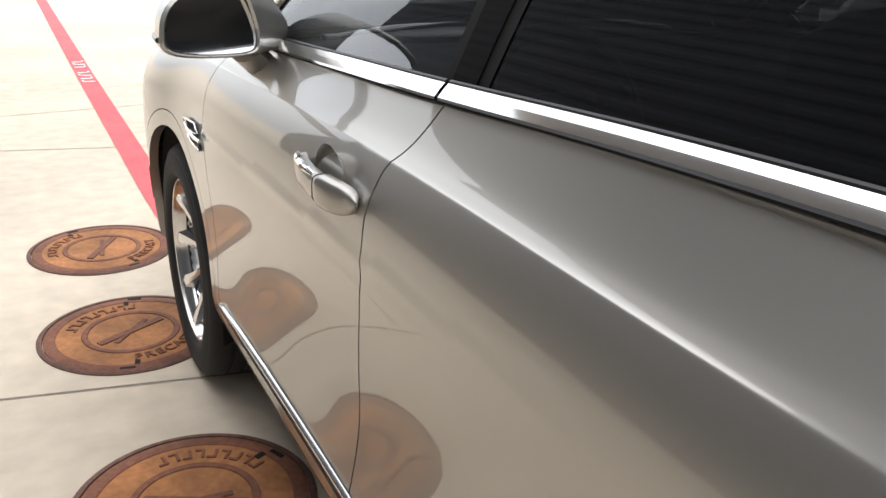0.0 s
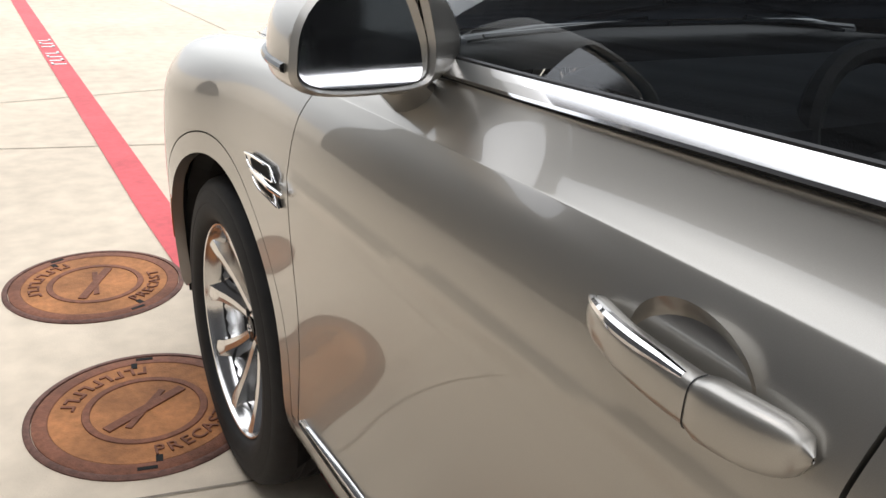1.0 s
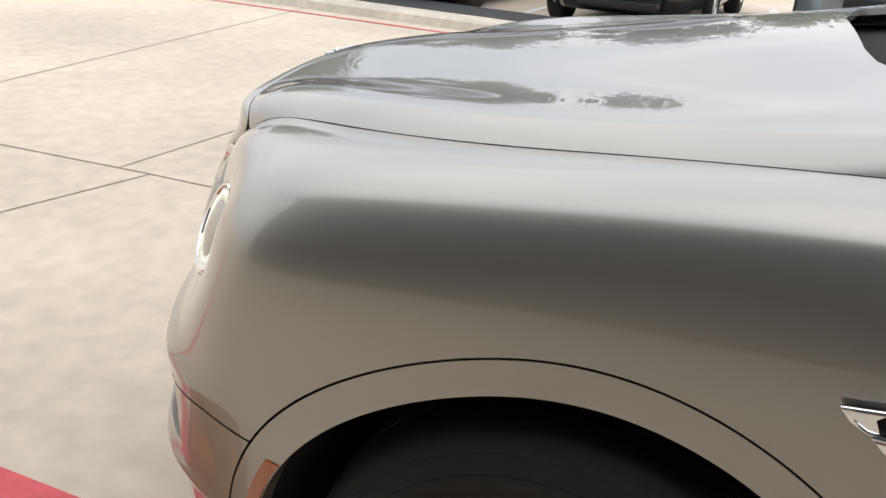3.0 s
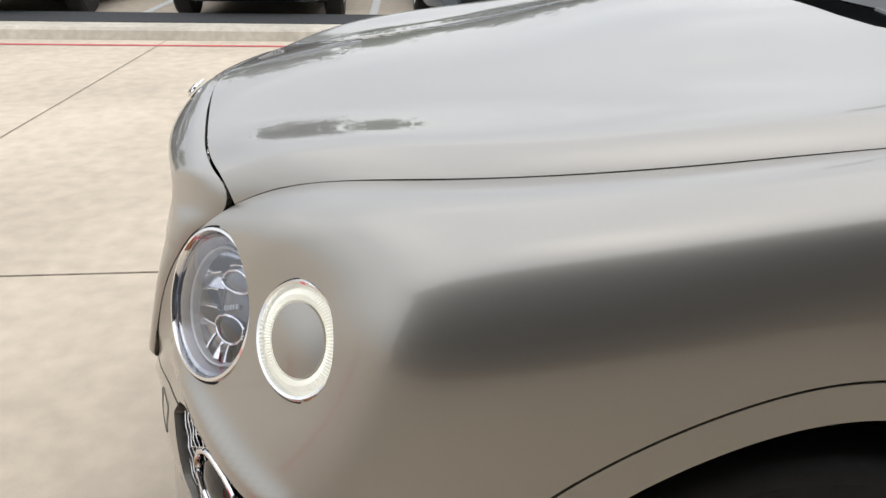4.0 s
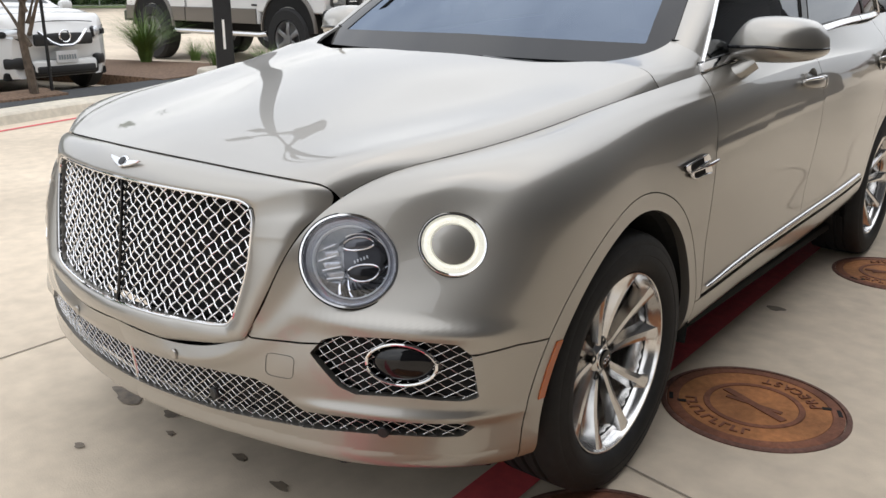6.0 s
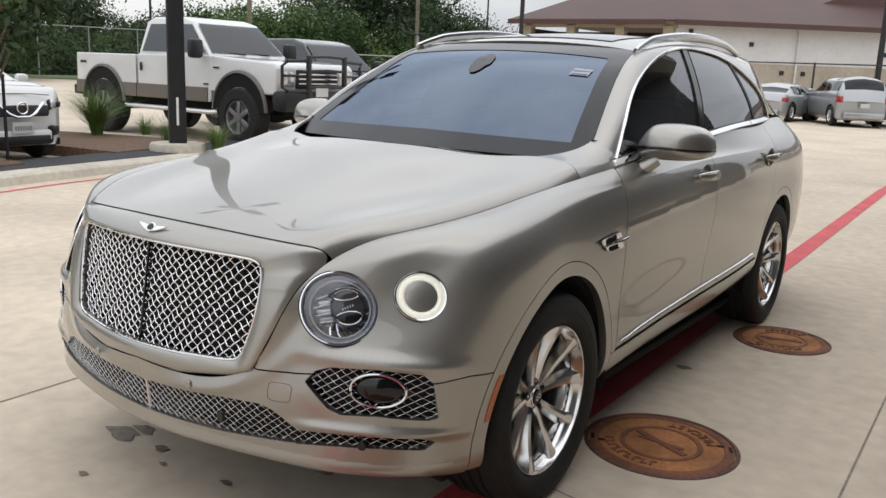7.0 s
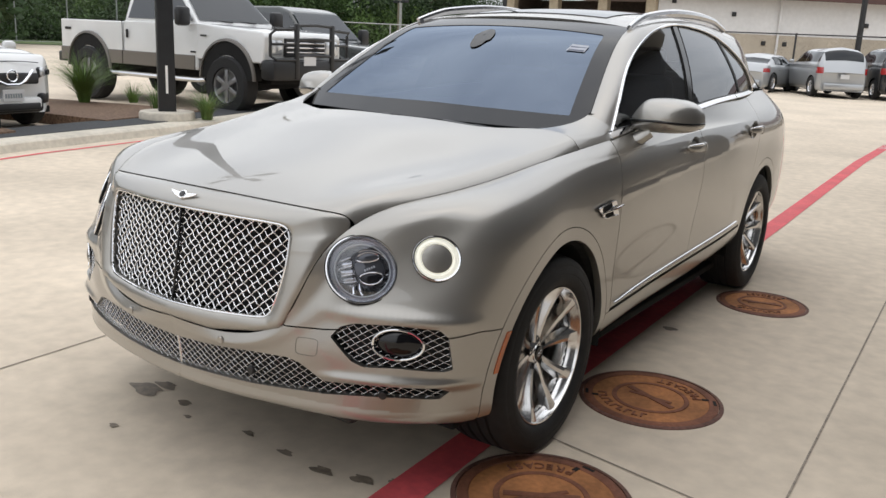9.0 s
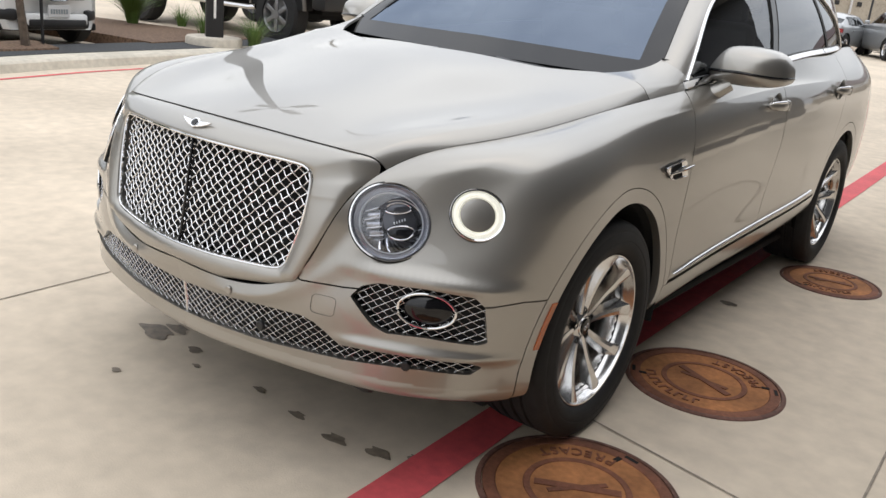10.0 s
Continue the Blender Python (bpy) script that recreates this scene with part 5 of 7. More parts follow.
for x in (-.38, .38):
    for y in (-1.75, -2.75):
        seat = part("seat", block(.52, .52, .20, .06, (x, y, .72)), M_TAN, car, "grey leather seat", smooth=True)
        part("backrest", block(.50, .17, .66, .06, (0, 0, 0)), M_TAN, seat, smooth=True, m=pose(x, y - .32, 1.06, -14, 0, 0))
        part("headrest", block(.27, .11, .18, .04, (0, 0, 0)), M_TAN, seat, smooth=True, m=pose(x, y - .42, 1.45, -10, 0, 0))
wheel_pts = [(.185 * math.cos(a), .185 * math.sin(a), 0) for a in np.linspace(0, math.tau, 40, endpoint=False)]
st = part("steering_wheel", rod(wheel_pts, .017, 8, closed=True), M_LEATHER, car, "black leather steering wheel", smooth=True, m=pose(-.38, -1.20, 1.08, 62, 0, 0))
part("steering_boss", join(block(.16, .10, .05, .02), block(.34, .03, .02, .006)), M_LEATHER, st, smooth=True, m=pose(-.38, -1.20, 1.08, 62, 0, 0))
for x in (-.62, -.24):
    part("dash_vent", lathe([(.035, .0), (.037, .012), (.031, .014), (.027, .004), (0, .002)], 24), M_CHROME, car, "round chrome dashboard vent", smooth=True, m=pose(x, -1.195, 1.10, 0, 0, -90))


# ---- the body's proportions: the nose is carried up and forward, the cabin drawn back a little
AHEAD = (-0.0154, -0.0181, 0.0763, 0.0944, 0.1197, -0.0515, -0.0869, 0.0148, -0.0033, 0.0078)
UPWARD = (0.0193, 0.0201, 0.0061, 0.0125, 0.0145, -0.0195, 0.0981, 0.0087, 0.0418, 0.028)


def settled(P):
    """Where a place of the body as drawn above comes to lie."""
    y, z = P[:, 1], P[:, 2]
    s = np.clip((y - .1) / .8, 0, 1.2)
    s = s * s * (3 - 2 * np.minimum(s, 1))
    r = np.clip((-y - 1.0) / 2.5, 0, 1.3)
    terms = np.stack([np.ones_like(y), z - .8, (z - .8) ** 2, s, s * (z - .6), r, r * (z - .8), r * r, s * s, y * (z - .8)], -1)
    Q = P.copy()
    Q[:, 0] *= 1 - .02 * np.clip((y - .35) / .4, 0, 1) * np.clip((.75 - z) / .3, 0, 1)
    Q[:, 1] += terms @ np.array(AHEAD)
    Q[:, 2] += terms @ np.array(UPWARD)
    return Q


done = set()
todo = [ob for ob in car.children if not ob.name.startswith("wheel")]
while todo:
    ob = todo.pop()
    todo += list(ob.children)
    me = ob.data
    if me is None or me.name in done:
        continue
    done.add(me.name)
    flat = np.empty(len(me.vertices) * 3)
    me.vertices.foreach_get("co", flat)
    me.vertices.foreach_set("co", settled(flat.reshape(-1, 3)).ravel())
    me.update()

# ---------------------------------------------------------------- ground
def rise(y):
    """The lot climbs very gently behind the car."""
    return .001 * max(0, -y - 3)


def ground_material():
    m = material("concrete_paving", (0.615, 0.522, 0.408), 0.85, grain=0.10, grain_scale=9, blotch=0.13, blotch_scale=.6, bump=0.5, bump_scale=160)
    return m


M_CONCRETE = ground_material()
M_JOINT = material("joint_sealant", (0.26, 0.22, 0.175), 0.9, grain=.3, grain_scale=30)
M_RED = material("red_line_paint", (0.62, 0.09, 0.10), 0.7, grain=0.10, grain_scale=25, blotch=.15, blotch_scale=3, bump=.4, bump_scale=150)
M_WHITE = material("white_line_paint", (0.78, 0.77, 0.74), 0.7, grain=.1, grain_scale=20)
ys = list(np.linspace(-160, -30, 14)) + list(np.linspace(-28, 14, 85)) + [20, 40, 80, 150, 400]
ys = [-900.0, -400.0] + ys
xs = [-900, -300, -100, -40, -20, -10, 0, 7.4, 20, 40, 100, 300, 900]
V = [(x, y, rise(y)) for y in ys for x in xs]
nx = len(xs)
F = [(j * nx + i, j * nx + i + 1, (j + 1) * nx + i + 1, (j + 1) * nx + i) for j in range(len(ys) - 1) for i in range(nx - 1)]
tagged(make("ground", V, F, M_CONCRETE), "pale beige broom-finished concrete paving", "ground", kind="structure")


def strip(name, pts, width, mat, lift=.004):
    """A flat strip on the ground along points."""
    pts = [np.array(p, float) for p in pts]
    V, F = [], []
    for i, p in enumerate(pts):
        d = pts[min(i + 1, len(pts) - 1)] - pts[max(i - 1, 0)]
        d = d / np.linalg.norm(d)
        nrm = np.array((-d[1], d[0])) * width / 2
        for s in (-1, 1):
            q = p + s * nrm
            V.append((q[0], q[1], rise(q[1]) + lift))
    for i in range(len(pts) - 1):
        F.append((2 * i, 2 * i + 1, 2 * i + 3, 2 * i + 2))
    return make(name, V, F, mat, smooth=False)


def dense_line(pts, step=.5):
    out = []
    for a, b in zip(pts, pts[1:]):
        n = max(1, int(math.dist(a, b) / step))
        out += [tuple(np.array(a) + (np.array(b) - np.array(a)) * k / n) for k in range(n)]
    return out + [pts[-1]]


tagged(strip("red_line", dense_line([(-.83, 16), (-.81, 6.0), (-.785, 2.0), (-.755, .8), (-.725, 0), (-.60, -5.4), (-.43, -11.3), (-.42, -14.5), (-.8, -18)]), .155, M_RED), "faded red painted fire-lane line", "road marking", kind="structure")
for a, b in (((-1.88, 14), (-1.86, 0)), ((-1.86, 0), (-1.76, -5)), ((-1.76, -5), (-1.2, -40)), ((-9, 1.25), (-1.86, .05)), ((-1.86, .05), (1.38, -.50)), ((1.7, -12), (1.38, 0)), ((1.38, 0), (1.25, 2.75)), ((1.25, 2.75), (1.12, 4.4)), ((1.12, 4.4), (.5, 14)), ((-9, 3.25), (7.2, 5.5)), ((-6, 4.1), (1.25, 2.71)), ((1.25, 2.9), (7.2, 2.7))):
    tagged(strip("paving_joint", dense_line([a, b], 1.0), .009, M_JOINT, .003), "dark sealed joint in the concrete", "joint", kind="structure")

# ---- kerb and the parking bays beyond
KERB = [(7.1, 40), (6.95, 8), (6.92, 3), (6.92, 0), (7.0, -1.0), (7.28, -2.0), (7.52, -2.9), (7.68, -3.9), (7.9, -5.4), (8.3, -7.2), (9.0, -9.5), (9.6, -13)]
M_KERB = material("kerb_concrete", (0.58, 0.53, 0.44), 0.85, grain=.12, grain_scale=14, blotch=.12, blotch_scale=1.5, bump=.4, bump_scale=120)
M_ASPHALT = material("asphalt_strip", (0.045, 0.047, 0.05), 0.9, grain=.4, grain_scale=40, bump=1, bump_scale=90)
M_MULCH = material("brown_mulch", (0.15, 0.095, 0.062), 0.95, grain=.5, grain_scale=30, bump=1, bump_scale=60)


def swept(name, line, prof, mat):
    """A profile of (offset to the right of the line, height) swept along the line."""
    V, F, w = [], [], len(prof)
    pts = [np.array(p, float) for p in line]
    for i, p in enumerate(pts):
        d = pts[min(i + 1, len(pts) - 1)] - pts[max(i - 1, 0)]
        d = d / np.linalg.norm(d)
        nrm = np.array((-d[1], d[0]))
        for o, z in prof:
            q = p + nrm * o
            V.append((q[0], q[1], rise(q[1]) + z))
    F += [tuple(range(w)), tuple(range((len(pts) - 1) * w, len(pts) * w))]
    for i in range(len(pts) - 1):
        for j in range(w - 1):
            F.append((i * w + j, (i + 1) * w + j, (i + 1) * w + j + 1, i * w + j + 1))
    return make(name, V, F, mat, smooth=False)


kerb_line = dense_line(KERB, .6)
tagged(swept("kerb", kerb_line, [(0, -.02), (.04, .09), (.08, .115), (.38, .12), (.38, -.02)], M_KERB), "pale concrete kerb with a flat top", "kerb", kind="structure")
tagged(swept("asphalt_edge", kerb_line, [(.382, -.02), (.39, .125), (1.1, .13), (1.15, -.02)], M_ASPHALT), "dark asphalt strip behind the kerb", "asphalt", kind="structure")
tagged(strip("red_kerb_line", [(x - .30, y) for x, y in kerb_line], .07, M_RED, .004), "thin red line along the kerb", "road marking", kind="structure")

# ---------------------------------------------------------------- manhole covers
M_RUST = material("rusty_cast_iron", (0.205, 0.080, 0.044), 0.75, 0.25, grain=0.2, grain_scale=55, blotch=0.35, blotch_scale=4, bump=1.0, bump_scale=150)
M_OCHRE = material("ochre_rust", (0.37, 0.155, 0.055), 0.8, 0.15, grain=0.18, grain_scale=45, blotch=0.4, blotch_scale=4, bump=1.0, bump_scale=150)
M_RIMIRON = material("purple_brown_iron", (0.155, 0.075, 0.055), 0.7, 0.3, grain=0.3, grain_scale=50, blotch=0.3, blotch_scale=5, bump=1.0, bump_scale=150)


def letters(text, size, depth, mat, parent, m, name="letter"):
    """Raised letters out of the built-in font, as one mesh."""
    cu = bpy.data.curves.new("txt", "FONT")
    cu.body, cu.size, cu.extrude, cu.align_x, cu.align_y = text, size, depth / 2, "CENTER", "CENTER"
    tmp = bpy.data.objects.new("txt", cu)
    scene.collection.objects.link(tmp)
    bpy.context.view_layer.update()
    me = bpy.data.meshes.new_from_object(tmp.evaluated_get(bpy.context.evaluated_depsgraph_get()))
    bpy.data.objects.remove(tmp)
    bpy.data.curves.remove(cu)
    me.transform(m)
    me.materials.clear()
    me.materials.append(mat)
    ob = new(name, me)
    ob.parent = parent
    return ob


def ring_z(prof, n=72):
    bm = lathe(prof, n)
    bm.transform(Matrix.Rotation(radians(-90), 4, "Y"))
    return bm


def manhole(turn, label):
    c = thing("manhole_cover", label, "manhole cover", group="manhole covers beside the car")
    part("rim", ring_z([(.318, -.02), (.318, .004), (.312, .008), (.300, .008), (.2985, .003), (.2985, -.02)]), M_RIMIRON, c, "purple-brown iron rim", smooth=True)
    part("plate", ring_z([(.2965, -.02), (.2965, .005), (.292, .0075), (.258, .0075), (.255, .0045), (.170, .0045), (.168, .0085), (.150, .0085), (.148, .0045), (0, .0045)]), M_RUST, c, smooth=True)
    part("ochre_band", ring_z([(.2545, .0046), (.2545, .0058), (.1705, .0058), (.1705, .0046)]), M_OCHRE, c, "ochre rusted band")
    part("ochre_centre", ring_z([(.1475, .0046), (.1475, .0058), (0, .0058)]), M_OCHRE, c)
    part("cross_bar", block(.27, .030, .006, .0015, (0, 0, .0075)), M_RUST, c)
    part("cross_bar", block(.20, .020, .005, .0015, (0, 0, .007)), M_RUST, c, m=pose(0, 0, 0, 0, 0, 22))
    for a in (50, 230):
        m = Matrix.Rotation(radians(a), 4, "Z")
        part("pick_hole", block(.014, .05, .003, 0, (.281, 0, .0072)), M_VOID, c, m=m)
        part("pick_slot", block(.03, .018, .004, 0, (.245, .03, .0062)), M_VOID, c, m=m)
    for k, ch in enumerate("PRECAST"):
        a = -90 + (k - 3) * 10.5
        m = Matrix.Rotation(radians(a), 4, "Z") @ Matrix.Translation((.212, 0, .0075)) @ Matrix.Rotation(radians(90), 4, "Z")
        letters(ch, .058, .006, M_RUST, c, m)
    for k in range(9):
        a = 90 + (k - 4) * 9.5
        m = Matrix.Rotation(radians(a), 4, "Z") @ Matrix.Translation((.212, 0, .0075))
        part("raised_mark", block(.040, .009, .005, .001), M_RUST, c, m=m @ Matrix.Translation((0, -.008, 0)))
        part("raised_mark", block(.008, .020, .005, .001), M_RUST, c, m=m @ Matrix.Translation((.016 if k % 2 else -.016, .004, 0)))
    c.matrix_basis = turn
    return c


cover = manhole(pose(-1.152, 1.255, 0, 0, 0, 62), "round rusty orange manhole cover with raised letters")
for (x, y, a), text in (((-1.148, .335, 30), "round rusty manhole cover beside the front wheel"), ((-1.135, -.755, -25), "round dark rusty manhole cover below the doors"), ((-1.155, -2.67, 10), "round brown manhole cover near the rear wheel")):
    size = .88 if y < -2 else 1.02
    tagged(copy_thing(cover, pose(x, y, rise(y), 0, 0, a) @ Matrix.Diagonal((size, size, 1, 1))), text)

# white marks on the red line, unreadable
for y0, x0 in ((6.1, -.81), (-14.4, -.42)):
    for k in range(8):
        if k == 4:
            continue
        y = y0 + (k - 3.5) * .16
        bm = join(block(.11, .035, .002, 0, (0, 0, 0)), block(.02, .10, .002, 0, (.045 if k % 2 else -.045, .03, 0)))
        tagged(part("line_lettering", bm, M_WHITE, m=pose(x0, y, rise(y) + .007, 0, 0, 0)), "worn white stencilled mark on the red line", "road marking", kind="structure")

# oil stains ahead of the car
M_STAIN = material("oil_stain", (0.20, 0.16, 0.12), 0.6, grain=.3, grain_scale=30)
random.seed(4)
for x, y, r in ((.655, .62, .085), (.62, .54, .055), (.416, .612, .035), (0, .637, .028), (-.225, .662, .034), (.461, .926, .022), (-.42, .679, .045), (-.576, .639, .045), (-.685, .577, .03), (.30, .69, .02), (-.867, -1.775, .045)):
    bm = bmesh.new()
    ph = random.random() * 6
    bm.faces.new([bm.verts.new((x + r * (1 + .25 * math.sin(3 * a + ph) + .15 * math.sin(5 * a)) * math.cos(a), y + r * .62 * (1 + .2 * math.cos(2 * a + ph)) * math.sin(a), .0035)) for a in np.linspace(0, math.tau, 28, endpoint=False)])
    tagged(part("oil_stain", bm, M_STAIN), "dark oil stain soaked into the concrete", "stain", kind="structure")

# ---------------------------------------------------------------- dark ribbed building on the near side
M_SIDING = material("dark_ribbed_siding", (0.026, 0.027, 0.031), 0.6, 0.1, grain=.12, grain_scale=8, blotch=.15, blotch_scale=.6)
M_EAVE = material("grey_eave", (0.16, 0.16, 0.165), 0.6, grain=.1, grain_scale=6)
WALL_X, WALL_Y0, WALL_Y1, WALL_H = -5.2, -17.0, 9.5, 7.3
wall = thing("shop_building", "dark grey building with horizontal ribbed metal siding", "building")
part("wall", block(8, WALL_Y1 - WALL_Y0, WALL_H, 0, (WALL_X - 4.05, (WALL_Y0 + WALL_Y1) / 2, WALL_H / 2)), M_SIDING, wall)
z = .4
V, F = [], []
while z < WALL_H - .1:
    for k, (dx, dz) in enumerate(((0, 0), (.014, .05), (.014, .11), (0, .16))):
        V += [(WALL_X - .05 + dx, WALL_Y0, z + dz), (WALL_X - .05 + dx, WALL_Y1, z + dz)]
        if k:
            F.append((len(V) - 4, len(V) - 3, len(V) - 1, len(V) - 2))
    z += .22
make("siding_ribs", V, F, M_SIDING, wall, smooth=False)["kind"] = "stuff"
part("eave", block(9.2, WALL_Y1 - WALL_Y0 + 1.0, .22, .02, (WALL_X - 3.8, (WALL_Y0 + WALL_Y1) / 2, WALL_H + .1)), M_EAVE, wall)

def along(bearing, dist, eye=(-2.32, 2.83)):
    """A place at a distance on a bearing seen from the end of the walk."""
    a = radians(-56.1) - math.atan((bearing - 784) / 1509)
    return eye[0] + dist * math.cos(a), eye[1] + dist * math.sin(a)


# ---------------------------------------------------------------- light pole with four heads
M_POLE = material("black_pole_paint", (0.012, 0.013, 0.015), 0.4, grain=.2, grain_scale=6)
M_BASE = material("pole_base_concrete", (0.55, 0.50, 0.42), 0.85, grain=.15, grain_scale=12, bump=.5, bump_scale=80)


def light_pole(m, height, label, base=True, w=.26):
    p = thing("light_pole", label, "light pole", m, group="parking lot light poles")
    if base:
        part("base", ring_z([(.42, -.05), (.42, .10), (.40, .13), (.16, .135), (0, .135)], 40), M_BASE, p, "round concrete base", smooth=True)
    part("shaft", block(w, w, height, .02, (0, 0, height / 2 + .1), taper=.8), M_POLE, p)
    part("shaft_tag", block(.035, .004, .42, 0, (.0, w / 2 + .002, .62)), M_WHITE, p, "small white label")
    for k in range(4):
        m2 = Matrix.Rotation(k * math.pi / 2 + .3, 4, "Z")
        part("arm", block(.5, .06, .06, .01, (.35, 0, height + .05)), M_POLE, p, m=m2)
        part("lamp_head", block(.62, .34, .09, .03, (.85, 0, height + .06)), M_POLE, p, m=m2)
    return p


light_pole(pose(8.68, -5.88, rise(-5.85) + .11, 0, 0, 56), 7.2, "black square light pole with four lamp heads on a concrete base")
light_pole(pose(4.04, -38.7, 0, 0, 0, 40), 9.0, "dark light pole in front of the far building", base=False, w=.20)
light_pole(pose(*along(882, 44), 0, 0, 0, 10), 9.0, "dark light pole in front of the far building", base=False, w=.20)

# ---------------------------------------------------------------- planted island
tagged(swept("mulch_bed", dense_line([(8.45, -4.95), (8.55, -5.4), (8.75, -6.6), (8.95, -7.2)], .3), [(.30, -.02), (.36, .145), (1.6, .16), (3.2, .155), (4.6, .14), (4.9, -.02)], M_MULCH), "brown bark mulch bed", "mulch", kind="structure")
tagged(swept("mulch_patch", dense_line([(8.05, -2.2), (8.1, -2.7), (8.2, -3.2)], .3), [(.0, -.02), (.06, .15), (.5, .19), (.75, .11), (.76, -.02)], M_MULCH), "brown mulch heap round a sapling", "mulch", kind="structure")
M_BLADE = material("grass_blades", (0.10, 0.17, 0.035), 0.6, grain=.3, grain_scale=5, blotch=.3, blotch_scale=3)


def tussock(x, y, z, count, height, spread, seed):
    """An ornamental grass clump of bent, tapering blades."""
    random.seed(seed)
    V, F = [], []
    for _ in range(count):
        a = random.random() * math.tau
        lean = spread * (.15 + random.random() ** .7)
        h = height * (.6 + .45 * random.random())
        bx, by = x + math.cos(a) * .10 * random.random(), y + math.sin(a) * .10 * random.random()
        px, py = -math.sin(a) * .006, math.cos(a) * .006
        prev = None
        for k in range(5):
            t = k / 4
            r = lean * t * t
            zz = z + h * (t - .35 * t * t * lean / max(.1, spread))
            w = 1 - t * .92
            V += [(bx + math.cos(a) * r - px * w, by + math.sin(a) * r - py * w, zz), (bx + math.cos(a) * r + px * w, by + math.sin(a) * r + py * w, zz)]
            if k:
                n = len(V)
                F.append((n - 4, n - 3, n - 1, n - 2))
    return tagged(make("grass_clump", V, F, M_BLADE), "green ornamental grass clump in the mulch", "plant", group="ornamental grasses")


tussock(11.3, -6.2, .16, 640, 1.08, .95, 1)
tussock(9.28, -6.16, .16, 90, .66, .35, 2)
tussock(8.25, -6.3, .13, 210, .62, .45, 3)
tussock(10.9, -6.9, .16, 120, .5, .4, 5)

# ---------------------------------------------------------------- trees
M_BARK = material("bark", (0.10, 0.075, 0.055), 0.9, grain=.4, grain_scale=12, bump=1, bump_scale=30)
M_LEAF = [material("leaf_dark", (0.026, 0.052, 0.014), 0.75, blotch=.5, blotch_scale=.6), material("leaf_mid", (0.044, 0.085, 0.02), 0.75, blotch=.5, blotch_scale=.6), material("leaf_light", (0.075, 0.13, 0.028), 0.75, blotch=.4, blotch_scale=.7)]


def tree(x, y, height, width, seed, leaf, low=.15, clumps=60, per=70, size=.22, label="leafy green tree behind the fence"):
    rng = np.random.RandomState(seed)
    t = thing("tree", label, "tree", pose(x, y, rise(y)), group="trees behind the lot")
    bms = [rod([(0, 0, -.2), (.1, .05, height * .3), (.0, -.1, height * .65)], lambda f: height * .022 * (1 - .6 * f), 7)]
    tips = []
    for k in range(9):
        a = k * 2.4 + rng.rand()
        z0 = height * (.25 + .045 * k)
        L = width * .42 * (.7 + .5 * rng.rand())
        tip = (math.cos(a) * L, math.sin(a) * L, min(height * .9, z0 + height * .22))
        tips.append(tip)
        bms.append(rod([(0, 0, z0), (tip[0] * .5, tip[1] * .5, z0 + height * .12), tip], lambda f: height * .010 * (1 - .7 * f), 5))
    part("trunk", join(*bms), M_BARK, t, smooth=True)
    C = rng.normal(size=(clumps, 3))
    C /= np.linalg.norm(C, axis=1)[:, None]
    C *= (rng.rand(clumps, 1) ** .4)
    C = C * np.array((width / 2, width / 2, height * (1 - low) / 2)) + np.array((0, 0, height * (1 + low) / 2))
    V, F = [], []
    for c in C:
        r = width * .13 * (.6 + .8 * rng.rand())
        P = rng.normal(size=(per, 3)) * r * .55 + c
        for p in P:
            d1 = rng.normal(size=3)
            d1 /= np.linalg.norm(d1)
            d2 = np.cross(d1, rng.normal(size=3))
            d2 /= np.linalg.norm(d2) + 1e-9
            s = size * (.6 + .8 * rng.rand())
            n = len(V)
            V += [p - d1 * s, p + d2 * s * .45, p + d1 * s, p - d2 * s * .45]
            F.append((n, n + 1, n + 2, n + 3))
    make("crown", V, F, leaf, t, smooth=False)["kind"] = "stuff"
    return t


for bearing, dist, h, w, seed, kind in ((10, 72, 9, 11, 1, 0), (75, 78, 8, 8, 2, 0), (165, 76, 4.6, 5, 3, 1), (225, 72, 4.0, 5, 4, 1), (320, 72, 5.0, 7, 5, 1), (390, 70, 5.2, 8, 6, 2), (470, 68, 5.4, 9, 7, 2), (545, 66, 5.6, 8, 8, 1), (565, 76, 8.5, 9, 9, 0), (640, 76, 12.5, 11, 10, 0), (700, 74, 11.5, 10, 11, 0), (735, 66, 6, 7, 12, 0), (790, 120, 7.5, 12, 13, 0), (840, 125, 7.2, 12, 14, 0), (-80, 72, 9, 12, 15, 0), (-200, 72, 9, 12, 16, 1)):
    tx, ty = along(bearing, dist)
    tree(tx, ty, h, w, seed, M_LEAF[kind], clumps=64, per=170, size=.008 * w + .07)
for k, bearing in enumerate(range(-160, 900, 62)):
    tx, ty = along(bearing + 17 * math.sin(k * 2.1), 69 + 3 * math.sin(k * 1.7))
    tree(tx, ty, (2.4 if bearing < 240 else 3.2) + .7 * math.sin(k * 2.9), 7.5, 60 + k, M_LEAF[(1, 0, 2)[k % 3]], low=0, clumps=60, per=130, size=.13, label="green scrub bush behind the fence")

# a line of trees beyond the parked cars
for k in range(8):
    tree(46 + 5 * math.sin(k * 2.3), -22 + 8 * k, 8.5 + 2 * math.sin(k * 1.9), 9, 120 + k, M_LEAF[(0, 1, 0, 2)[k % 4]], low=.05, clumps=56, per=70, size=.30)

# sapling with its stake beside the white crossover
sap = tree(8.35, -2.85, 2.9, 1.0, 31, M_LEAF[2], low=.62, clumps=14, per=45, size=.06, label="young sapling tied to a thin black stake")
part("stake", rod([(.12, -.25, 0), (.12, -.25, 1.25)], .022, 6), M_POLE, sap)

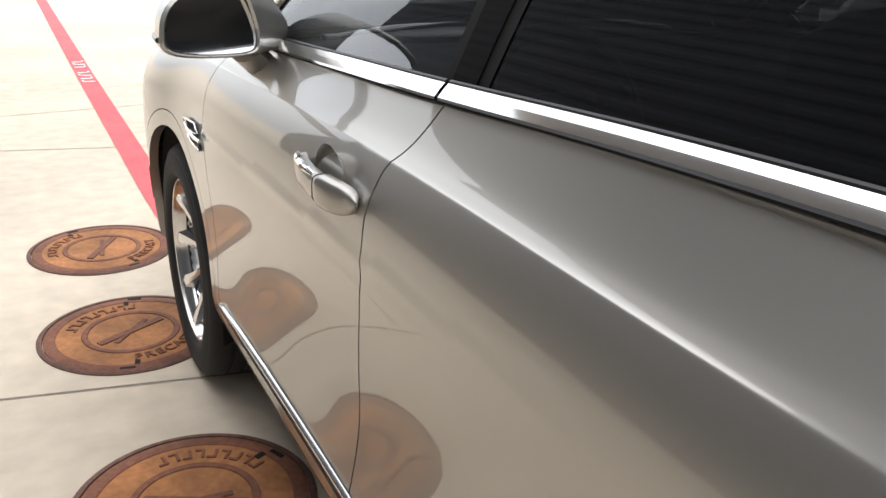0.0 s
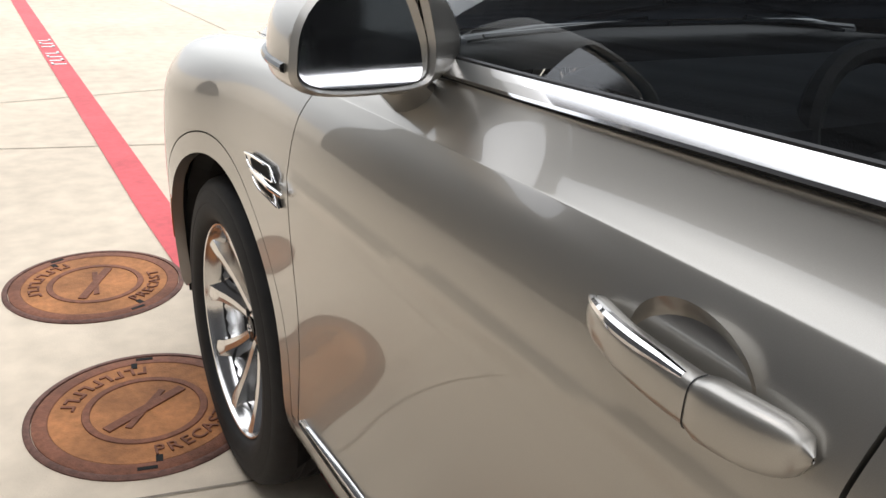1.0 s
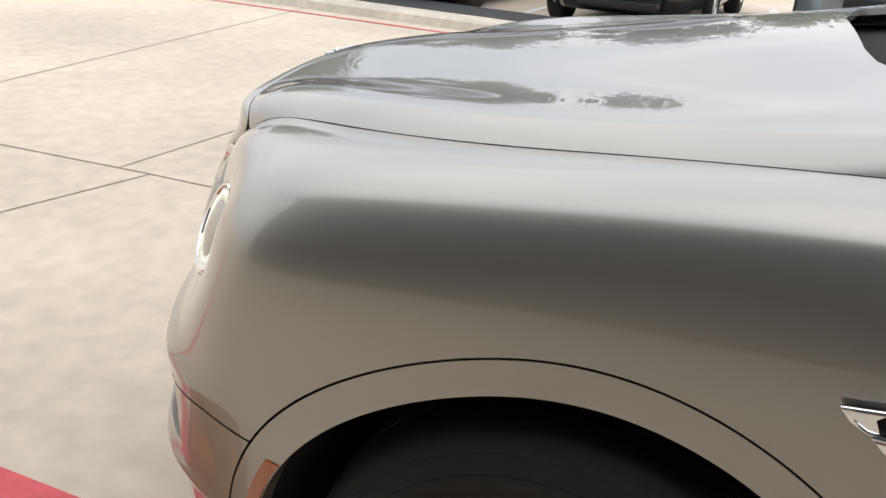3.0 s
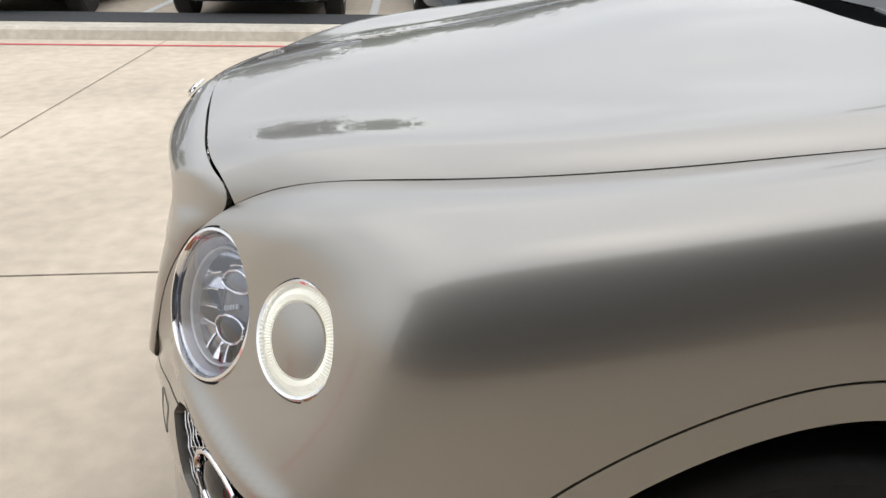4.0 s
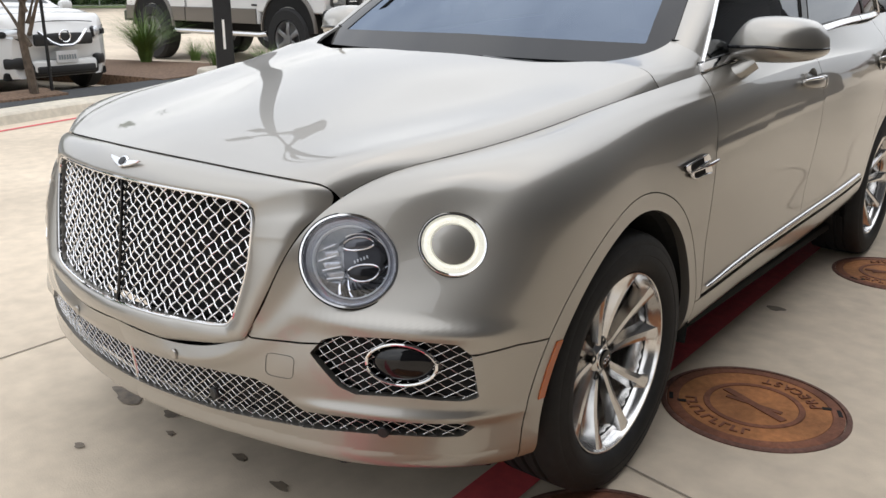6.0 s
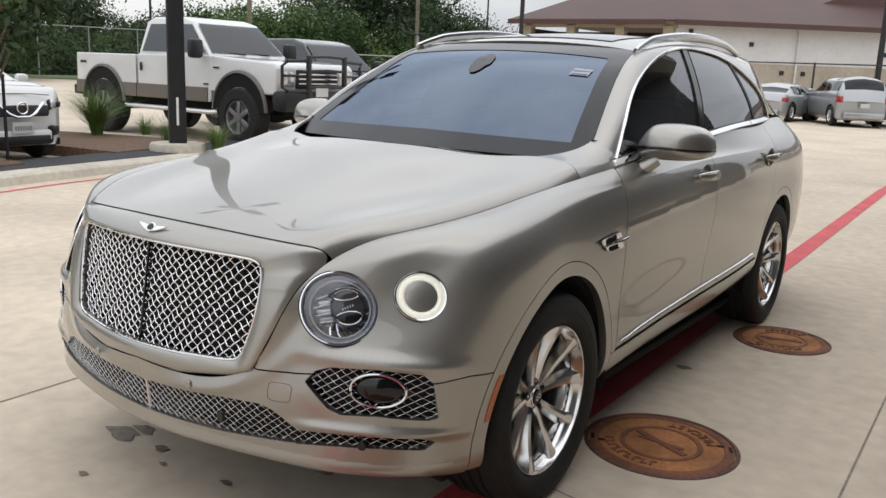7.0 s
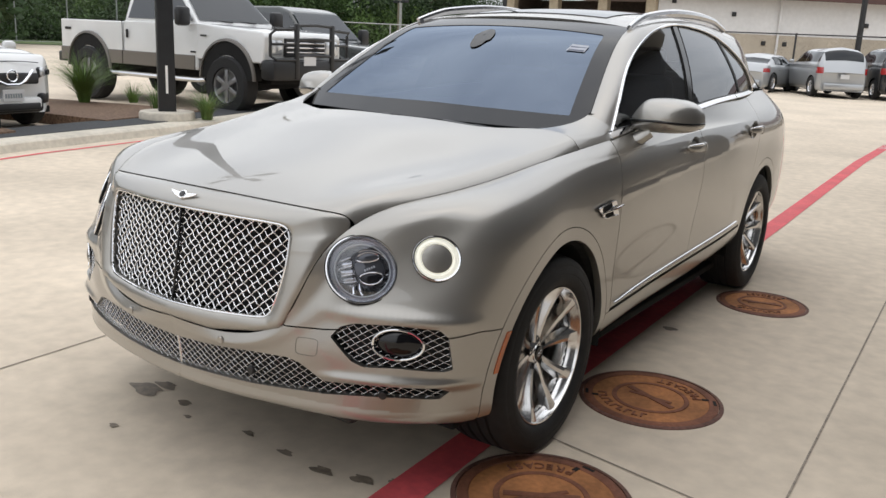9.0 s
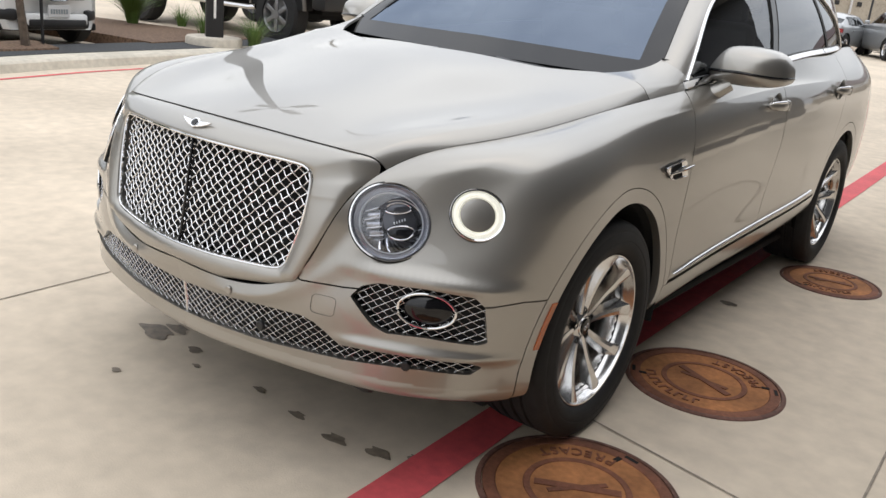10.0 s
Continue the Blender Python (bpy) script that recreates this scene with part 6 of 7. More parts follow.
# ---------------------------------------------------------------- parked vehicles
M_WHITECAR = material("white_car_paint", (0.72, 0.72, 0.71), 0.3, coat=1.0, blotch=.03, blotch_scale=2)
M_SILVERCAR = material("silver_car_paint", (0.42, 0.43, 0.44), 0.32, .6, 1.0)
M_BLUEGREY = material("blue_silver_paint", (0.22, 0.26, 0.29), 0.32, .5, 1.0)
M_DARKCAR = material("black_car_paint", (0.012, 0.013, 0.015), 0.25, coat=1.0)
M_GREENBLACK = material("dark_green_paint", (0.018, 0.024, 0.022), 0.25, coat=1.0)
M_TWOTONE = material("grey_lower_paint", (0.14, 0.125, 0.11), 0.4, .3, .6)
M_CARGLASS = glass_material("parked_car_glass", (.4, .45, .48), clear=.15, ior=1.38)
M_LAMPCLEAR = material("clear_lamp", (0.7, 0.72, 0.74), 0.15, .5, .8)
M_TAIL = material("red_tail_lamp", (0.35, 0.02, 0.02), 0.2, coat=.8)
M_PLATE = material("plate_white", (0.6, 0.6, 0.6), 0.5)


def simple_wheel(parent, x, y, r, w, rim_mat):
    s = 1 if y > 0 else -1
    t = part("wheel", lathe([(r * .62, -w / 2), (r * .93, -w / 2), (r, -w * .36), (r, w * .36), (r * .93, w / 2), (r * .62, w / 2), (r * .60, w * .35)], 32), M_RUBBER, parent, "", smooth=True)
    k = []
    k.append(lathe([(r * .61, w * .38), (r * .57, w * .47), (r * .53, w * .36), (r * .50, .02), (0, .02)], 28))
    for i in range(6):
        b = block(.03, r * .15, r * .5, .008, (w * .36, 0, r * .30))
        b.transform(Matrix.Rotation(i * math.tau / 6, 4, "X"))
        k.append(b)
    k.append(lathe([(r * .17, w * .2), (r * .15, w * .44), (0, w * .45)], 16))
    part("rim", join(*k), rim_mat, t, smooth=True)
    t.matrix_basis = pose(x, y, r, 0, 0, 90 * s)
    return t


CAR_S = (0, .025, .09, .20, .30, .38, .46, .60, .78, .90, .97, 1.0)
CAR_TOP = {"suv": (.50, .60, .655, .69, .71, .84, .965, 1.0, .985, .935, .70, .52), "sedan": (.46, .53, .59, .635, .66, .82, .965, 1.0, .92, .74, .705, .54), "boxy": (.52, .62, .655, .675, .69, .84, .97, 1.0, 1.0, .985, .72, .52)}
CAR_BELT = (.48, .57, .62, .645, .655, .665, .67, .68, .695, .70, .66, .50)
CAR_WIDE = (.70, .86, .945, .985, 1.0, 1.0, 1.0, 1.0, .995, .965, .93, .84)


def parked_car(name, label, m, L, W, H, paint, style, r=.34, rim=M_SATIN, group="parked vehicles"):
    """A parked car, its nose towards +x, on the ground at z = 0: a smooth shell cut into panels and glass."""
    c = thing(name, label, "car", m, group=group)
    h, g = L / 2, .19 if style == "sedan" else .25
    ax_f, ax_r = h - .86, -h + .88
    rails = [[] for _ in range(10)]
    for s, top, belt, wide in zip(CAR_S, CAR_TOP[style], CAR_BELT, CAR_WIDE):
        x, w, top, belt = h - s * L, W / 2 * wide, top * H, min(belt, top - .01) * H
        cabin = max(0, min(1, (top - belt) / (.26 * H)))
        tight = .86 + (.76 - .86) * cabin
        row = [(w * .90, g), (w * .985, g + .06), (w, g + .20), (w, belt * .62 + g * .38), (w * .985, belt - .09), (w * .955, belt - .012), (w * .93, belt + .008), (w * (tight + .05), belt + (top - belt) * .72), (w * tight * .93, top - .02 * H * cabin), (0, top + .012)]
        bow = (.10 if style == "sedan" else .16) * (1 - min(1, s / .12)) - .08 * max(0, (s - .9) / .1)
        for k, (y, z) in enumerate(row):
            rails[k].append((x - (.0 if k > 8 else bow * (y / (W / 2)) ** 2 * 2.2), y, z))
    body = lofted(CAR_S, rails)
    arch = lambda P: np.minimum(np.hypot(P[:, 0] - ax_f, P[:, 2] - r), np.hypot(P[:, 0] - ax_r, P[:, 2] - r)) - r * 1.14
    us, vs = np.linspace(0, 1, 64), np.linspace(0, 1, 34)

    def both(nm, sheet, mat):
        V, F, N = sheet
        bm = bmesh.new()
        for sg in (1, -1):
            vs = [bm.verts.new((x, sg * y, z)) for x, y, z in V]
            for f in F:
                bm.faces.new([vs[k] for k in (f if sg > 0 else f[::-1])])
        bmesh.ops.remove_doubles(bm, verts=bm.verts, dist=.002)
        me = bpy.data.meshes.new(nm)
        bm.to_mesh(me)
        bm.free()
        me.polygons.foreach_set("use_smooth", [True] * len(me.polygons))
        me.materials.append(mat)
        ob = new(nm, me)
        ob.parent = c
        return ob

    def sides(nm, sheet, mat, parent=c, text=""):
        V, F, N = sheet
        for s in (-1, 1):
            make(nm, [(x, s * y, z) for x, y, z in V], [f if s > 0 else f[::-1] for f in F], mat, parent, text)
    both("body", panel(body, us, vs, (arch,), out=(0, 1, .3), fold=0), paint)
    mid = h - .60 * L
    sides("side_window", panel(body, us, vs, (lambda P: P[:, 2] - np.interp(h - P[:, 0], [s * L for s in CAR_S], [b * H for b in CAR_BELT]) - .045, lambda P: P[:, 1] - W * .352, lambda P: H * .925 - P[:, 2], lambda P: h - .35 * L - P[:, 0], lambda P: P[:, 0] - mid - .03), out=(0, 1, .3), fold=0, lift=.006), M_CARGLASS)
    sides("rear_side_window", panel(body, us, vs, (lambda P: P[:, 2] - np.interp(h - P[:, 0], [s * L for s in CAR_S], [b * H for b in CAR_BELT]) - .045, lambda P: P[:, 1] - W * .345, lambda P: H * .925 - P[:, 2], lambda P: mid - .03 - P[:, 0], lambda P: P[:, 0] + h * (.80 if style != "sedan" else .56)), out=(0, 1, .3), fold=0, lift=.006), M_CARGLASS)
    both("windscreen", panel(body, np.linspace(.315, .452, 16), vs, (lambda P: W * .365 - P[:, 1] - .12 * (P[:, 2] - H * .7),), out=(.5, 0, 1), fold=0, lift=.006), M_CARGLASS)
    a, b = (.80, .895) if style == "sedan" else (.905, .962)
    both("rear_screen", panel(body, np.linspace(a, b, 10), vs, (lambda P: W * .37 - P[:, 1], lambda P: P[:, 2] - H * .66), out=(-.5, 0, 1), fold=0, lift=.008), M_CARGLASS)
    lamp_z = H * (.475 if style != "sedan" else .45)
    sides("headlamp", panel(body, np.linspace(0, .12, 20), vs, (lambda P: P[:, 1] - W * .26, lambda P: P[:, 2] - lamp_z + .04 - (h - P[:, 0]) * .16, lambda P: lamp_z + .085 + (h - P[:, 0]) * .12 - P[:, 2], lambda P: P[:, 0] - h + .42), out=(1, .5, .2), fold=0, lift=.008), M_LAMPCLEAR)
    tz = H * .56
    sides("tail_lamp", panel(body, np.linspace(.9, 1, 16), vs, (lambda P: P[:, 1] - W * .395, lambda P: P[:, 2] - tz + (.12 if style != "sedan" else .05), lambda P: tz + .10 - P[:, 2]), out=(-1, .5, .2), fold=0, lift=.008), M_TAIL)
    for u, nm in ((1e-6, "nose_panel"), (1 - 1e-6, "tail_panel")):
        ring = body(np.full(24, u), np.linspace(0, 1, 24))
        cap = bmesh.new()
        loop = [cap.verts.new(tuple(p)) for p in ring] + [cap.verts.new((p[0], -p[1], p[2])) for p in ring[-2::-1]]
        for k in range(23):
            a, b = loop[k], loop[k + 1]
            d, e = loop[-1 - k], loop[-2 - k]
            cap.faces.new((a, b, e, d) if b is not e else (a, b, d))
        part(nm, cap, paint, c, smooth=True)
    part("front_bumper", block(.10, W * .50, .17, .04, (h - .045, 0, g + .14)), paint, c, smooth=True)
    part("rear_bumper", block(.12, W * .76, .22, .05, (-h + .01, 0, g + .16)), paint, c, smooth=True)
    part("grille", block(.05, W * .46, .15, .03, (h - .012, 0, lamp_z - .03)), M_BLACK, c, smooth=True)
    part("lower_intake", block(.05, W * .46, .10, .02, (h - .002, 0, g + .10)), M_BLACK, c, smooth=True)
    part("floor_pan", block(L * .9, W * .8, .10, .02, (0, 0, g + .03)), M_VOID, c)
    for s in (-1, 1):
        part("door_mirror", block(.12, .20, .14, .05, (h - .335 * L, s * (W / 2 + .07), H * .70)), paint, c, smooth=True)
        for x in (ax_f, ax_r):
            simple_wheel(c, x, s * (W / 2 - .12), r, .22, rim)
            part("wheel_arch", lathe([(r * 1.14, -.05), (r * 1.14, -.28), (.05, -.28)], 24, arc=.6, turn=-.3), M_VOID, c, m=pose(x, s * W / 2, r, 0, 0, 90 * s))
        for x in (mid + .30, mid - .42):
            part("door_handle", block(.16, .03, .03, .01, (x, s * (W / 2 + .004), H * .585)), paint, c)
    part("number_plate", block(.012, .31, .155, .004, (h + .026, 0, g + .26)), M_PLATE, c)
    part("plate_marks", join(*[block(.004, .026, .06, 0, (h + .034, (k - 3) * .037, g + .255)) for k in range(7)]), M_BLUEGREY, c)
    part("rear_plate", block(.012, .31, .155, .004, (-h - .012, 0, H * .44)), M_PLATE, c)
    return c


def on_lot(x, y, heading):
    return pose(x, y, rise(y) + .012, 0, 0, heading)


cross = parked_car("white_crossover", "white compact crossover with a black grille", on_lot(11.22, -3.48, 184), 4.35, 1.80, 1.60, M_WHITECAR, "suv", .35)
part("grille_chevron", rod([(2.16, .34, .84), (2.195, .19, .70), (2.205, .09, .655), (2.205, -.09, .655), (2.195, -.19, .70), (2.16, -.34, .84)], .022, 8), M_CHROME, cross, "chrome chevron grille trim", smooth=True)
part("grille_emblem", rod([(2.202, .075 * math.cos(a), .77 + .075 * math.sin(a)) for a in np.linspace(0, math.tau, 24, endpoint=False)], .011, 6, closed=True), M_CHROME, cross, smooth=True)
part("lower_cladding", block(.16, .98, .20, .06, (2.09, 0, .36)), M_BLACK, cross, "black lower bumper", smooth=True)
for s in (-1, 1):
    turn = pose(1.935, s * .62, .80, 0, 0, s * 42)
    part("headlamp_surround", block(.08, .40, .15, .05, (0, 0, 0)), M_BLACK, cross, smooth=True, m=turn)
    lens = part("headlamp_lens", block(.09, .37, .125, .045, (.012, 0, .004)), M_LAMPCLEAR, cross, "clear swept headlamp", smooth=True, m=turn)
    part("lamp_core", block(.02, .12, .08, .03, (.068, s * .06, .0)), M_BLACK, lens, smooth=True, m=turn)
    part("fog_pocket", block(.10, .26, .15, .04, (0, 0, 0)), M_BLACK, cross, smooth=True, m=pose(1.975, s * .60, .44, 0, 0, s * 38))
part("bonnet_seam", rod([(2.03, -.52, .935), (2.075, -.25, .955), (2.085, 0, .96), (2.075, .25, .955), (2.03, .52, .935)], .006, 5), M_VOID, cross)
parked_car("blue_grey_sedan", "blue-grey saloon parked nose to the kerb", on_lot(10.24, -.66, 181), 4.5, 1.80, 1.42, M_BLUEGREY, "sedan", .32)
parked_car("black_suv", "black sport utility vehicle parked nose to the kerb", on_lot(10.26, 2.0, 180), 4.8, 1.95, 1.80, M_DARKCAR, "suv", .39)
parked_car("black_pickup_suv", "black large sport utility vehicle parked beside it", on_lot(10.35, 4.95, 180), 5.0, 2.0, 1.85, M_DARKCAR, "suv", .40)
parked_car("dark_estate", "dark car at the end of the row", on_lot(10.5, 7.9, 180), 4.8, 1.9, 1.6, M_DARKCAR, "suv", .36)

M_TRUCKRIM = material("grey_truck_rim", (0.30, 0.30, 0.305), 0.35, .7)


def pane(name, pts, out, parent):
    """A flat pane of glass whose face looks along `out`."""
    pts = [Vector(p) for p in pts]
    if (pts[1] - pts[0]).cross(pts[2] - pts[0]).dot(Vector(out)) < 0:
        pts = pts[::-1]
    return make(name, pts, [tuple(range(len(pts)))], M_TINT if name == "side_window" else M_CARGLASS, parent, smooth=False)


# ---- lifted white pickup with a black brush guard
def pickup(m, name, label, paint, lower, lift, r, guard):
    t = thing(name, label, "pickup truck", m, group="parked vehicles")
    z0 = lift
    W = 2.02
    def slab(nm, prof, w0, w1, mat, bev=.05):
        bm = bmesh.new()
        lo, hi = min(z for _, z in prof), max(z for _, z in prof)
        Ls, Rs = [], []
        for x, z in prof:
            w = (w0 + (w1 - w0) * (z - lo) / (hi - lo)) / 2
            Ls.append(bm.verts.new((x, w, z)))
            Rs.append(bm.verts.new((x, -w, z)))
        k = len(prof)
        for i in range(k):
            bm.faces.new((Ls[i], Ls[(i + 1) % k], Rs[(i + 1) % k], Rs[i]))
        bm.faces.new(Ls[::-1])
        bm.faces.new(Rs)
        bmesh.ops.recalc_face_normals(bm, faces=bm.faces)
        bmesh.ops.bevel(bm, geom=bm.edges[:], offset=bev, segments=3, affect="EDGES", profile=.6, clamp_overlap=True)
        return part(nm, bm, mat, t, smooth=True)
    slab("hood", [(1.05, z0 + .20), (2.75, z0 + .20), (2.78, z0 + .66), (2.70, z0 + .74), (1.05, z0 + .84)], W, W * .96, paint)
    slab("cab_lower", [(-1.00, z0), (1.12, z0), (1.12, z0 + .84), (-1.00, z0 + .82)], W, W * .98, paint)
    slab("cab_upper", [(-.98, z0 + .80), (1.10, z0 + .80), (.42, z0 + 1.44), (.10, z0 + 1.52), (-.74, z0 + 1.51), (-.92, z0 + 1.42)], W * .97, W * .76, paint)
    slab("bed", [(-3.0, z0 + .02), (-1.02, z0 + .02), (-1.02, z0 + .80), (-3.0, z0 + .80)], W, W * .99, paint, .03)
    part("bed_floor", block(1.8, 1.7, .02, 0, (-2.0, 0, z0 + .806)), M_VOID, t)
    for s in (-1, 1):
        for nm, xa, xb in (("side_cladding", -1.0, 1.05), ("side_cladding", -3.0, -2.72), ("side_cladding", -1.45, -1.02)):
            part(nm, block(xb - xa, .03, .26, .01, ((xa + xb) / 2, s * (W / 2 + .004), z0 + .13)), lower, t, "grey-brown lower paint")
        for x in (1.88, -2.08):
            simple_wheel(t, x, s * (W / 2 - .10), r, .33, M_TRUCKRIM)
            part("wheel_arch", lathe([(r * 1.24, -.2), (r * 1.24, .012), (r * .80, .012)], 28, arc=.5), M_VOID, t, m=pose(x, s * (W / 2 + .001), r + .12, 0, 0, 90 * s))
            part("arch_flare", lathe([(r * 1.24, -.02), (r * 1.26, .04), (r * 1.34, .03), (r * 1.36, .0)], 28, arc=.5), lower, t, m=pose(x, s * (W / 2 + .001), r + .12, 0, 0, 90 * s), smooth=True)
        for xa, xb, xc, xd in ((.98, .05, .05, .42), (-.03, -.86, -.78, -.03)):
            za, zb = z0 + .87, z0 + 1.38
            ya, yb = W * .97 / 2 - .004, W * .80 / 2 + .010
            pane("side_window", ((xa, s * ya, za), (xb, s * ya, za), (xc, s * yb, zb), (xd, s * yb, zb)), (0, s, .2), t)
        part("door_mirror", block(.16, .28, .34, .06, (.93, s * (W / 2 + .17), z0 + .94)), M_BLACK, t, smooth=True)
        for x in (.0, -.98):
            part("door_handle", block(.05, .03, .16, .012, (x + .12, s * (W / 2 + .01), z0 + .58)), M_BLACK, t)
        part("door_gap", join(block(.012, .004, .80, 0, (-1.01, s * (W / 2 + .003), z0 + .40)), block(.010, .004, .80, 0, (.02, s * (W / 2 + .003), z0 + .40))), M_VOID, t)
        part("step_bar", rod([(1.25, s * .95, z0 - .16), (1.1, s * .98, z0 - .18), (-1.35, s * .98, z0 - .18), (-1.5, s * .95, z0 - .16)], .045, 8), M_SATIN, t, "silver step bar", smooth=True)
        part("headlamp", block(.06, .34, .26, .03, (2.76, s * .72, z0 + .48)), M_LAMPCLEAR, t, smooth=True)
    pane("windscreen", ((1.045, -.88, z0 + .88), (1.045, .88, z0 + .88), (.50, .74, z0 + 1.40), (.50, -.74, z0 + 1.40)), (1, 0, .7), t)
    part("grille", block(.06, 1.05, .32, .02, (2.77, 0, z0 + .48)), M_BLACK, t)
    for dz in (-.08, 0, .08):
        part("grille_bar", block(.03, 1.0, .03, .008, (2.81, 0, z0 + .48 + dz)), M_SATIN, t)
    part("front_bumper", block(.34, 2.05, .34, .06, (2.86, 0, z0 + .10)), M_BLACK if guard else M_SATIN, t, smooth=True)
    part("rear_bumper", block(.22, 1.95, .20, .03, (-3.08, 0, z0 + .05)), M_BLACK, t, smooth=True)
    part("number_plate", block(.012, .31, .155, .004, (3.045, -.15, z0 + .26)), M_PLATE, t)
    part("chassis", join(block(5.2, .9, .16, .02, (-.2, 0, z0 - .10)), block(.5, 1.5, .12, .03, (1.88, 0, r)), block(.5, 1.5, .12, .03, (-2.08, 0, r))), M_VOID, t)
    for sg in (1, -1):
        for x, dy, dz, long, tall in ((-2.75, .002, .62, .20, .05), (1.28, .002, .62, .16, .03), (1.0, .003, .32, .14, .03)):
            part("side_mark", block(long, .004, tall, 0, (x, sg * (W / 2 + dy), z0 + dz)), M_BLACK, t, "small dark emblem mark")
    part("wiper", rod([(1.06, .5, z0 + .87), (1.0, -.1, z0 + .90)], .012, 5), M_BLACK, t)
    part("wiper", rod([(1.06, -.1, z0 + .87), (1.0, -.7, z0 + .90)], .012, 5), M_BLACK, t)
    if guard:
        x = 3.02
        for s in (-1, 1):
            part("guard_upright", block(.06, .10, .95, .02, (x, s * .46, z0 + .42)), M_BLACK, t, smooth=True)
            part("guard_hoop", rod([(x, s * .5, z0 + .80), (x - .02, s * .95, z0 + .78), (x - .10, s * 1.0, z0 + .70), (x - .10, s * 1.0, z0 + .34), (x - .02, s * .95, z0 + .28), (x, s * .5, z0 + .28)], .028, 7), M_BLACK, t, smooth=True)
            part("guard_bar", rod([(x, s * .5, z0 + .54), (x - .08, s * 1.0, z0 + .54)], .022, 7), M_BLACK, t, smooth=True)
        for dz in (.86, .62, .34):
            part("guard_bar", rod([(x, -.5, z0 + dz), (x + .02, 0, z0 + dz + .02), (x, .5, z0 + dz)], .026, 7), M_BLACK, t, smooth=True)
    return t


pickup(on_lot(11.30, -8.77, 180.5), "white_pickup", "lifted white crew-cab pickup with black brush guard and large tyres", M_WHITECAR, M_TWOTONE, .75, .52, True)
pickup(on_lot(11.6, -11.9, 181), "dark_pickup", "dark green-black pickup beside the white one", M_GREENBLACK, M_GREENBLACK, .50, .42, False)

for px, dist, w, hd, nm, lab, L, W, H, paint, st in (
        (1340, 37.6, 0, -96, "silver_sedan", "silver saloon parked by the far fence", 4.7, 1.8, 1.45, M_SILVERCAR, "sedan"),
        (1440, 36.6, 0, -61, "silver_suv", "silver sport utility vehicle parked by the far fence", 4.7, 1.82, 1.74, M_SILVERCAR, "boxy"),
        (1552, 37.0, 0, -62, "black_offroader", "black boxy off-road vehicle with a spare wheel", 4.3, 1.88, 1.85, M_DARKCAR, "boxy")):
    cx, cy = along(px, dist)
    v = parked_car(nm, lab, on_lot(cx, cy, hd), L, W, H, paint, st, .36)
    if nm == "black_offroader":
        part("spare_wheel", lathe([(.20, .0), (.36, .0), (.38, -.05), (.38, -.18), (.30, -.2)], 28), M_RUBBER, v, smooth=True, m=pose(-2.22, .05, 1.05, 0, 0, 180))
        part("spare_rim", lathe([(.0, .0), (.18, .0), (.21, -.03)], 20), M_SATIN, v, smooth=True, m=pose(-2.23, .05, 1.05, 0, 0, 180))

# ---------------------------------------------------------------- far building
M_STUCCO = material("white_wall", (0.66, 0.66, 0.66), 0.8, grain=.05, grain_scale=4, blotch=.06, blotch_scale=.4)
M_BLOCKWALL = material("beige_block", (0.42, 0.37, 0.30), 0.85, grain=.1, grain_scale=5, blotch=.1, blotch_scale=.5)
M_ROOFRED = material("brown_metal_roof", (0.080, 0.037, 0.032), 0.55, grain=.08, grain_scale=3, blotch=.12, blotch_scale=.3)
M_BRICKDARK = material("dark_porch_wall", (0.13, 0.10, 0.08), 0.8, grain=.2, grain_scale=8)
M_COLUMN = material("tan_column", (0.40, 0.34, 0.25), 0.8, grain=.1, grain_scale=6)
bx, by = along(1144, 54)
gz = rise(by)
B = thing("far_building", "long white building with a brown hip roof and a columned porch", "building", pose(bx, by, gz, 0, 0, 37))
EAVE = 4.78
part("white_wall", block(46, .4, EAVE - 2.5, .01, (-23, -.2, 2.5 + (EAVE - 2.5) / 2)), M_STUCCO, B)
part("lower_wall", block(46, .46, 2.5, .01, (-23, -.2, 1.25)), M_BLOCKWALL, B)
turned = pose(0, 0, 0, 0, 0, -36)
part("porch_wall", block(10, .4, EAVE - .5, .01, (5.2, -4.2, (EAVE - .5) / 2)), M_BRICKDARK, B, m=turned)
part("porch_sidewall", block(.4, 4.2, EAVE - .5, .01, (.15, -2.3, (EAVE - .5) / 2)), M_BRICKDARK, B, m=turned)
part("porch_sidewall", block(.4, 4.2, EAVE - .5, .01, (9.9, -2.3, (EAVE - .5) / 2)), M_BRICKDARK, B, m=turned)
part("porch_beam", block(10.2, .5, .40, .02, (5.0, .05, EAVE - .22)), M_COLUMN, B, m=turned)
part("porch_parapet", block(10, .3, 1.2, .02, (5.0, .0, 2.35)), M_BLOCKWALL, B, m=turned)
part("porch_base", block(10, 4.4, 1.8, .02, (5.0, -2.2, .9)), M_BLOCKWALL, B, m=turned)
for x in (.35, 3.4, 6.7, 9.8):
    part("column", block(.6, .6, EAVE - .3, .03, (x, .1, (EAVE - .3) / 2)), M_COLUMN, B, m=turned)
roof = bmesh.new()
wing = [turned @ Vector(p) for p in ((10.9, 1.0, EAVE), (10.9, -16, EAVE), (5.5, -7.5, EAVE + 3.4))]
e = [roof.verts.new(p) for p in ((-47, 1.0, EAVE), (.35, 1.0, EAVE), wing[0], wing[1], (-47, -16, EAVE))]
r0, r1, r2 = roof.verts.new((-40, -7.5, EAVE + 3.4)), roof.verts.new((-2.4, -7.5, EAVE + 3.4)), roof.verts.new(wing[2])
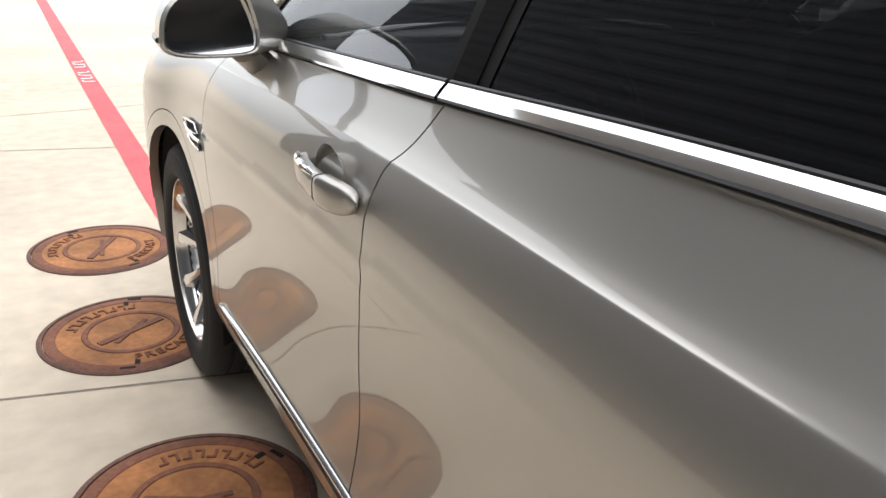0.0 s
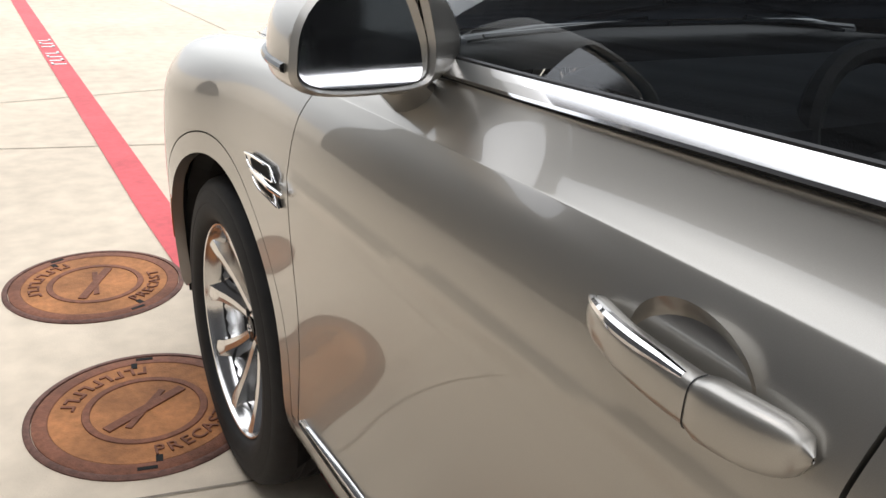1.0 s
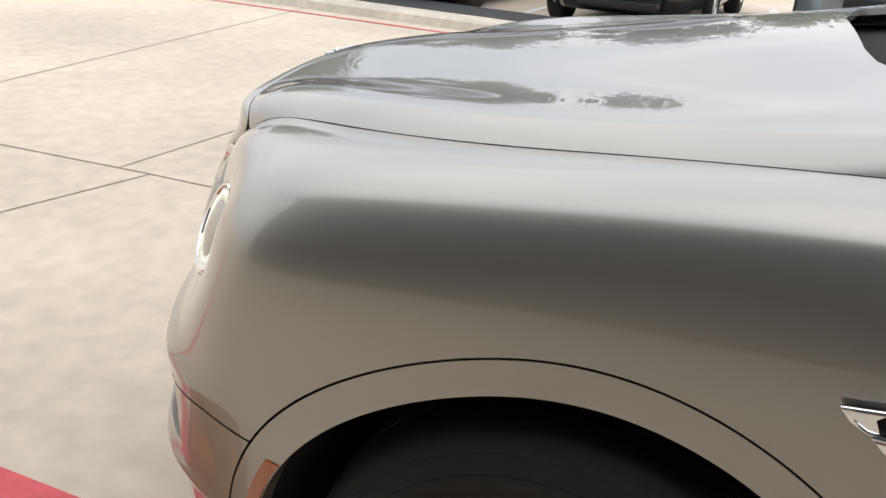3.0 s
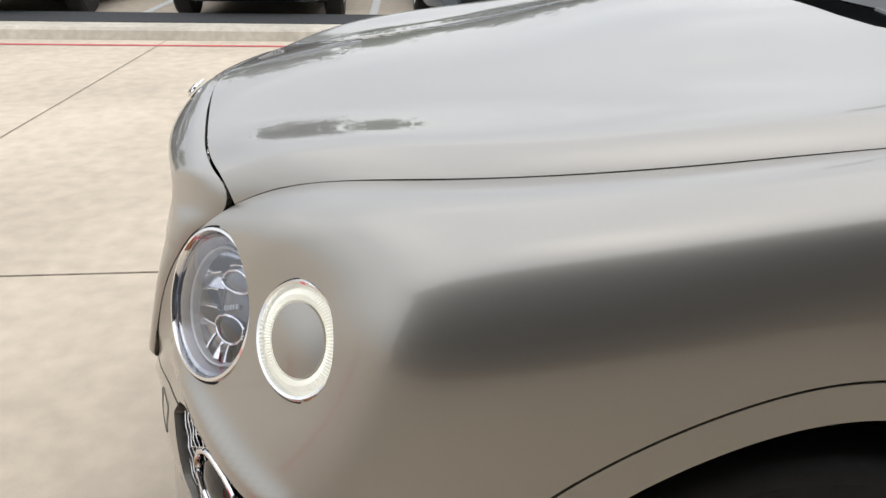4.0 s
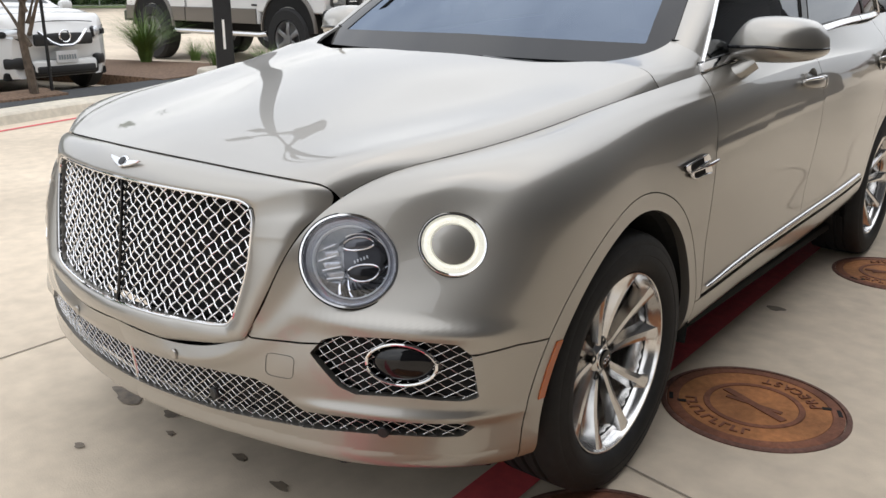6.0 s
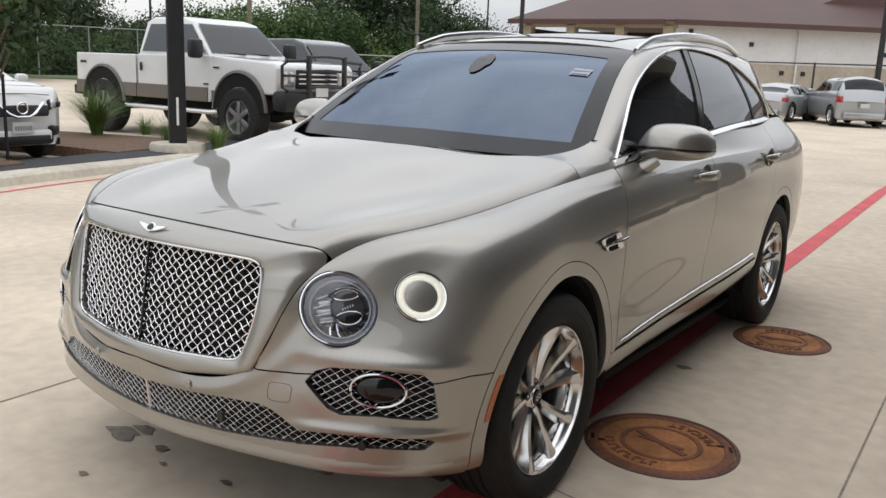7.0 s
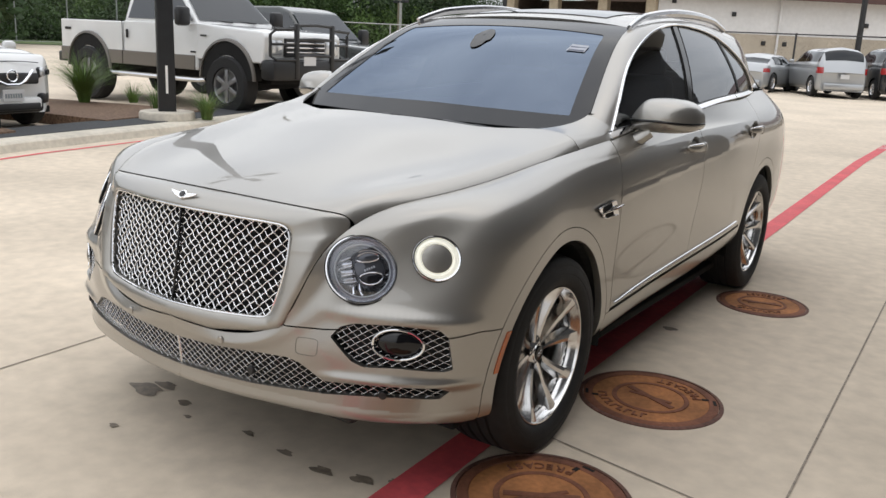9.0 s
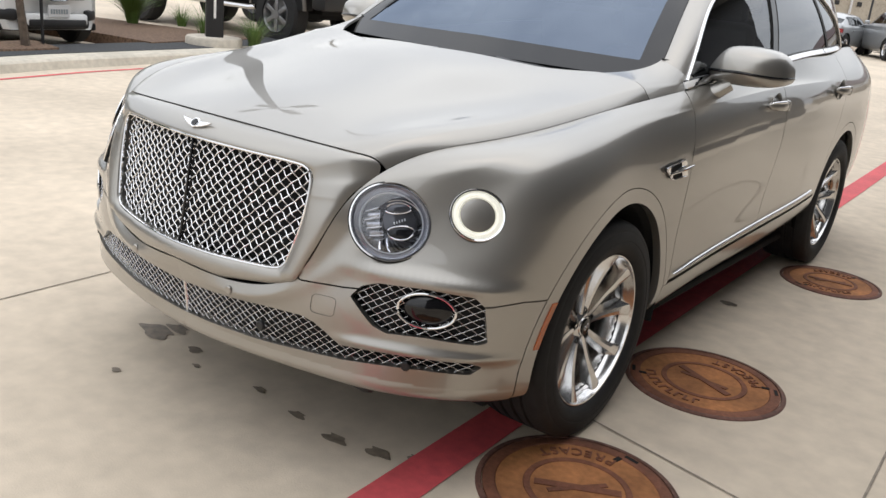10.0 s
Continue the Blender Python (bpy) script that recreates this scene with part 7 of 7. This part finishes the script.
for loop in ((e[0], e[1], r1, r0), (e[1], e[2], r2, r1), (e[2], e[3], r2), (e[3], e[4], r0, r1, r2), (e[4], e[0], r0)):
    roof.faces.new(loop)
part("roof", roof, M_ROOFRED, B)
part("fascia", block(47.4, .12, .30, .01, (-23.3, 1.0, EAVE - .12)), M_ROOFRED, B)
part("fascia", block(10.6, .12, .30, .01, (5.6, 1.0, EAVE - .12)), M_ROOFRED, B, m=turned)
gab = bmesh.new()
g = [gab.verts.new(p) for p in ((-22, -3.0, EAVE + 1.6), (-10, -3.0, EAVE + 1.6), (-16, -3.2, EAVE + 4.1), (-16, -9, EAVE + 4.1), (-22, -12, EAVE + 1.6), (-10, -12, EAVE + 1.6))]
gab.faces.new((g[0], g[1], g[2]))
gab.faces.new((g[0], g[2], g[3], g[4]))
gab.faces.new((g[1], g[5], g[3], g[2]))
part("roof_gable", gab, M_ROOFRED, B)
for x in (-7.4, -17.2):
    part("downpipe", rod([(x, .12, EAVE - .2), (x, .12, .2)], .07, 6), M_STUCCO, B)
for x, z in ((-4.6, 3.6), (-12.8, 3.3), (-.9, 4.2), (-6.6, 2.0), (-7.9, 2.0), (-14.2, 3.7), (-18.2, 3.7)):
    part("wall_vent", block(.26, .12, .26, .03, (x, .05, z)), M_BLACK, B)

# ---------------------------------------------------------------- fences
M_GALV = material("galvanised_steel", (0.36, 0.37, 0.37), 0.5, .7, grain=.15, grain_scale=10)
M_BLACKWIRE = material("dark_wire", (0.05, 0.05, 0.05), 0.6, .3)


def chain_fence(name, label, a, b, height, mat, gap=.22, post=3.0):
    """A chain-link fence: posts, top rail and crossing wires."""
    A, Bv = np.array(a, float), np.array(b, float)
    L = np.linalg.norm(Bv - A)
    d = (Bv - A) / L
    f = thing(name, label, "fence")
    zat = lambda s: rise(A[1] + d[1] * s)
    at = lambda s, z: (A[0] + d[0] * s, A[1] + d[1] * s, zat(s) + z)
    n = int(L / post)
    for i in range(n + 1):
        s = L * i / n
        part("post", rod([at(s, -.1), at(s, height + .05)], .045, 6), mat, f)
    part("top_rail", rod([at(s, height) for s in np.linspace(0, L, 30)], .03, 5), mat, f)
    part("bottom_rail", rod([at(s, .08) for s in np.linspace(0, L, 30)], .015, 4), mat, f)
    V, F = [], []
    k = -height
    while k < L:
        for s0, s1 in ((k, k + height), (k + height, k)):
            p0 = max(0, min(L, s0))
            p1 = max(0, min(L, s1))
            z0 = height * (p0 - s0) / (s1 - s0)
            z1 = height * (p1 - s0) / (s1 - s0)
            if abs(p1 - p0) > .05:
                q0, q1 = at(p0, z0), at(p1, z1)
                m = len(V)
                V += [(q0[0], q0[1], q0[2] - .0013), (q0[0], q0[1], q0[2] + .0013), (q1[0], q1[1], q1[2] + .0013), (q1[0], q1[1], q1[2] - .0013)]
                F.append((m, m + 1, m + 2, m + 3))
        k += gap
    make("wire_mesh", V, F, mat, f, smooth=False)["kind"] = "stuff"
    return f


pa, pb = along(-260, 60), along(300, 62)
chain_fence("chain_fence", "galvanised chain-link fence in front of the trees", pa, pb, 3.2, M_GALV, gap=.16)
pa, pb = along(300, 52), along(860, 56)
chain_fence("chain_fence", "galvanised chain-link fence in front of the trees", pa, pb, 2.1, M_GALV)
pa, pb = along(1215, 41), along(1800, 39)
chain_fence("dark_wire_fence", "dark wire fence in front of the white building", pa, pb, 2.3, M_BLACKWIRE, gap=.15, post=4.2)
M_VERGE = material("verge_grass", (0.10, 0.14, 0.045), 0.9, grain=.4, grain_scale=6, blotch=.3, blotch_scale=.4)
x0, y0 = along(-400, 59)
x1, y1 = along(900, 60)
vg = bmesh.new()
d = np.array((x1 - x0, y1 - y0))
nrm = np.array((-d[1], d[0])) / np.linalg.norm(d)
if nrm[1] > 0:
    nrm = -nrm
pts = []
for k in range(21):
    p = np.array((x0, y0)) + d * k / 20
    q = p + nrm * 60
    pts.append((vg.verts.new((p[0], p[1], rise(p[1]) + .03)), vg.verts.new((q[0], q[1], rise(q[1]) + .03))))
for u, v in zip(pts, pts[1:]):
    vg.faces.new((u[0], v[0], v[1], u[1]))
tagged(part("verge", vg, M_VERGE), "green grass verge along the fence", "grass", kind="structure")

# ---------------------------------------------------------------- utility poles and far lamps
M_WOODPOLE = material("weathered_pole", (0.17, 0.15, 0.11), 0.9, grain=.3, grain_scale=6)
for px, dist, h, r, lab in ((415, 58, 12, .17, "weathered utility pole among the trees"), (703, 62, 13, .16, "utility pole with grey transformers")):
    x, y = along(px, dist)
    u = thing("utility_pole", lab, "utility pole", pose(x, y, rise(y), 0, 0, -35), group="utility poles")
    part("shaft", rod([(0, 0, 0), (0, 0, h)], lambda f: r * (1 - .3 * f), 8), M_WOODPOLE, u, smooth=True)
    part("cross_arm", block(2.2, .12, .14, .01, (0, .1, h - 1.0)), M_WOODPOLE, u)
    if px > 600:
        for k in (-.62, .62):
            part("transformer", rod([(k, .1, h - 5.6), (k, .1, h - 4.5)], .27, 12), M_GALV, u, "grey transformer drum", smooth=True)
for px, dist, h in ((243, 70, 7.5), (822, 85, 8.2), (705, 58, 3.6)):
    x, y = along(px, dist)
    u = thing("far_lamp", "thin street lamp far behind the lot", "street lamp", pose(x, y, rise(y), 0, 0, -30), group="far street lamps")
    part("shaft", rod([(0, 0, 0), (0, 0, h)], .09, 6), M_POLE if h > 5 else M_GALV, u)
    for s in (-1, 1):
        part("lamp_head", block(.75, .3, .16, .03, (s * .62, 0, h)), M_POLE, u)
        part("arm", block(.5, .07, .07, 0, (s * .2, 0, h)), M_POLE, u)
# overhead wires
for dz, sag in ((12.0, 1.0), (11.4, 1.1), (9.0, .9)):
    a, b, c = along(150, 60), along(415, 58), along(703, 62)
    pts = []
    for p, q in ((a, b), (b, c)):
        for t in np.linspace(0, 1, 12):
            y = p[1] + (q[1] - p[1]) * t
            pts.append((p[0] + (q[0] - p[0]) * t, y, rise(y) + dz - sag * math.sin(math.pi * t)))
    tagged(part("overhead_wire", rod(pts, .022, 4), M_BLACKWIRE), "thin overhead wire between utility poles", "wire")
# white bay lines
for y in (-2.15, .72, 3.45, 6.4, 9.3):
    tagged(strip("bay_line", dense_line([(8.1, y), (13.2, y - .1)], 1.0), .10, M_WHITE, .006), "worn white parking bay line", "road marking", kind="structure")
